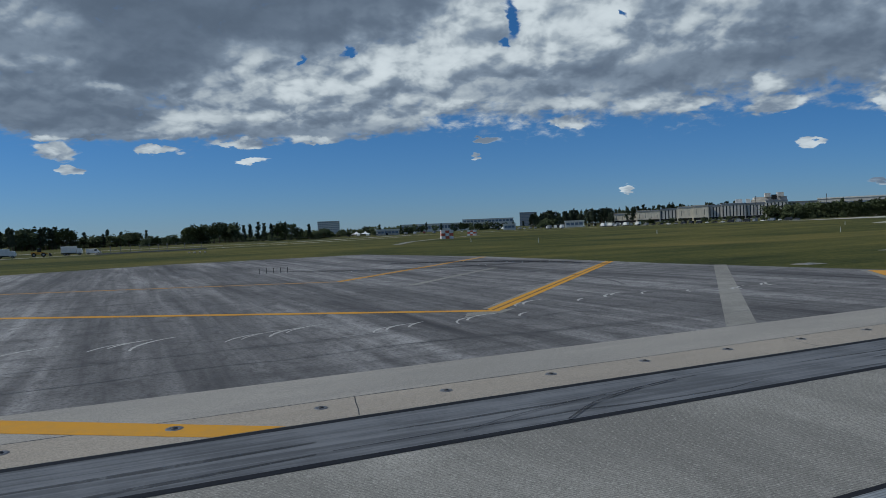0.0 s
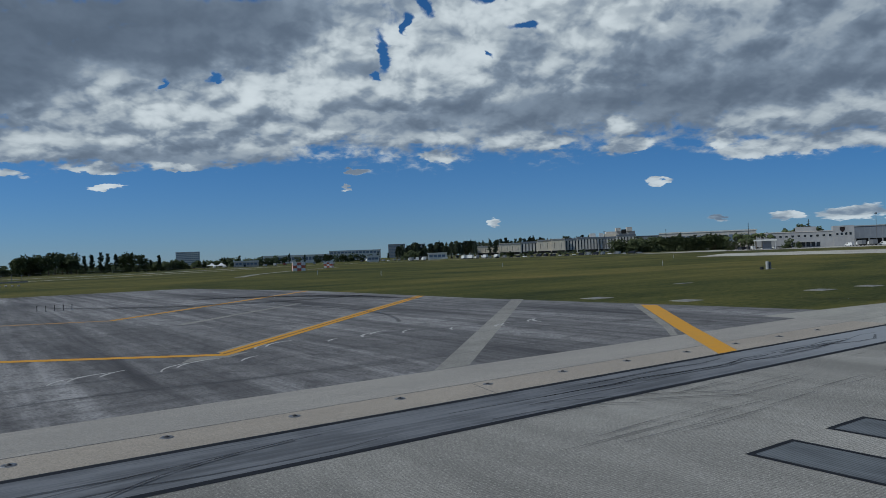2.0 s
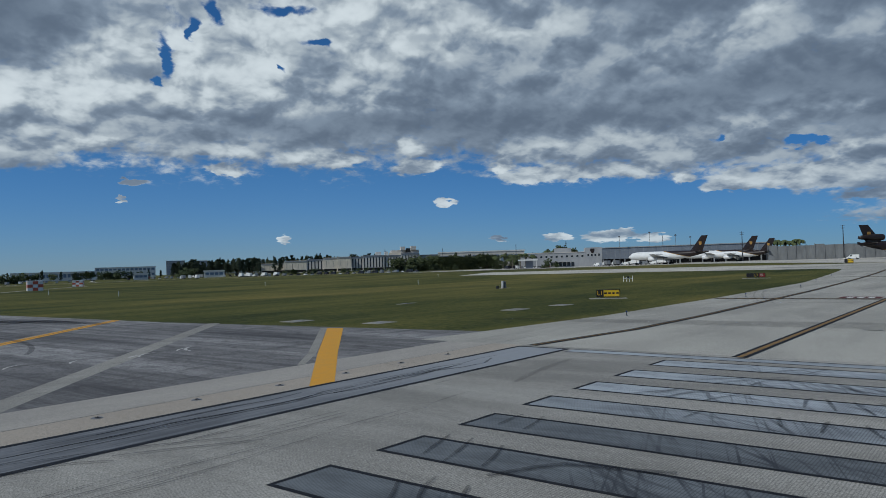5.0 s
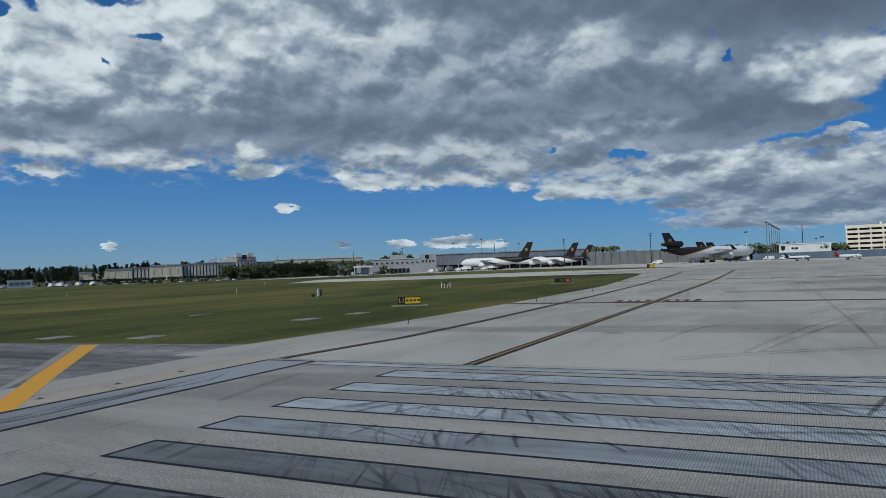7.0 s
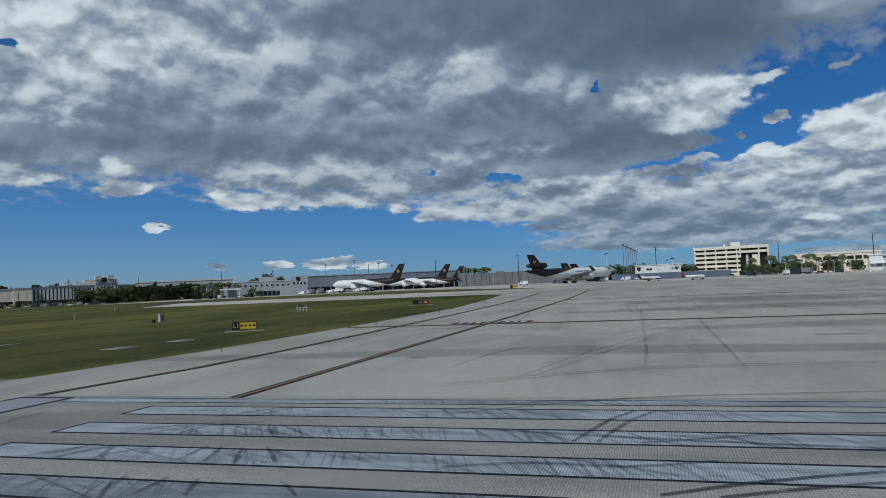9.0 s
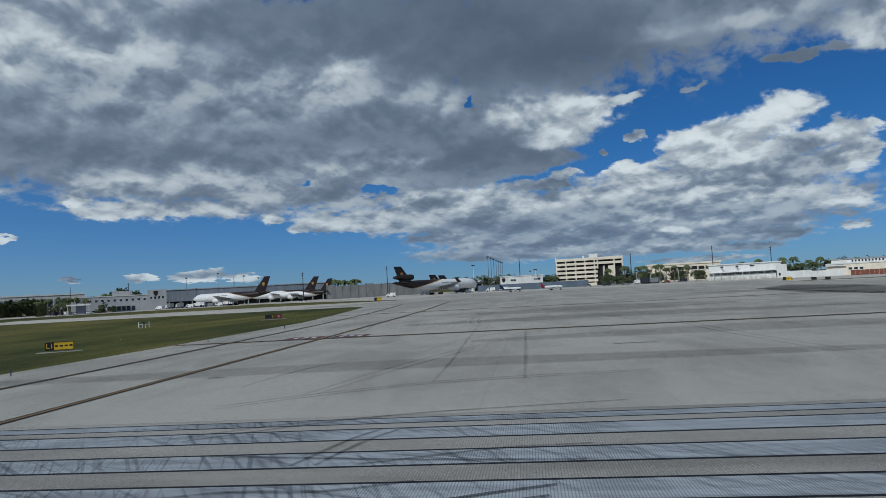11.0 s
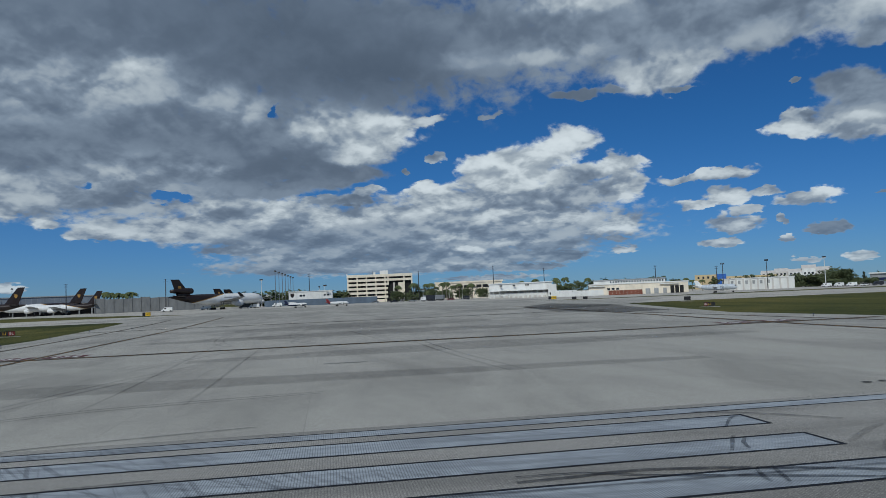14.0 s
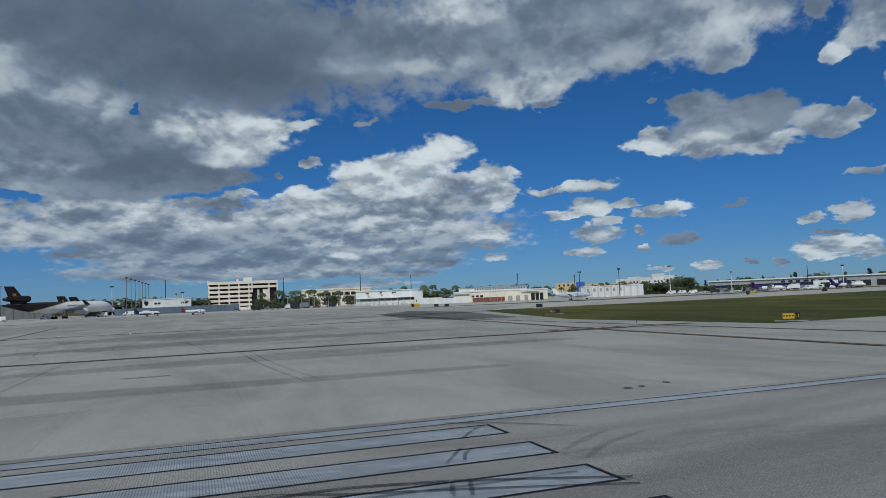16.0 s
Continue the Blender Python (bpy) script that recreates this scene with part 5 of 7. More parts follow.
def broad_tree_meshes(seed, tall=10.0, wide=8.0, trunk=0.28):
    rg = random.Random(seed)
    wood = bmesh.new()
    top = tall * trunk
    tube(wood, [(0, 0, 0), (0.1, 0, top * 0.6), (0.0, 0.1, top * 1.4)], [0.035 * tall, 0.026 * tall, 0.018 * tall], 7)
    crown = bmesh.new()
    lobes = []
    for k in range(11):
        a, r = rg.uniform(0, 6.28), rg.uniform(0.1, 0.42) * wide
        z = rg.uniform(top * 1.1, tall * 0.86)
        lobes.append((Vector((r * math.cos(a), r * math.sin(a), z)), rg.uniform(0.15, 0.26) * wide))
        if k < 6:
            tube(wood, [(0, 0.05, top), (r * 0.5 * math.cos(a), r * 0.5 * math.sin(a), (top + z) / 2), tuple(lobes[-1][0])], [0.014 * tall, 0.010 * tall, 0.004 * tall], 5)
    for c, r in lobes:
        for _ in range(34):
            d = Vector((rg.gauss(0, 1), rg.gauss(0, 1), rg.gauss(0, 0.75)))
            p = c + d.normalized() * r * rg.uniform(0.45, 1.12)
            if p.z > top * 0.85:
                clump(crown, p, wide * rg.uniform(0.05, 0.10), rg)
    return mesh_of(wood, "trunk", M["bark"]), mesh_of(crown, "crown", M["leaf"])


def casuarina_meshes(seed, tall=14.0):
    """A tall feathery tree: upswept wisps round a thin leaning stem."""
    rg = random.Random(seed)
    wood, crown = bmesh.new(), bmesh.new()
    lean = rg.uniform(-0.06, 0.06)
    tube(wood, [(0, 0, 0), (lean * tall * 0.4, 0, tall * 0.5), (lean * tall, 0, tall * 0.93)], [0.025 * tall, 0.015 * tall, 0.004 * tall], 6)
    for k in range(46):
        z = tall * rg.uniform(0.16, 0.98)
        a = rg.uniform(0, 6.28)
        r = tall * 0.20 * (1.05 - (z / tall)) ** 0.6 * rg.uniform(0.4, 1.15) + 0.2
        base = Vector((lean * z, 0, z))
        tip = base + Vector((r * math.cos(a), r * math.sin(a), tall * rg.uniform(0.03, 0.12)))
        if k % 4 == 0:
            tube(wood, [tuple(base), tuple(tip)], [0.006 * tall, 0.002 * tall], 4)
        for j in range(8):
            p = base.lerp(tip, rg.uniform(0.25, 1.1)) + Vector((rg.gauss(0, 0.25), rg.gauss(0, 0.25), rg.gauss(0.2, 0.4)))
            clump(crown, p, tall * rg.uniform(0.022, 0.045), rg, 1.7)
    return mesh_of(wood, "trunk", M["bark"]), mesh_of(crown, "crown", M["needle"])


def palm_meshes(seed, tall=9.0):
    rg = random.Random(seed)
    wood, crown = bmesh.new(), bmesh.new()
    lx = rg.uniform(-0.5, 0.5)
    tube(wood, [(0, 0, 0), (lx * 0.3, 0, tall * 0.4), (lx, 0, tall)], [0.26, 0.19, 0.16], 8)
    for k in range(17):
        a, up = 6.28 * k / 17 + rg.uniform(-0.2, 0.2), rg.uniform(-0.2, 1.0)
        out = rg.uniform(2.1, 2.9)
        d, s = Vector((math.cos(a), math.sin(a), 0)), Vector((-math.sin(a), math.cos(a), 0))
        top = Vector((lx, 0, tall))
        spine = [top + d * out * t + Vector((0, 0, up * 1.6 * t - 2.4 * t * t)) for t in (0, 0.3, 0.6, 0.85, 1.05)]
        for i in range(4):
            for side in (-1, 1):
                w0, w1 = (0.12, 0.5, 0.55, 0.4, 0.05)[i], (0.12, 0.5, 0.55, 0.4, 0.05)[i + 1]
                drop = Vector((0, 0, -0.3))
                vs = [crown.verts.new(p) for p in (spine[i], spine[i + 1], spine[i + 1] + s * side * w1 + drop * w1 * 2, spine[i] + s * side * w0 + drop * w0 * 2)]
                crown.faces.new(vs)
    return mesh_of(wood, "trunk", M["palm_bark"]), mesh_of(crown, "crown", M["frond"])


TREES = {"broad": [broad_tree_meshes(k, 10, 8 + 2 * (k % 3), 0.24) for k in range(5)],
         "spreading": [broad_tree_meshes(20 + k, 10, 15, 0.16) for k in range(3)],
         "bush": [broad_tree_meshes(30 + k, 10, 13, 0.05) for k in range(3)],
         "casuarina": [casuarina_meshes(40 + k) for k in range(6)],
         "palm": [palm_meshes(60 + k) for k in range(4)]}
BASE = {"broad": 10.0, "spreading": 10.0, "bush": 10.0, "casuarina": 14.0, "palm": 11.0}
WORDS = {"broad": ("tree", "leafy dark green tree on the airfield's edge", "tree"), "spreading": ("tree", "low spreading dark green shade tree", "tree"),
         "bush": ("bush", "dense green bush beyond the grass", "bush"), "casuarina": ("casuarina_tree", "tall feathery dark casuarina pine", "tree"),
         "palm": ("palm_tree", "slender palm tree with drooping fronds", "palm tree")}
green = random.Random(21)


def plant(kind, x, y, height, wide=1.0):
    name, label, cat = WORDS[kind]
    k = height / BASE[kind]
    m = stand(x, y, green.uniform(0, 360)) @ Matrix.Diagonal((k * wide, k * wide, k, 1))
    e = thing(name, label, cat, m, name.replace("_", " ") + "s")
    wood, crown = green.choice(TREES[kind])
    part("trunk", wood, None, e)
    part("crown", crown, None, e)


def polar(az, d):
    return d * math.sin(radians(az)), d * math.cos(radians(az))


def belt(az0, az1, n, d, low, high, kinds, wide=1.0, spread=18):
    """Trees between two bearings seen from the runway's end."""
    for k in range(n):
        x, y = polar(az0 + (az1 - az0) * (k + green.uniform(0.1, 0.9)) / n, d + green.uniform(-spread, spread))
        plant(green.choice(kinds), x, y, green.uniform(low, high), wide)


belt(-31, -9, 70, 650, 4.5, 7.5, ("bush",), 1.5, 25)
belt(-35, -27.6, 27, 600, 13.5, 17, ("casuarina", "broad", "broad"), 1.15)
belt(-27.6, -25.2, 7, 620, 9, 12.5, ("broad", "casuarina"), 1.1)
belt(-25.2, -22.4, 6, 620, 10, 14, ("broad", "casuarina"))
belt(-22.8, -18.2, 12, 560, 4, 7, ("bush",))
belt(-19.6, -17.6, 4, 565, 14, 17, ("broad",), 0.95)
belt(-17.5, -16.2, 4, 575, 13, 16.5, ("broad", "casuarina"), 0.9)
belt(-16.1, -13.3, 6, 600, 11, 14.5, ("casuarina",))
belt(-13.3, -11.9, 4, 600, 13.5, 16, ("broad", "casuarina"), 0.8)
belt(-11.8, -9.4, 5, 610, 7.5, 12, ("broad", "casuarina"))
belt(-16, -9.5, 12, 560, 3, 5, ("bush",), 1.0)
belt(-9.6, -1.5, 22, 760, 5, 9.5, ("broad", "bush"), 1.2, 40)
belt(-6, 9, 26, 960, 8, 12, ("broad", "bush", "casuarina"), 1.2, 50)
belt(6.9, 14.8, 90, 1290, 15, 26, ("casuarina",), 1.2, 60)
belt(14.8, 22.5, 44, 1480, 22, 32, ("casuarina",), 1.2, 30)
belt(14.4, 26, 26, 880, 3, 5.5, ("bush", "broad"), 1.3, 60)
belt(24.6, 32.2, 14, 640, 9.5, 11.5, ("spreading",), 1.05, 14)
belt(24.4, 33.5, 26, 632, 4.5, 6.5, ("bush",), 1.1, 6)
belt(26.5, 36.4, 22, 690, 11, 15, ("broad", "broad", "casuarina"), 1.1, 26)
belt(33.2, 36.0, 7, 545, 7, 11, ("broad", "palm"), 1.0, 14)
belt(36.3, 38.6, 9, 560, 14, 17, ("palm", "broad"), 0.9, 14)
for x, y, h in ((268, 416, 6.0), (301, 396, 4.0)):
    plant("bush", x, y, h)
for k in range(6):
    plant("palm", 272 + 4.2 * k, 424 - 3.0 * k + green.uniform(-2, 2), green.uniform(10, 13))
for k in range(8):
    plant("palm", 459 + 1.6 * k + green.uniform(-1, 1), 352 - 2.1 * k, green.uniform(15.5, 18))
for k in range(5):
    plant("palm", 400 + 6 * k, 402 - 5 * k + green.uniform(-3, 3), green.uniform(13, 15))
for k in range(26):                 # low woods behind the cargo aircraft
    x, y = 452 + 7.5 * k * 0.55 + green.uniform(-5, 5), 236 - 3.6 * k + green.uniform(-6, 6)
    plant(green.choice(("broad", "bush")), x, y, green.uniform(7, 9.5), 1.3)
for k in range(12):                 # beside the parking building
    plant(green.choice(("broad", "bush", "palm")), 478 + green.uniform(-6, 12), 147 - 3.2 * k + green.uniform(-2, 2), green.uniform(4.5, 8))
for k in range(9):
    plant("palm", 500 + green.uniform(-12, 30), 150 - 6.5 * k + green.uniform(-3, 3), green.uniform(12, 15.5))
for k in range(14):
    plant("spreading" if k % 3 else "palm", 540 + green.uniform(-6, 6), 146 - 4.6 * k, green.uniform(5.5, 7.5) if k % 3 else 11.5)
for k in range(32):                 # behind the low white buildings
    y = 40 - 5.2 * k + green.uniform(-3, 3)
    plant(green.choice(("broad", "broad", "palm", "bush")), 525 - 0.06 * abs(y) + green.uniform(-12, 25), y, green.uniform(8.4, 11) if y > -50 else green.uniform(7, 9.5), 1.15)
for k in range(20):
    y = -112 - 2.6 * k
    plant("broad" if k % 4 else "palm", 480 - 0.22 * k + green.uniform(-10, 10), y + green.uniform(-2, 2), green.uniform(3.4, 5.4), 1.1)
for k in range(4):
    plant("broad", 519 + green.uniform(-3, 3), -126 - 3.2 * k, green.uniform(8.5, 11.5), 1.25)
for k in range(9):
    plant(green.choice(("broad", "bush")), 523 + green.uniform(-4, 4), -96 - 3.1 * k, green.uniform(4.5, 6), 1.25)
for k in range(16):
    plant("palm" if k % 3 else "broad", 585 + green.uniform(-5, 5), -80 - 1.9 * k, green.uniform(7.5, 10), 1.0)
plant("bush", 290.9, 391.8, 5.8, 0.9)
for k in range(34):
    plant(green.choice(("broad", "palm", "broad", "casuarina")), 690 - 6.6 * k, -190 - 7.5 * k + green.uniform(-5, 5), green.uniform(8, 11.5), 1.2)
for x, y in ((640, 85), (618, 70), (607, 52), (600, 44), (690, 60), (655, 30)):
    plant("palm", x, y, green.uniform(15, 17))

# ---- aircraft ----
M["ac_white"] = plain("aircraft_white", (0.72, 0.72, 0.70), 0.35, vary=0.05, scale=0.5)
M["ac_brown"] = plain("aircraft_brown", (0.020, 0.012, 0.010), 0.35, vary=0.1, scale=0.5)
M["ac_gold"] = plain("aircraft_gold", (0.36, 0.20, 0.05), 0.4)
M["ac_grey"] = plain("wing_grey", (0.34, 0.35, 0.36), 0.45, vary=0.08)
M["ac_blue"] = plain("aircraft_navy", (0.012, 0.018, 0.06), 0.35)
M["ac_red"] = plain("aircraft_red", (0.24, 0.03, 0.03), 0.4)
M["ac_purple"] = plain("aircraft_purple", (0.035, 0.012, 0.10), 0.4)
M["glass_dark"] = plain("dark_glass", (0.015, 0.018, 0.022), 0.12)
M["tyre"] = plain("tyre", (0.02, 0.02, 0.02), 0.8)
M["pale_blue"] = plain("pale_blue_paint", (0.50, 0.54, 0.58), 0.4)


def flying_surface(bm, root, tip, thick):
    """root and tip: (leading point, trailing point)."""
    up = Vector((0, 0, 1))
    span = Vector(tip[0]) - Vector(root[0])
    n = span.cross(Vector(root[0]) - Vector(root[1])).normalized()
    rows = []
    for (le, te), t in ((root, thick), (tip, thick * 0.4)):
        le, te = Vector(le), Vector(te)
        prof = [(0, 0), (0.12, 0.7), (0.38, 1.0), (0.75, 0.5), (1, 0.05), (0.75, -0.35), (0.38, -0.6), (0.12, -0.5)]
        rows.append([bm.verts.new(le.lerp(te, a) + n * t * b / 2) for a, b in prof])
    for k in range(8):
        bm.faces.new((rows[0][k], rows[0][(k + 1) % 8], rows[1][(k + 1) % 8], rows[1][k]))
    bm.faces.new(rows[0])
    bm.faces.new(rows[1][::-1])
    bmesh.ops.recalc_face_normals(bm, faces=bm.faces)
    return bm


def nacelle(e, x, y, z, length, r, mat, lip, name="engine"):
    prof = [(0, 0.86), (0.05, 1.0), (0.3, 1.04), (0.6, 0.95), (0.78, 0.78), (1.0, 0.5)]
    n = part(name, tube(bmesh.new(), [(x - length * t, y, z) for t, _ in prof], [r * k for _, k in prof], 16), mat, e, smooth=True)
    part("intake", tube(bmesh.new(), [(x + 0.06, y, z), (x - 0.02, y, z)], [r * 0.74, r * 0.86], 16), lip, n, "dark engine intake")
    return n


def airliner(label, m, L, R, zc, span, fin_top, white, tail, swoosh, engines, tail_engine=False, sweep=0.55, cut=-0.19, slope=4.6, props=False, high_wing=False, stripe=None, t_tail=False, group="parked aircraft", emblem=None, name="cargo_aircraft"):
    """x runs to the nose; the parts are cut where the paint changes."""
    e = thing(name, label, "aircraft", m, group)
    # fuselage stations: x from the nose, radius, height of the axis
    st = [(0, 0.02, -0.25), (0.012, 0.30, -0.20), (0.03, 0.55, -0.12), (0.06, 0.80, -0.05), (0.10, 0.95, 0), (0.14, 1, 0)]
    st += [(0.14 + 0.48 * k / 14, 1, 0) for k in range(1, 15)]
    st += [(0.62 + 0.38 * k / 12, 1 - 0.90 * (k / 12) ** 1.5, 0.62 * (k / 12) ** 1.3) for k in range(1, 13)]
    sides = 20
    rows = [[Vector((L / 2 - L * t, R * r * math.cos(a), zc + R * (c + r * math.sin(a)))) for a in (2 * math.pi * k / sides for k in range(sides))] for t, r, c in st]
    whole = bmesh.new()
    for a, b in zip(rows, rows[1:]):
        for k in range(sides):
            whole.faces.new([whole.verts.new(p) for p in (a[k], b[k], b[(k + 1) % sides], a[(k + 1) % sides])])
    bmesh.ops.remove_doubles(whole, verts=whole.verts[:], dist=0.001)
    shell = bpy.data.meshes.new("shell")
    whole.to_mesh(shell)
    whole.free()

    def slice_of(name, mat, cuts):
        """The shell between cutting planes, each a point, a normal and the side that stays."""
        bm = bmesh.new()
        bm.from_mesh(shell)
        for co, no, ahead in cuts:
            bmesh.ops.bisect_plane(bm, geom=bm.verts[:] + bm.edges[:] + bm.faces[:], plane_co=co, plane_no=no, clear_inner=ahead, clear_outer=not ahead)
        if bm.faces:
            part(name, bm, mat, e, smooth=True)
        else:
            bm.free()

    slant = Vector((1, 0, -slope)).normalized()
    p0, p1 = Vector((L * cut, 0, zc)), Vector((L * cut + swoosh, 0, zc))
    low, up = Vector((0, 0, zc - 0.1 * R)), Vector((0, 0, 1))
    slice_of("aft_fuselage", tail, [(p0, slant, False)])
    if swoosh:
        slice_of("paint_band", M["ac_gold"], [(p0, slant, True), (p1, slant, False)])
    if stripe:
        slice_of("belly", stripe, [(p1, slant, True), (low, up, False)])
        slice_of("fuselage", white, [(p1, slant, True), (low, up, True)])
    else:
        slice_of("fuselage", white, [(p1, slant, True)])
    # cockpit glass
    bm = bmesh.new()
    for side in (-1, 1):
        for k in range(3):
            a0, a1 = radians(90 - side * (4 + 17 * k)), radians(90 - side * (18 + 17 * k))
            ring = []
            for t, r, c, a in ((0.030, 0.565, -0.12, a0), (0.030, 0.565, -0.12, a1), (0.052, 0.765, -0.062, a1), (0.052, 0.765, -0.062, a0)):
                ring.append(bm.verts.new((L / 2 - L * t + 0.03, R * r * math.cos(a) * 1.015, zc + R * (c + r * math.sin(a)) * 1.0 + 0.03)))
            bm.faces.new(ring)
    part("cockpit_glass", bm, M["glass_dark"], e)
    # wings
    wz = zc + (R * 0.95 if high_wing else -R * 0.55)
    chord, s2 = (L * 0.17, span / 2) if not props else (L * 0.13, span / 2)
    x0 = L * 0.09
    for side in (-1, 1):
        back = s2 * sweep
        wing = part("wing", flying_surface(bmesh.new(), ((x0 + chord * 0.4, side * R * 0.4, wz), (x0 - chord * 0.75, side * R * 0.4, wz)),
                                    ((x0 + chord * 0.4 - back, side * s2, wz + s2 * 0.09), (x0 + chord * 0.4 - back - chord * 0.3, side * s2, wz + s2 * 0.09)), R * 0.30), M["ac_grey"], e, smooth=False)
        if tail_engine:
            part("winglet", flying_surface(bmesh.new(), ((x0 + chord * 0.4 - back, side * s2, wz + s2 * 0.09), (x0 + chord * 0.1 - back, side * s2, wz + s2 * 0.09)), ((x0 + chord * 0.05 - back, side * (s2 + 0.4), wz + s2 * 0.09 + 2.2), (x0 - chord * 0.1 - back, side * (s2 + 0.4), wz + s2 * 0.09 + 2.2)), 0.2), tail, wing)
        hs, hx = span * 0.19, -L * 0.40
        hz = fin_top - 0.3 if t_tail else zc + R * 0.55
        part("stabiliser", flying_surface(bmesh.new(), ((hx + L * 0.055, side * 0.2, hz), (hx - L * 0.055, side * 0.2, hz)), ((hx + L * 0.01 - hs * sweep * 0.7, side * hs, hz + hs * 0.06), (hx - L * 0.03 - hs * sweep * 0.7, side * hs, hz + hs * 0.06)), R * 0.14), tail, e)
        for ex, ey, er, el in engines:
            if props:
                n = nacelle(e, x0 + chord * 0.4 + ex - ey * sweep, side * ey, wz + er * 0.2, el, er, white, M["iron"])
                bm = bmesh.new()
                for b in range(4):
                    a = radians(45 + 90 * b)
                    d, s = Vector((0, math.cos(a), math.sin(a))), Vector((0, -math.sin(a), math.cos(a)))
                    c = Vector((x0 + chord * 0.4 + ex - ey * sweep + 0.15, side * ey, wz + er * 0.2))
                    p = [c + d * 0.15 + s * 0.12, c + d * er * 3.4 + s * 0.10, c + d * er * 3.4 - s * 0.10, c + d * 0.15 - s * 0.12]
                    f = [bm.verts.new(v) for v in p] + [bm.verts.new(v + Vector((0.05, 0, 0))) for v in p]
                    for q in ((0, 1, 2, 3), (7, 6, 5, 4), (0, 4, 5, 1), (2, 6, 7, 3), (1, 5, 6, 2)):
                        bm.faces.new([f[i] for i in q])
                part("propeller", bm, M["iron"], n)
            else:
                n = nacelle(e, x0 + chord * 0.4 + ex - ey * sweep, side * ey, wz - er * 0.75 + ey * 0.06, el, er, M["ac_white"], M["iron"])
                part("pylon", block(x0 - chord * 0.1 + ex * 0.3 - ey * sweep, x0 + chord * 0.4 + ex * 0.4 - ey * sweep, side * ey - 0.15, side * ey + 0.15, wz - er * 0.2, wz + ey * 0.10), M["ac_grey"], n)
    # fin
    fb, fx = zc + R * 0.75, -L * 0.36
    height = fin_top - fb
    lean = height * 0.85
    fin = part("fin", flying_surface(bmesh.new(), ((fx + L * 0.075, 0, fb), (fx - L * 0.068, 0, fb)), ((fx + L * 0.075 - lean, 0, fin_top), (fx - L * 0.045 - lean * 0.66, 0, fin_top)), R * 0.2), tail, e)
    if emblem:
        cx, cz, k = fx - lean * 0.42 + L * 0.01, fb + height * 0.5, height * 0.12
        for side in (-1, 1):
            y = side * R * 0.10
            pts = [(-0.8, 0.9), (0.8, 0.9), (0.85, -0.1), (0.5, -0.75), (0, -1.1), (-0.5, -0.75), (-0.85, -0.1)]
            bm = bmesh.new()
            ring = [bm.verts.new((cx + a * k, y, cz + b * k)) for a, b in pts]
            back = [bm.verts.new((cx + a * k, y * 0.4, cz + b * k)) for a, b in pts]
            bm.faces.new(ring)
            for i in range(7):
                bm.faces.new((ring[i], ring[(i + 1) % 7], back[(i + 1) % 7], back[i]))
            part("emblem", bm, emblem, fin, "plain gold shield emblem")
    if tail_engine:
        te = nacelle(e, -L * 0.275, 0, fb + R * 0.85, L * 0.21, R * 0.52, tail, M["iron"])
        part("pylon", block(-L * 0.42, -L * 0.31, -0.35, 0.35, fb - R * 0.3, fb + R * 0.6), tail, te)
    # lettering on the side, as plain bars
    if L > 40:
        for side in (-1, 1):
            x = L * 0.02
            for wlen in (0.085, 0.07):
                part("lettering_bar", block(x, x + L * wlen, side * R * 0.985 - 0.04, side * R * 0.985 + 0.04, zc + R * 0.22, zc + R * 0.40), M["ac_grey"], e)
                x += L * (wlen + 0.012)
    # landing gear
    wheel_r = 0.55 if L > 30 else 0.35
    for gx, gy in ((L * 0.40, 0), (0.0, R * 1.3), (0.0, -R * 1.3)) + (((-1.6, R * 1.3), (-1.6, -R * 1.3)) if L > 40 else ()):
        gear = part("gear_leg", tube(bmesh.new(), [(gx, gy, wheel_r), (gx, gy, zc - R * 0.4)], 0.16 if L > 30 else 0.08, 8), M["steel"], e)
        for side in (-1, 1):
            part("wheel", tube(bmesh.new(), [(gx, gy + side * 0.38 - 0.18, wheel_r), (gx, gy + side * 0.38 + 0.18, wheel_r)], wheel_r, 14), M["tyre"], gear)
    return e


def parked(x, y, heading):
    return stand(x, y, heading)


W, B = M["ac_white"], M["ac_brown"]
J767 = dict(L=54.9, R=2.5, zc=5.2, span=47.6, fin_top=15.9, white=W, tail=B, swoosh=1.3, engines=((2.6, 7.9, 1.35, 5.6),), emblem=M["ac_gold"])
airliner("white cargo jet with dark brown tail", parked(328.6, 322, 101.7), **J767)
airliner("white twin-engined cargo jet with brown tail", parked(393, 341, 101.7), **J767)
airliner("narrow white cargo jet with brown tail", parked(386, 319, 101.7), L=47.3, R=1.95, zc=4.5, span=38, fin_top=13.6, white=W, tail=B, swoosh=1.1, engines=((2.3, 6.5, 1.25, 5.2),), emblem=M["ac_gold"])
airliner("large three-engined white and brown cargo jet", parked(350.75, 192.2, -18.6), L=57.4, R=2.75, zc=5.2, span=49, fin_top=15.2, white=W, tail=B, swoosh=1.6, engines=((2.8, 8.6, 1.55, 6.2),), tail_engine=True, emblem=M["ac_gold"])
airliner("white cargo jet behind the larger one", parked(448.7, 234.3, -22.5), **{**J767, "fin_top": 12.4})
airliner("second white cargo jet behind the larger one", parked(460.7, 234.8, -22.5), **{**J767, "fin_top": 12.0})
SMALL = dict(L=13.0, R=0.85, zc=1.75, span=14, fin_top=4.1, white=W, swoosh=0.0, engines=((1.2, 2.3, 0.42, 2.2),), props=True, sweep=0.05, cut=-0.30, slope=0.3, name="commuter_aircraft", group="small aircraft")
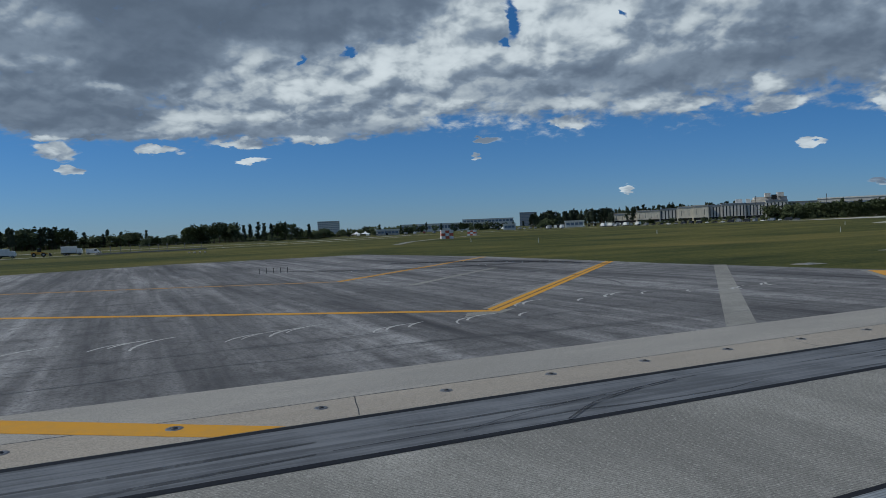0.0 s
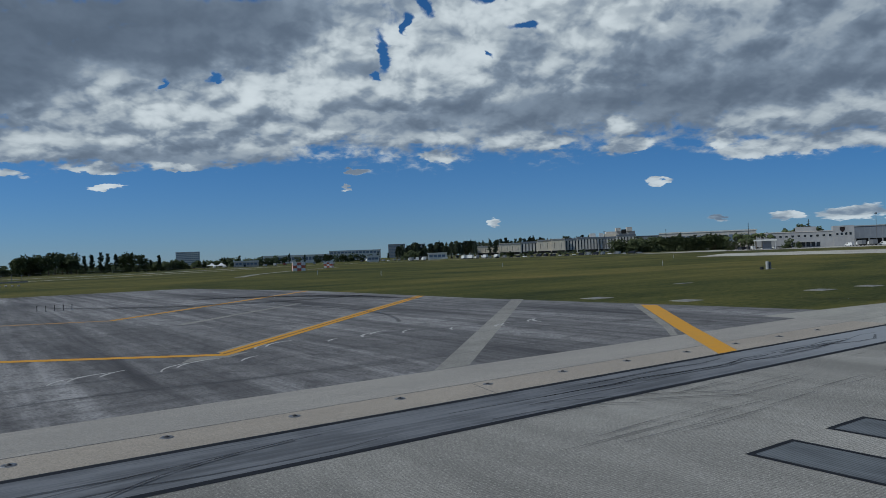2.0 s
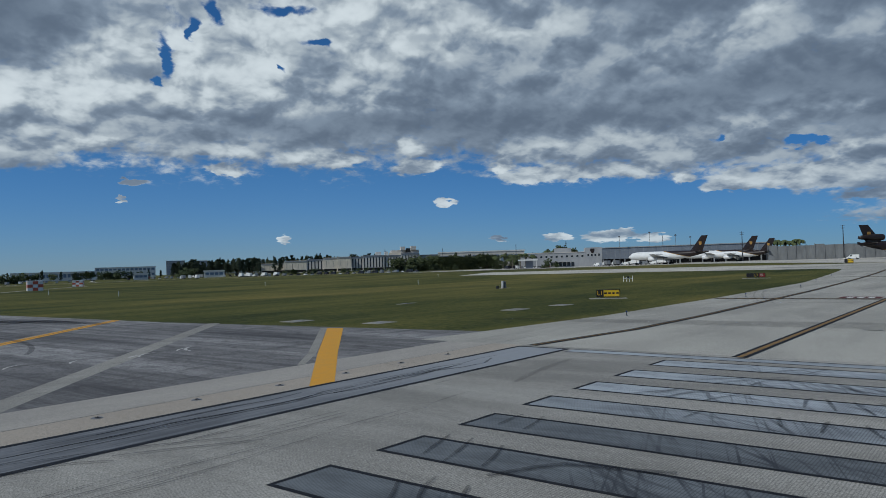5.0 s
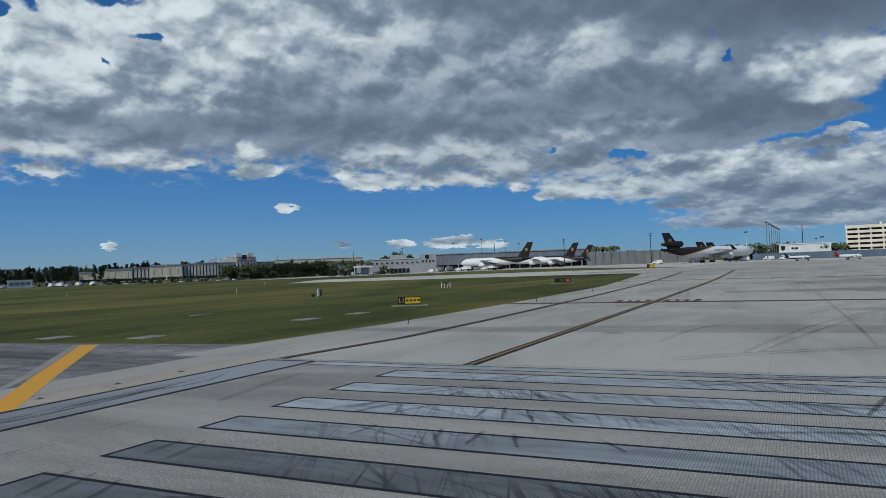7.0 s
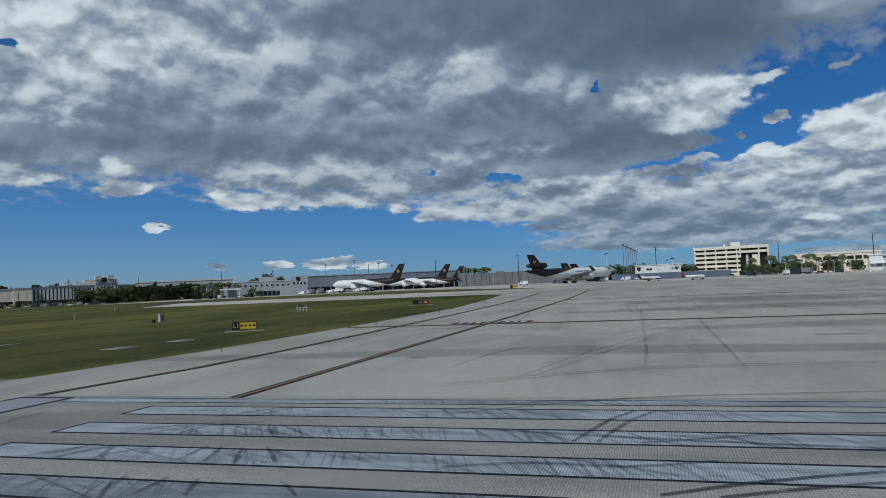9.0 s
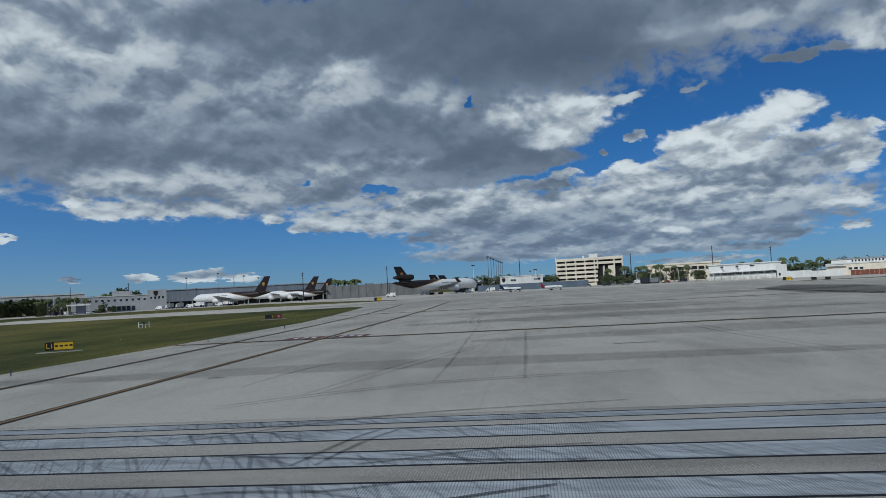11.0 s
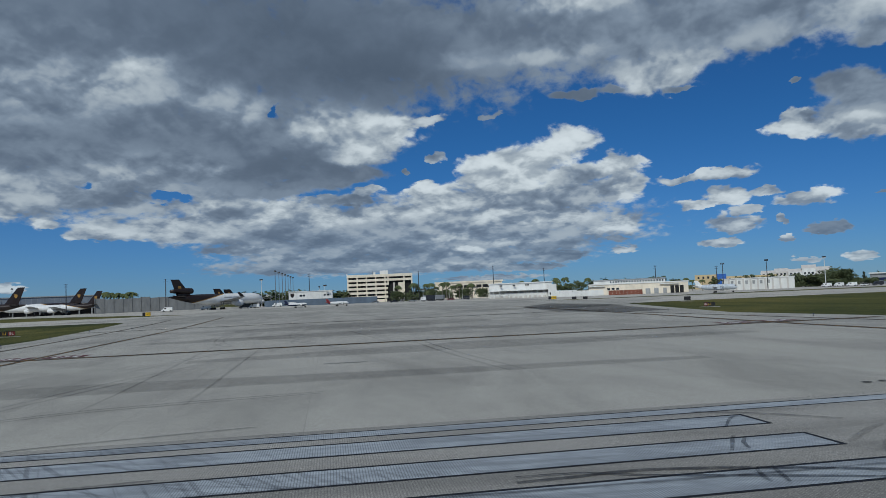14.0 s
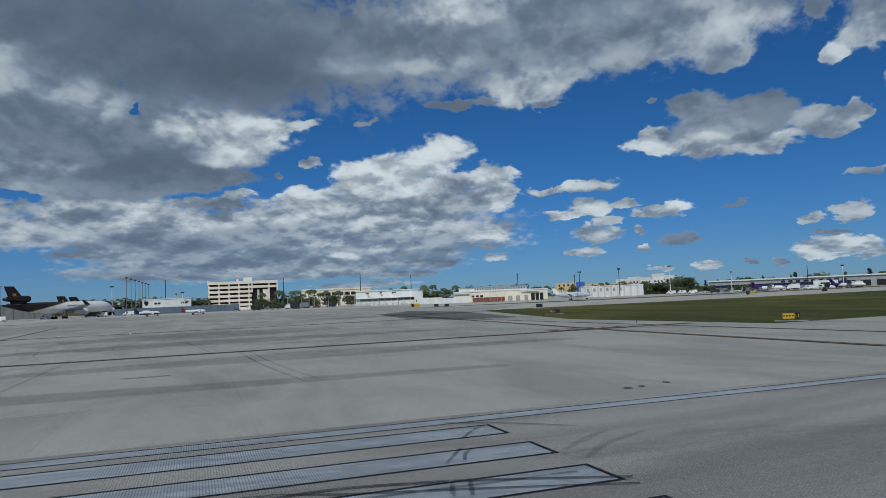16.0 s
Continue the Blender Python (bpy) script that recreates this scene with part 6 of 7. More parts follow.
airliner("small white commuter plane with navy belly", parked(327, 138, -52) @ Matrix.Scale(0.83, 4), tail=M["ac_blue"], stripe=M["ac_blue"], **SMALL)
airliner("small white commuter plane with red tail", parked(334.5, 121, -54) @ Matrix.Scale(0.83, 4), tail=M["ac_red"], stripe=None, **SMALL)
airliner("old silver-white four-engined propeller airliner", parked(390, -46, -108), L=20, R=1.35, zc=2.6, span=25, fin_top=6.0, white=M["pale_blue"], tail=W, swoosh=0.0, engines=((1.5, 3.2, 0.5, 2.6), (1.5, 6.4, 0.48, 2.6)), props=True, sweep=0.06, cut=-0.30, slope=0.3, name="propeller_airliner")
ATR = dict(L=17.5, R=1.05, zc=1.75, span=18.5, fin_top=5.2, white=W, tail=M["ac_purple"], swoosh=0.0, engines=((1.0, 2.8, 0.42, 2.4),), props=True, high_wing=True, sweep=0.03, cut=-0.22, slope=1.4, t_tail=True, name="turboprop_freighter")
airliner("white turboprop freighter with purple tail", parked(447, -159, -110), **ATR)
airliner("white turboprop freighter with dark purple tail", parked(433, -195, -116), **ATR)

# ---- vehicles ----
M["van_white"] = plain("van_white", (0.74, 0.74, 0.72), 0.35, vary=0.05)
M["car_dark"] = plain("car_dark", (0.03, 0.032, 0.04), 0.25)
M["car_silver"] = plain("car_silver", (0.30, 0.31, 0.32), 0.3, 0.5)
M["car_red"] = plain("faded_red", (0.22, 0.06, 0.05), 0.45)
M["machine"] = plain("machine_yellow", (0.50, 0.26, 0.03), 0.5)


def wheels(e, xs, half, r):
    for x in xs:
        for side in (-1, 1):
            w = part("wheel", tube(bmesh.new(), [(x, side * half - 0.11, r), (x, side * half + 0.11, r)], r, 14), M["tyre"], e)
            part("hub", tube(bmesh.new(), [(x, side * (half + 0.005) - 0.112, r), (x, side * (half + 0.005) + 0.112, r)], r * 0.5, 10), M["car_silver"], w)


def profile_body(pts, half, bevel=0.06):
    """A side outline (x, z) given a width."""
    bm = bmesh.new()
    a = [bm.verts.new((x, -half, z)) for x, z in pts]
    b = [bm.verts.new((x, half, z)) for x, z in pts]
    n = len(pts)
    bm.faces.new(a)
    bm.faces.new(b[::-1])
    for i in range(n):
        bm.faces.new((a[i], b[i], b[(i + 1) % n], a[(i + 1) % n]))
    bmesh.ops.recalc_face_normals(bm, faces=bm.faces)
    bmesh.ops.bevel(bm, geom=bm.edges[:], offset=bevel, segments=1, affect="EDGES")
    return bm


def car(label, m, paint_mat, kind="car"):
    e = thing(kind, label, kind.replace("_", " "), m, "parked vehicles")
    if kind == "car":
        part("body", profile_body([(-2.2, 0.35), (2.2, 0.35), (2.25, 0.7), (1.2, 0.92), (-2.1, 0.95), (-2.25, 0.6)], 0.88), paint_mat, e)
        part("cabin", profile_body([(-1.9, 0.93), (1.1, 0.92), (0.35, 1.45), (-1.3, 1.47)], 0.76), M["glass_dark"], e)
        part("roof", block(-1.2, 0.3, -0.70, 0.70, 1.44, 1.50, 0.02), paint_mat, e)
        wheels(e, (-1.35, 1.35), 0.80, 0.33)
    elif kind == "van":
        part("body", profile_body([(-2.6, 0.4), (2.6, 0.4), (2.65, 1.05), (1.9, 1.25), (1.2, 2.15), (-2.55, 2.2)], 0.98), paint_mat, e)
        part("windscreen", profile_body([(1.30, 1.32), (1.88, 1.30), (1.25, 2.02)], 0.90, 0.01), M["glass_dark"], e)
        part("side_window", block(0.25, 1.15, -1.0, 1.0, 1.35, 1.9), M["glass_dark"], e)
        wheels(e, (-1.7, 1.7), 0.9, 0.38)
    else:
        part("cargo_box", block(-3.6, 1.5, -1.2, 1.2, 0.95, 3.4, 0.04), paint_mat, e)
        part("cab", profile_body([(1.6, 0.6), (3.6, 0.6), (3.65, 1.5), (3.2, 2.5), (1.6, 2.6)], 1.1), M["van_white"], e)
        part("windscreen", profile_body([(3.30, 1.65), (3.62, 1.6), (3.24, 2.4)], 0.98, 0.01), M["glass_dark"], e)
        part("chassis", block(-3.6, 3.4, -0.5, 0.5, 0.55, 0.95), M["iron"], e)
        wheels(e, (-2.4, -1.4, 2.6), 1.0, 0.48)
    return e


veh = random.Random(8)
PAINT = (M["van_white"], M["car_dark"], M["car_silver"], M["car_red"])
SAY = {M["van_white"]: "white", M["car_dark"]: "dark", M["car_silver"]: "silver", M["car_red"]: "faded red"}


def fleet(points, kinds, colours=(0, 0, 0, 0, 1, 1, 1, 2, 2, 2, 3)):
    for x, y in points:
        k, p = veh.choice(kinds), PAINT[veh.choice(colours)]
        car(f"{SAY[p]} {k.replace('_', ' ')} parked on the apron road", stand(x, y, veh.uniform(-30, 30) + 100), p, k)


car("white box truck parked beyond the grass", stand(-157, 256, 25), M["van_white"], "box_truck")
car("white box truck beside a yellow loader", stand(-139, 268, 20), M["van_white"], "box_truck")
car("white van near the airfield fence", stand(-133, 272, 28), M["van_white"], "van")
e = thing("wheel_loader", "dusty yellow wheel loader with raised arm", "loader", stand(-148, 262, 30), "parked vehicles")
part("body", profile_body([(-2.6, 0.9), (0.4, 0.9), (0.6, 1.6), (-0.2, 1.9), (-2.6, 1.8)], 0.9), M["machine"], e)
part("cab", block(-0.6, 0.7, -0.75, 0.75, 1.7, 3.1, 0.08), M["glass_dark"], e)
part("arm", profile_body([(0.5, 1.4), (3.4, 0.7), (3.4, 1.0), (0.6, 1.9)], 0.45), M["machine"], e)
part("bucket", profile_body([(3.2, 0.2), (4.4, 0.15), (4.0, 0.5), (3.7, 1.3), (3.2, 1.3)], 1.3), M["iron"], e)
wheels(e, (-1.7, 1.4), 0.95, 0.75)
fleet([polar(4.4 + 0.42 * k, 800 + veh.uniform(-30, 30)) for k in range(24)], ("van", "box_truck", "car"))
fleet([polar(-9 + 0.75 * k, 690 + veh.uniform(-20, 20)) for k in range(16)], ("car", "van"))
fleet([polar(12.5 + 0.55 * k, 660 - 5 * k) for k in range(26)], ("car", "car", "van"), (0, 0, 1, 1, 2))
fleet([polar(33.5 + 0.35 * k, 505) for k in range(10)], ("car", "van"))
fleet([(312 + 4.4 * k, 366 - 3.6 * k) for k in range(8)], ("van", "box_truck"), (0, 0, 2))
fleet([polar(a, 640) for a in (8.4, 8.9, 9.4, 12.6, 13.1, 13.7, 14.3, 15.2)], ("box_truck",), (0, 0, 2))
fleet([(370, 189.5), (372.5, 185), (388, 180), (360, 206), (395, 175), (338, 213)], ("van",))
fleet([(402, 128), (413, 121), (418, 112), (424, 104), (440, 110), (441, 103), (443, 96), (447, 88)], ("van", "car", "box_truck"))
fleet([(472 - 3 * k, -112 - 5.5 * k) for k in range(9)], ("car", "van"))
fleet([(455 - 1.2 * k, -150 - 8 * k) for k in range(8)], ("van", "van", "box_truck"), (0, 0, 1, 2))


# ---- buildings ----
M["cream"] = plain("cream_stucco", (0.76, 0.68, 0.55), 0.85, vary=0.08, scale=0.25)
M["cream_pale"] = plain("pale_cream_concrete", (0.74, 0.67, 0.54), 0.85, vary=0.06, scale=0.25)
M["office_grey"] = plain("office_grey_render", (0.36, 0.365, 0.37), 0.85, vary=0.07, scale=0.25)
M["wall_dull"] = plain("weathered_grey_panel", (0.185, 0.19, 0.19), 0.85, vary=0.12, scale=0.3)
M["stucco"] = plain("pale_grey_stucco", (0.56, 0.53, 0.49), 0.85, vary=0.08, scale=0.25)
M["wall_white"] = plain("white_wall", (0.68, 0.68, 0.65), 0.8, vary=0.07, scale=0.25)
M["metal_blue"] = plain("blue_grey_cladding", (0.175, 0.198, 0.232), 0.5, vary=0.08, scale=0.3)
M["screen_blue"] = plain("dark_blue_grey_screen", (0.105, 0.140, 0.185), 0.6, vary=0.12, scale=0.3)
M["metal_grey"] = plain("grey_cladding", (0.30, 0.31, 0.31), 0.6, vary=0.12, scale=0.3)
M["roofing"] = plain("roof_grey", (0.26, 0.26, 0.26), 0.8, vary=0.1, scale=0.3)
M["window"] = plain("window_glass", (0.022, 0.028, 0.036), 0.15, vary=0.05)
# near-black colour stands in for the shade inside openings
M["void"] = plain("painted_interior_shade", (0.03, 0.03, 0.03), 0.9)
M["brick_red"] = plain("red_brown_wall", (0.21, 0.085, 0.06), 0.8, vary=0.15, scale=0.6)
M["blue_wall"] = plain("bright_blue_wall", (0.03, 0.12, 0.42), 0.6)
M["tan"] = plain("tan_wall", (0.55, 0.43, 0.25), 0.8, vary=0.08, scale=0.3)
M["canvas"] = plain("white_canvas", (0.80, 0.80, 0.78), 0.7)


def shaped(e, name, x0, x1, y0, y1, z0, z1, mat, label="", bevel=0.0):
    return part(name, block(x0, x1, y0, y1, z0, z1, bevel), mat, e, label)


def windows(e, xs, z0, z1, wide, y, mat=None, frame=True):
    """Window units set into the front wall at y; the front looks to -y."""
    for x in xs:
        w = part("window", block(x - wide / 2, x + wide / 2, y - 0.03, y + 0.25, z0, z1), mat or M["window"], e)
        if frame:
            bm = bmesh.new()
            t = 0.12
            box(bm, x - wide / 2 - t, x + wide / 2 + t, y - 0.12, y + 0.02, z1, z1 + t)
            box(bm, x - wide / 2 - t, x + wide / 2 + t, y - 0.16, y + 0.02, z0 - t, z0)
            part("frame", bm, M["wall_white"], w)


def spread(x0, x1, n):
    return [x0 + (x1 - x0) * (k + 0.5) / n for k in range(n)]


def house(name, label, x, y, turn=None):
    return thing(name, label, "building", facing(x, y) if turn is None else stand(x, y, turn), "airport buildings")


# long postal-style building far behind the grass: stepped blocks with tall dark slots
e = house("warehouse", "long stepped building with slots, painted sunlit cream and shaded grey", 430, 1178)
# sunlight painted as cream walls, shade as grey ones; all blocks face alike
for x0, x1, h, y, mat in ((-146, -108, 16, 2, "cream"), (-108, -70, 19.5, 0, "cream"), (-70, -42, 21, 1, "stucco"), (-42, -18, 23, -3, "cream"), (-18, 6, 24, -5, "cream"), (6, 26, 23.5, 0, "stucco"), (26, 62, 25, -2, "stucco"), (62, 92, 24.5, 0, "stucco"), (92, 124, 27, -4, "stucco")):
    shaped(e, "wall", x0, x1, y, 60, 0, h, M[mat])
    shaped(e, "parapet", x0, x1, y - 0.4, 60, h, h + 1.2, M["roofing" if mat == "stucco" else mat])
    slim = mat == "cream"
    n = max(int((x1 - x0) / (9.0 if slim else 5.0)), 1)
    for q in spread(x0, x1, n):
        half = 0.25 if slim else 0.85
        part("window", block(q - half, q + half, y - 0.1, y + 0.3, h * (0.38 if slim else 0.22), h * (0.78 if slim else 0.9)), M["window"], e)
    part("coping", block(x0, x1, y - 0.55, y - 0.35, h - 1.2, h + 0.9), M["metal_grey" if slim else "metal_blue"], e)
    # solid dark block: shade of the ground-floor openings, put in as colour
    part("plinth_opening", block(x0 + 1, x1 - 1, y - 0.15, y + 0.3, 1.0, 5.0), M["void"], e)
shaped(e, "tower", 76, 124, 6, 40, 25, 34, M["stucco"])
shaped(e, "stair_tower", 92, 100, 2, 20, 34, 40, M["stucco"])
shaped(e, "stair_tower", 110, 119, 2, 20, 34, 40.5, M["stucco"])
shaped(e, "louvre", 101, 109, 1.6, 3, 30, 37, M["void"])
shaped(e, "roof_plant", 48, 58, 4, 14, 26, 32, M["wall_white"])
shaped(e, "roof_plant", 64, 70, 4, 14, 25.5, 32, M["wall_white"])
shaped(e, "roof_plant", 72, 92, 2, 18, 25.5, 30, M["cream"])
shaped(e, "wing", 124, 226, 20, 70, 0, 24, M["metal_grey"])
shaped(e, "roof", 123, 227, 19.5, 70.5, 24, 25.2, M["roofing"])

# five-deck concrete car park with a tall opening
e = house("parking_garage", "five-storey cream concrete parking garage", 505, 163)
wide, H = 45.6, 19.4
L0, Rr = -wide / 2, wide / 2
# black block paints the darkness between the decks
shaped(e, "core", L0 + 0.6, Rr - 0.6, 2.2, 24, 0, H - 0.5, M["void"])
deck = 2.95
for k in range(6):
    z = H - 1.9 - k * deck
    x_end = Rr if k < 2 else L0 + wide * 0.62
    shaped(e, "deck_band", L0, x_end, 0, 24, z, z + (1.9 if k == 0 else 1.62), M["cream_pale"])
for k in range(7):
    x = L0 + wide * 0.62 * k / 4.35
    if k < 5:
        shaped(e, "column", x, x + 0.85, 0.15, 1.4, 0, H - 1.0, M["cream_pale"])
for x in (L0 + wide * 0.615, L0 + wide * 0.86, Rr - 0.9):
    shaped(e, "column", x, x + 0.95, 0.15, 1.6, H - 2 * deck - 1.9, H - 1, M["cream_pale"])
shaped(e, "stair_tower", L0 + wide * 0.78, L0 + wide * 0.88, 0.4, 8, 0, H - 2 * deck - 0.3, M["cream_pale"])
shaped(e, "stair_tower", L0 + wide * 0.70, L0 + wide * 0.73, 1.0, 8, 0, H - 2 * deck - 0.3, M["stucco"])
shaped(e, "ramp_wall", L0 - 0.5, L0 + wide * 0.6, -1.4, 0, 0, 1.9, M["cream_pale"])
shaped(e, "penthouse", L0 + wide * 0.50, L0 + wide * 0.63, 4, 12, H, H + 2.6, M["wall_white"])
shaped(e, "stair_head", L0 + wide * 0.40, L0 + wide * 0.43, 4, 8, H, H + 1.5, M["wall_white"])
part("antenna_mast", tube(bmesh.new(), [(L0 + wide * 0.39, 5, H), (L0 + wide * 0.39, 5, H + 2.6)], 0.09, 6), M["steel"], e)
shaped(e, "corner_panel", L0 - 0.3, L0 + 0.3, -0.2, 1.0, H - 2.2, H + 1.0, M["wall_white"])

# pale arcade building behind palms
e = house("office_building", "low cream building with shaded arcade", 576, 116)
shaped(e, "wall", -26, 26, 0, 18, 0, 12.2, M["cream"])
shaped(e, "roof", -26.5, 26.5, -0.6, 18.5, 12.2, 13.4, M["cream"])
for x in spread(-14, 25, 8):
    # the arcade's shade, painted as near-black blocks
    part("window", block(x - 2.0, x + 2.0, -0.1, 0.4, 8.0, 10.4), M["void"], e)
shaped(e, "end_tower", -26.3, -17, -1.2, 6, 0, 11.5, M["cream"])

# white service hangar with a canopy
e = house("service_building", "white two-level service building with canopy", 450, 55)
shaped(e, "upper_wall", -19, 18, 4, 20, 0, 8.6, M["wall_white"])
shaped(e, "roof", -19.5, 18.5, 3.4, 20.4, 8.6, 9.1, M["wall_white"])
shaped(e, "canopy", -18.5, 15.5, -3.5, 4, 4.3, 4.9, M["canvas"])
shaped(e, "end_wall", 15.5, 20.5, -4, 14, 0, 7.2, M["wall_white"])
for x in spread(-18, 15, 9):
    shaped(e, "column", x - 0.15, x + 0.15, -3.3, -3.0, 0, 4.1, M["wall_white"])
shaped(e, "front_wall", -18.3, 15.2, -1.6, -1.3, 0, 3.0, M["wall_white"])
for x in spread(-18, 15, 12):
    part("crate", block(x - 0.9, x + 0.7, -2.9, -1.8, 0, 1.3 + 0.3 * math.sin(5 * x), 0.03), M["stucco"], e)
for x in spread(-17, 14, 6):
    part("roller_door", block(x - 1.9, x + 1.9, 3.9, 4.1, 0, 3.6), M["stucco"], e)
windows(e, spread(15.8, 20.2, 2), 1.2, 2.6, 1.0, -4.0)

# long cream terminal with a set-back upper floor
e = house("terminal_building", "long low cream terminal with set-back upper floor", 450, -11)
shaped(e, "wall", -27, 27, 0, 16, 0, 5.9, M["cream"])
shaped(e, "parapet", -27.3, 27.3, -0.3, 16.3, 5.9, 6.5, M["wall_white"])
shaped(e, "upper_floor", -25, 15, 9, 24, 6.0, 8.4, M["wall_white"])
shaped(e, "upper_roof", -25.5, 15.5, 8.5, 24.5, 8.4, 8.8, M["metal_grey"])
windows(e, spread(-16, 14.5, 20), 6.9, 7.9, 0.75, 9.0, frame=False)
windows(e, (-16, -13.5, -11), 2.9, 4.0, 1.6, 0.0)
for x, w in ((5.5, 2.6), (10, 2.4), (14.6, 2.0)):
    part("door", block(x - w / 2, x + w / 2, -0.1, 0.3, 0, 3.0), M["metal_grey"], e)
# dark block on the wall paints the shade of an open bay
part("hangar_opening", block(17.5, 24.5, -0.12, 0.4, 0, 4.1), M["void"], e)
for x in (19.8, 22.2):
    shaped(e, "column", x - 0.2, x + 0.2, -0.25, 0.1, 0, 4.1, M["cream"])
for x0, x1 in ((-27, -18), (12, 22)):
    shaped(e, "entrance_fin", x0, x1, -1.2, -0.5, 5.0, 5.5, M["wall_white"])
e = thing("boundary_wall", "low red-brown screen wall before the terminal", "wall", facing(435.5, -4.5), "screen walls")
for k in range(9):
    part("wall_panel", block(-9 + 2 * k, -7.06 + 2 * k, 0, 0.25, 0, 2.6), M["brick_red"], e)
e = thing("boundary_wall", "long white screen wall beside the apron", "wall", facing(436, 21), "screen walls")
for k in range(12):
    part("wall_panel", block(-15 + 2.4 * k, -12.66 + 2.4 * k, 0, 0.3, 0, 3.6 if k < 6 else 3.1), M["wall_white"], e)

# ribbed pale storage hall
e = house("storage_hall", "ribbed pale grey storage hall", 479, -78)
shaped(e, "wall", -19, 19, 0, 22, 0, 6.4, M["wall_white"])
shaped(e, "roof", -19.3, 19.3, -0.3, 22.3, 6.4, 6.9, M["wall_white"])
for k, x in enumerate(spread(-17.5, 17.5, 9)):
    shaped(e, "rib", x - 0.45, x + 0.45, -0.5, 0, 0, 6.4, M["stucco"])
    if k < 6:
        part("vent", block(x + 1.0, x + 2.4, -0.12, 0.2, 3.4, 5.4), M["metal_grey"], e)

# freight hall with a blue band
e = house("freight_hall", "long pale freight hall with dark blue band", 524, -204)
shaped(e, "wall", -54, 80, 0, 30, 0, 6.6, M["metal_grey"])
shaped(e, "blue_band", -53, 34, -0.15, 0.1, 2.2, 4.0, M["ac_blue"], "dark blue band")
shaped(e, "roof", -54.5, 80.5, -1.0, 30.5, 6.6, 7.4, M["wall_white"])
for x in spread(-50, 78, 15):
    part("dock_door", block(x - 2.6, x + 2.6, -0.25, 0.2, 0, 2.1 if x < 34 else 3.8), M["void"] if x > 34 else M["metal_blue"], e)
for x in spread(-10, 30, 9):
    part("window", block(x - 1.2, x + 1.2, -0.25, 0.2, 4.3, 5.5), M["window"], e)
shaped(e, "bay", 10, 24, -5, 0, 0, 4.6, M["wall_white"])

# apartment blocks with gables, behind
e = house("apartment_building", "pale apartment block with gabled roof bays", 721, -145)
for k in range(5):
    x0 = -28 + 11 * k
    mat = (M["wall_white"], M["stucco"], M["wall_white"], M["wall_white"], M["stucco"])[k]
    h = (11, 12.5, 11.5, 14.5, 12.5)[k]
    shaped(e, "wall", x0, x0 + 10.8, (k % 2) * 1.5, 16, 0, h, mat)
    bm = profile_body([(-8, h), (8, h), (0, h + 3.0)], 5.8, 0.02)
    part("roof", bm, M["stucco"], e, m=pose(x0 + 5.4, 8 + (k % 2) * 1.5, 0, 0, 0, 90))
    for z in (3, 6.2, 9.4):
        windows(e, spread(x0 + 0.8, x0 + 10, 3), z, z + 1.6, 1.4, (k % 2) * 1.5, frame=False)
e = house("apartment_building", "tan block with a bright blue end wall", 651, -67)
shaped(e, "wall", -11, 6, 0, 14, 0, 11.6, M["tan"])
shaped(e, "end_wall", 6, 13, -0.5, 14, 0, 11.8, M["blue_wall"], "bright blue end wall")
windows(e, spread(-10, 5, 4), 8.4, 10.2, 1.5, 0.0, frame=False)
shaped(e, "low_wing", 13, 50, 2, 14, 0, 9.6, M["tan"])
windows(e, spread(14, 49, 9), 6.5, 8.2, 1.5, 2.0, frame=False)

# cargo operator's low hall, its blue-grey screen and jet blast fence
e = house("cargo_hall", "low cream cargo hall with shield emblem", 432, 176, None)
shaped(e, "wall", -17.5, 8.5, 0, 20, 0, 8.2, M["wall_white"])
shaped(e, "roof", -18, 9, -0.3, 20.3, 8.2, 8.6, M["wall_white"])
bm = bmesh.new()
pts = [(-0.9, 1.0), (0.9, 1.0), (0.95, -0.1), (0.55, -0.8), (0, -1.2), (-0.55, -0.8), (-0.95, -0.1)]
front = [bm.verts.new((-15.4 + a * 1.2, -0.12, 6.2 + b * 1.2)) for a, b in pts]
rear = [bm.verts.new((-15.4 + a * 1.2, 0.1, 6.2 + b * 1.2)) for a, b in pts]
bm.faces.new(front[::-1])
for i in range(7):
    bm.faces.new((front[i], front[(i + 1) % 7], rear[(i + 1) % 7], rear[i]))
part("emblem", bm, M["ac_brown"], e, "plain dark shield emblem")
windows(e, (-10.4, -8.6, 4, 6), 5.4, 6.5, 1.5, 0.0)
e = thing("blast_fence", "blue-grey panelled screen behind small aircraft", "fence", facing(418, 168), "screen fences")
for k in range(26):
    part("fence_panel", block(-32 + 2.5 * k, -29.54 + 2.5 * k, 0, 0.12, 0, 3.7), M["screen_blue"], e)
    part("fence_post", block(-32.06 + 2.5 * k, -31.9 + 2.5 * k, -0.12, 0.2, 0, 3.85), M["screen_blue"], e)
e = thing("sound_wall", "tall weathered grey panelled sound wall", "wall", facing(404, 271), "screen walls")
for k in range(13):
    h = 8.3 if k % 5 else 8.9
    part("wall_panel", block(-32 + 5 * k, -27.1 + 5 * k, 0, 0.35, 0, h), M["wall_dull"], e)
    part("wall_post", block(-32.25 + 5 * k, -31.8 + 5 * k, -0.3, 0.45, 0, h + 0.25), M["wall_dull"], e)
e = thing("sound_wall", "grey panelled wall behind the parked tails", "wall", facing(430, 340), "screen walls")
for k in range(9):
    part("wall_panel", block(-23 + 5 * k, -18.1 + 5 * k, 0, 0.35, 0, 7.4), M["wall_dull"], e)

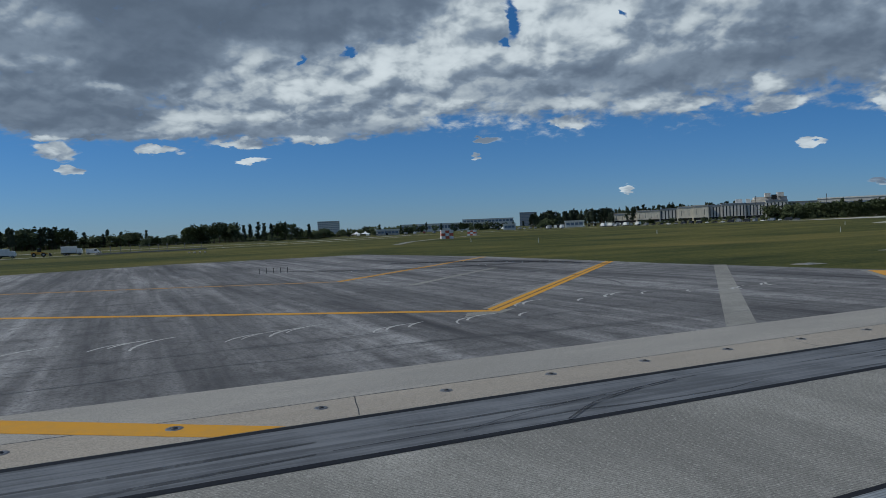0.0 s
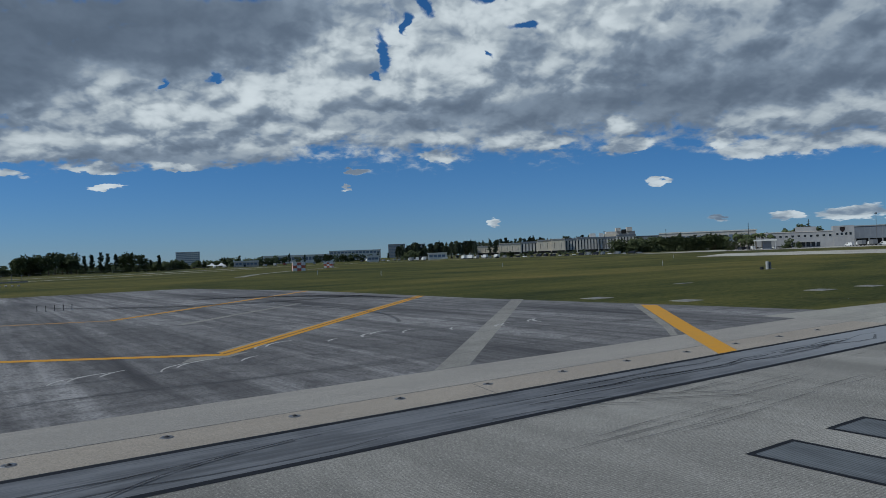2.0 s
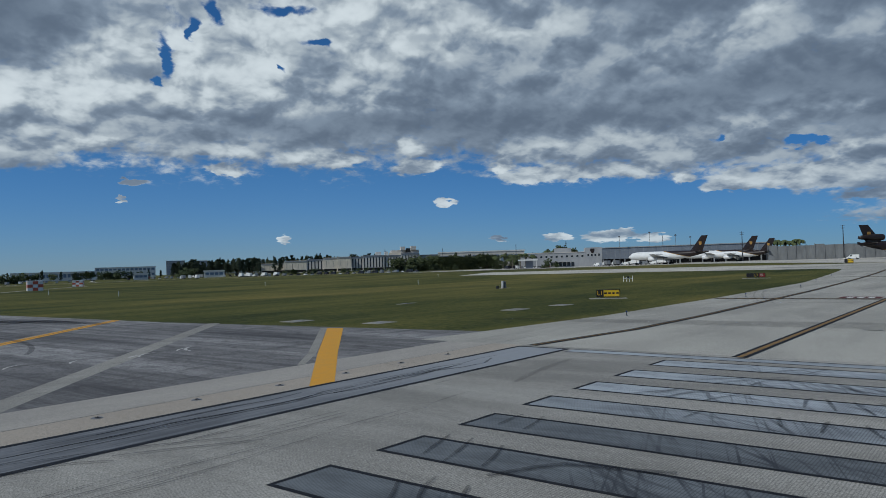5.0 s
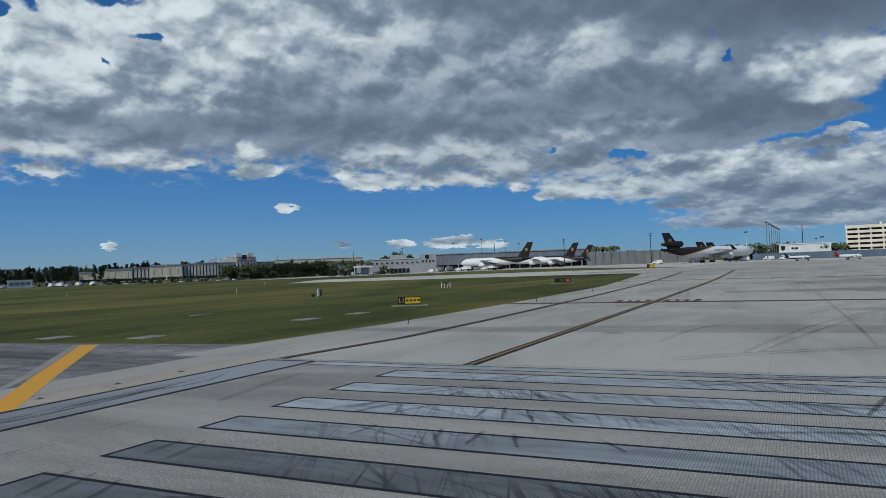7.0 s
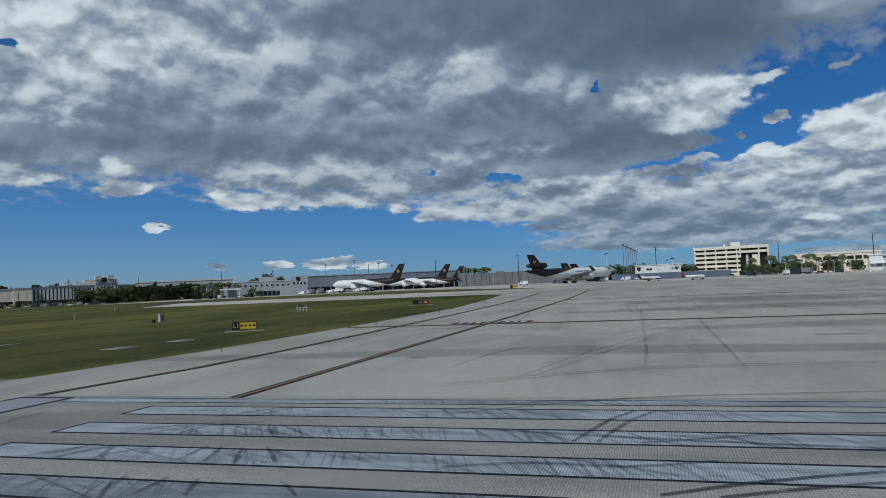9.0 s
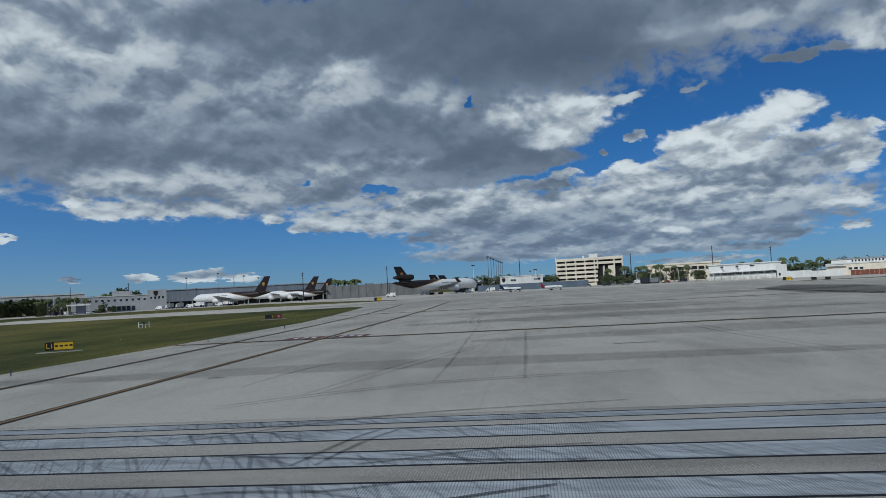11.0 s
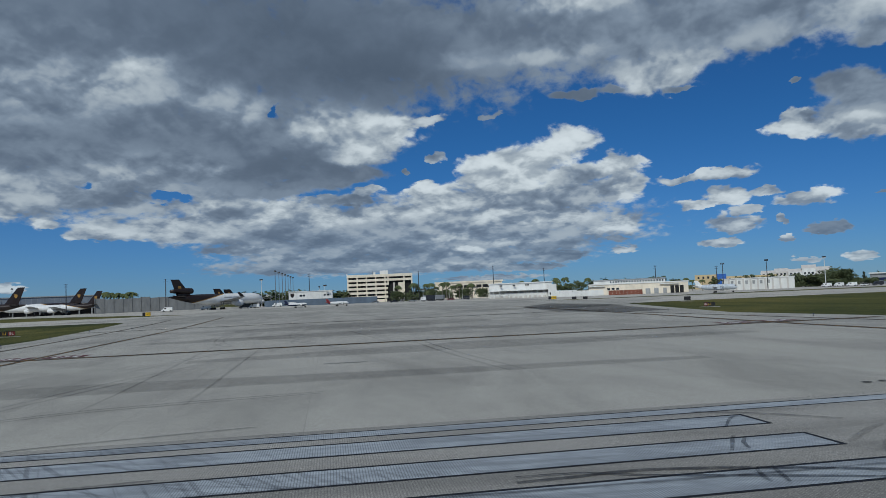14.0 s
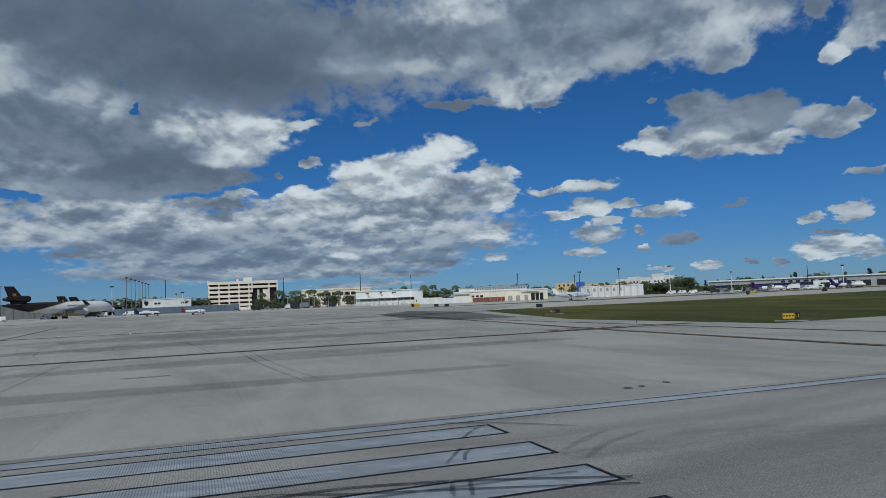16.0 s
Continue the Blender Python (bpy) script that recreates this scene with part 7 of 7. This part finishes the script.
# office with a row of square windows, and the cargo hangar beside it
e = house("office_building", "pale grey office with one row of square windows", 314, 405)
shaped(e, "wall", -29, 26, 0, 18, 0, 9.8, M["office_grey"])
shaped(e, "tall_end", 15, 26.4, -0.6, 18, 0, 12.9, M["office_grey"])
shaped(e, "parapet", -29.3, 15, -0.3, 18.3, 9.8, 10.3, M["stucco"])
windows(e, spread(-27, 15, 12), 6.6, 8.0, 1.4, 0.0)
windows(e, spread(16, 25.5, 4), 7.0, 8.6, 1.2, -0.6)
for x in spread(-9, 8, 6):
    part("window", block(x - 1.0, x + 1.0, -0.1, 0.3, 0.6, 3.4), M["window"], e)
shaped(e, "porch", -8, 4, -3.5, 0, 3.5, 4.1, M["office_grey"])
shaped(e, "rooftop_room", -6, 6, 6, 12, 10.3, 13.2, M["office_grey"])
bm = bmesh.new()
pts2 = [(20.0 + a * 1.5, 10.6 + b * 1.5) for a, b in pts]
bm.faces.new([bm.verts.new((a, -0.68, b)) for a, b in pts2][::-1])
part("emblem", bm, M["ac_brown"], e, "plain dark shield emblem")
e = house("cargo_hangar", "wide blue-grey metal cargo hangar", 386, 377)
shaped(e, "wall", -50, 62, 0, 40, 4.2, 12.0, M["metal_blue"])
shaped(e, "roof", -50.5, 62.5, -0.5, 40.5, 12.0, 12.6, M["metal_grey"])
# black filling paints the shade under the hangar wall
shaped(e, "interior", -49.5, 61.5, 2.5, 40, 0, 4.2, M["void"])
for x in spread(-50, 62, 15):
    shaped(e, "column", x - 0.35, x + 0.35, 0.2, 1.2, 0, 4.2, M["metal_grey"])
for x in spread(-49, 61, 34):
    shaped(e, "cladding_rib", x - 0.06, x + 0.06, -0.06, 0, 4.3, 11.9, M["metal_grey"])
e = house("guard_shelter", "open pale shelter with flat overhanging roof", 283, 402)
shaped(e, "roof", -6.5, 6.5, -4, 4, 5.2, 6.1, M["wall_white"])
shaped(e, "room", -1.5, 3.5, -1.5, 2, 0, 5.2, M["metal_blue"])
for x in (-5.8, 5.6):
    for y in (-3.2, 3.2):
        part("post", tube(bmesh.new(), [(x, y, 0), (x, y, 5.2)], 0.16, 8), M["wall_white"], e)

# distant town
def far_block(name, label, az, d, wide, tall, mat, floors, bays, deep=25, glass="glass_blue"):
    x, y = polar(az, d)
    e = house(name, label, x, y)
    shaped(e, "wall", -wide / 2, wide / 2, 0, deep, 0, tall, mat)
    shaped(e, "roof", -wide / 2 - 0.5, wide / 2 + 0.5, -0.5, deep + 0.5, tall, tall + 1.2, M["wall_white"])
    for f in range(floors):
        for q in spread(-wide / 2 + 1, wide / 2 - 1, bays):
            w = wide / bays * 0.72
            part("window", block(q - w / 2, q + w / 2, -0.2, 0.4, tall * (f + 0.4) / floors, tall * (f + 0.82) / floors), M[glass], e)


M["glass_blue"] = plain("blue_curtain_wall", (0.16, 0.21, 0.28), 0.3, vary=0.06)
far_block("office_tower", "distant blue glass office block", -9.05, 2200, 66, 38, M["wall_white"], 7, 12)
far_block("office_tower", "distant grey glass office block", 6.8, 3000, 70, 56, M["office_grey"], 9, 10)
far_block("office_tower", "second distant grey office block", 8.5, 3000, 60, 54, M["office_grey"], 9, 9)
far_block("warehouse", "long low white warehouse behind trees", 0.1, 1100, 132, 11, M["wall_white"], 1, 26)
far_block("warehouse", "distant pale flat-roofed building", 3.6, 1700, 120, 22, M["wall_white"], 2, 14)
far_block("warehouse", "small white flat-roofed building", -4.4, 690, 22, 4.5, M["stucco"], 1, 6, 8)
far_block("warehouse", "low white shed among vehicles", 5.3, 760, 13, 5.5, M["wall_white"], 1, 3, 8)
far_block("warehouse", "low white shed beside the road", 10.4, 770, 20, 6, M["wall_white"], 1, 4, 8)
far_block("warehouse", "low grey building behind hedge trees", 31, 760, 90, 17, M["stucco"], 1, 18)
for az in (-6.9, -6.2):
    x, y = polar(az, 650)
    e = thing("tent", "white peaked marquee tent", "tent", facing(x, y), "marquee tents")
    bm = bmesh.new()
    base = [bm.verts.new(p) for p in ((-4.5, -4.5, 2.2), (4.5, -4.5, 2.2), (4.5, 4.5, 2.2), (-4.5, 4.5, 2.2))]
    mid_ring = [bm.verts.new(p) for p in ((-2, -2, 3.1), (2, -2, 3.1), (2, 2, 3.1), (-2, 2, 3.1))]
    tip = bm.verts.new((0, 0, 4.8))
    for i in range(4):
        bm.faces.new((base[i], base[(i + 1) % 4], mid_ring[(i + 1) % 4], mid_ring[i]))
        bm.faces.new((mid_ring[i], mid_ring[(i + 1) % 4], tip))
    part("canopy", bm, M["canvas"], e)
    for q in ((-4.4, -4.4), (4.4, -4.4), (4.4, 4.4), (-4.4, 4.4)):
        part("pole", tube(bmesh.new(), [(*q, 0), (*q, 2.25)], 0.06, 6), M["steel"], e)

# ---- masts, lamp posts and fences ----
def mast(x, y, top, label, colour, head="none", r=0.22, group="tall poles"):
    g = ground_z(x, y)
    e = thing("light_mast" if head != "none" else "utility_pole", label, "pole", stand(x, y, green.uniform(0, 360)), group)
    part("pole", tube(bmesh.new(), [(0, 0, 0), (0, 0, top - g)], [r, r * 0.6], 8), colour, e)
    part("foot", tube(bmesh.new(), [(0, 0, 0), (0, 0, 0.4)], [r * 2, r * 1.6], 8), M["stucco"], e)
    if head == "flood":
        part("bracket", block(-1.2, 1.2, -0.1, 0.1, top - g - 0.5, top - g - 0.3), colour, e)
        for k in (-1, 0, 1):
            part("floodlight", block(k * 0.8 - 0.3, k * 0.8 + 0.3, -0.35, 0.25, top - g - 0.3, top - g + 0.35, 0.05), M["iron"], e)
    elif head == "ring":
        part("lamp_ring", tube(bmesh.new(), [(0, 0, top - g - 0.3), (0, 0, top - g + 0.5)], [0.8, 0.5], 10), M["iron"], e)
    elif head == "arms":
        for z in (0.6, 1.8):
            part("crossarm", block(-1.1, 1.1, -0.08, 0.08, top - g - z, top - g - z + 0.16), M["iron"], e)
    return e


for x, y, z in ((357.6, 397, 21.5), (373.3, 383.7, 23.8), (386, 372, 21.2), (392.7, 365, 19.5)):
    mast(x, y, z, "thin light mast with round lamp head", M["steel"], "ring", 0.16, "light masts")
for x, y, z in ((352, 452, 20.9), (352.6, 524, 21.8), (435, 435, 23.8), (394, 255, 20.8), (362, 295.7, 19.6), (434.7, 183, 21.3), (472.6, 75.7, 21.6), (461, 121, 20.2), (477, 44.6, 19.0), (480, -21.7, 17.1), (470, -190, 14), (520, -60, 16), (430, -255, 14), (300, 560, 20), (262, 600, 21)):
    mast(x, y, z, "tall dark utility pole with short crossarms", M["iron"], "arms", 0.3)
for k in range(7):
    mast(382 + 18.5 * k, 177.5 + 7.7 * k, 21.2, "tall grey floodlight pole in a row", M["steel"], "ring", 0.2, "pole row")
for x, y, z in ((439.6, 218.5, 19), (419, 169, 12.5), (429.4, 170.3, 13.4)):
    mast(x, y, z, "pale light mast with floodlights", M["wall_white"], "flood", 0.2, "light masts")
for x, y, z in ((473, -112, 17), (464.4, -145, 11.8), (444.6, -198.5, 12.4)):
    mast(x, y, z, "white apron floodlight mast", M["wall_white"], "flood", 0.24, "light masts")
for x, y, z in ((478, -83, 17.0), (481, -59.6, 16.2)):
    mast(x, y, z, "dark apron floodlight mast", M["iron"], "flood", 0.26, "light masts")
for k in range(9):
    mast(440 + 3.6 * k * 0.5, 112 - 7.5 * k, 8.5, "white lamp post along the apron fence", M["wall_white"], "flood", 0.12, "lamp posts")


def chain_fence(name, label, points, high, step, mat):
    e = thing(name, label, "fence", Matrix.Identity(4), "airfield fences")
    rail = bmesh.new()
    last = None
    for a, b in zip(points, points[1:]):
        n = max(int(math.dist(a, b) / step), 1)
        for k in range(n + 1):
            x, y = a[0] + (b[0] - a[0]) * k / n, a[1] + (b[1] - a[1]) * k / n
            g = ground_z(x, y)
            part("fence_post", tube(bmesh.new(), [(x, y, g), (x, y, g + high)], 0.05, 6), mat, e)
            if last:
                for z in (high, high * 0.55, 0.15):
                    tube(rail, [(last[0], last[1], last[2] + z), (x, y, g + z)], 0.03, 4, False)
            last = (x, y, g)
    part("rails", rail, mat, e)


chain_fence("airfield_fence", "grey metal fence along the apron", [(424, 130), (436, 96), (446, 62)], 2.4, 2.5, M["steel"])
chain_fence("airfield_fence", "grey metal fence below the far trees", [polar(-24, 480), polar(-12, 470), polar(-2, 500)], 2.2, 6, M["steel"])
e = thing("approach_light_bar", "row of approach lights on a low pale rail", "light bar", ROT @ pose(0, 0, 0))
a, b = Vector((-8, 272, 0)), Vector((30, 291, 0))
part("walkway", block(0, (b - a).length, -0.7, 0.7, 0.2, 0.7), M["sill"], e, m=pose(a.x, a.y, 0, 0, 0, math.degrees(math.atan2(19, 38))))
for k in range(12):
    q = a.lerp(b, (k + 0.5) / 12)
    part("light_post", tube(bmesh.new(), [(q.x, q.y, 0), (q.x, q.y, 2.6)], 0.08, 6), M["steel"], e)
    part("lamp_head", block(q.x - 0.25, q.x + 0.25, q.y - 0.2, q.y + 0.2, 2.5, 2.9, 0.04), M["steel"], e)
for k in range(4):
    e = thing("slope_light", "small pale landing light unit on the grass", "landing light", ROT @ pose(18.4 + 1.5 * k, 224, 0), "landing light units")
    part("housing", block(-0.28, 0.28, -0.35, 0.35, 0.3, 0.65, 0.05), M["stucco"], e)
    for q in (-0.25, 0.25):
        part("leg", tube(bmesh.new(), [(q, 0, 0), (q, 0, 0.3)], 0.03, 5), M["steel"], e)

# ---- far roads, as strips on the ground ----
def road(name, label, points, wide, up, mat):
    pts = dense(points, 15)
    tagged(part(name, drape(ribbon(pts, wide, 0), up), mat, m=ROT), label, "road", kind="structure")


road("road_1", "pale perimeter road beyond the grass", [(-120, 330), (-25, 395), (97, 420), (216, 540), (340, 545), (430, 425), (480, 385), (560, 330)], 9, 0.05, M["apron"])
road("road_2", "narrow pale service road in the grass", [(-60, 262), (-6, 300), (70, 340), (160, 420)], 4, 0.04, M["apron"])
road("road_3", "pale access track to the shelters", [(80, 214), (100, 252), (128, 290), (180, 350)], 3, 0.045, M["patch"])
road("road_4", "pale road before the cargo buildings", [(388, 330), (392, 230), (470, 160)], 10, 0.06, M["apron"])
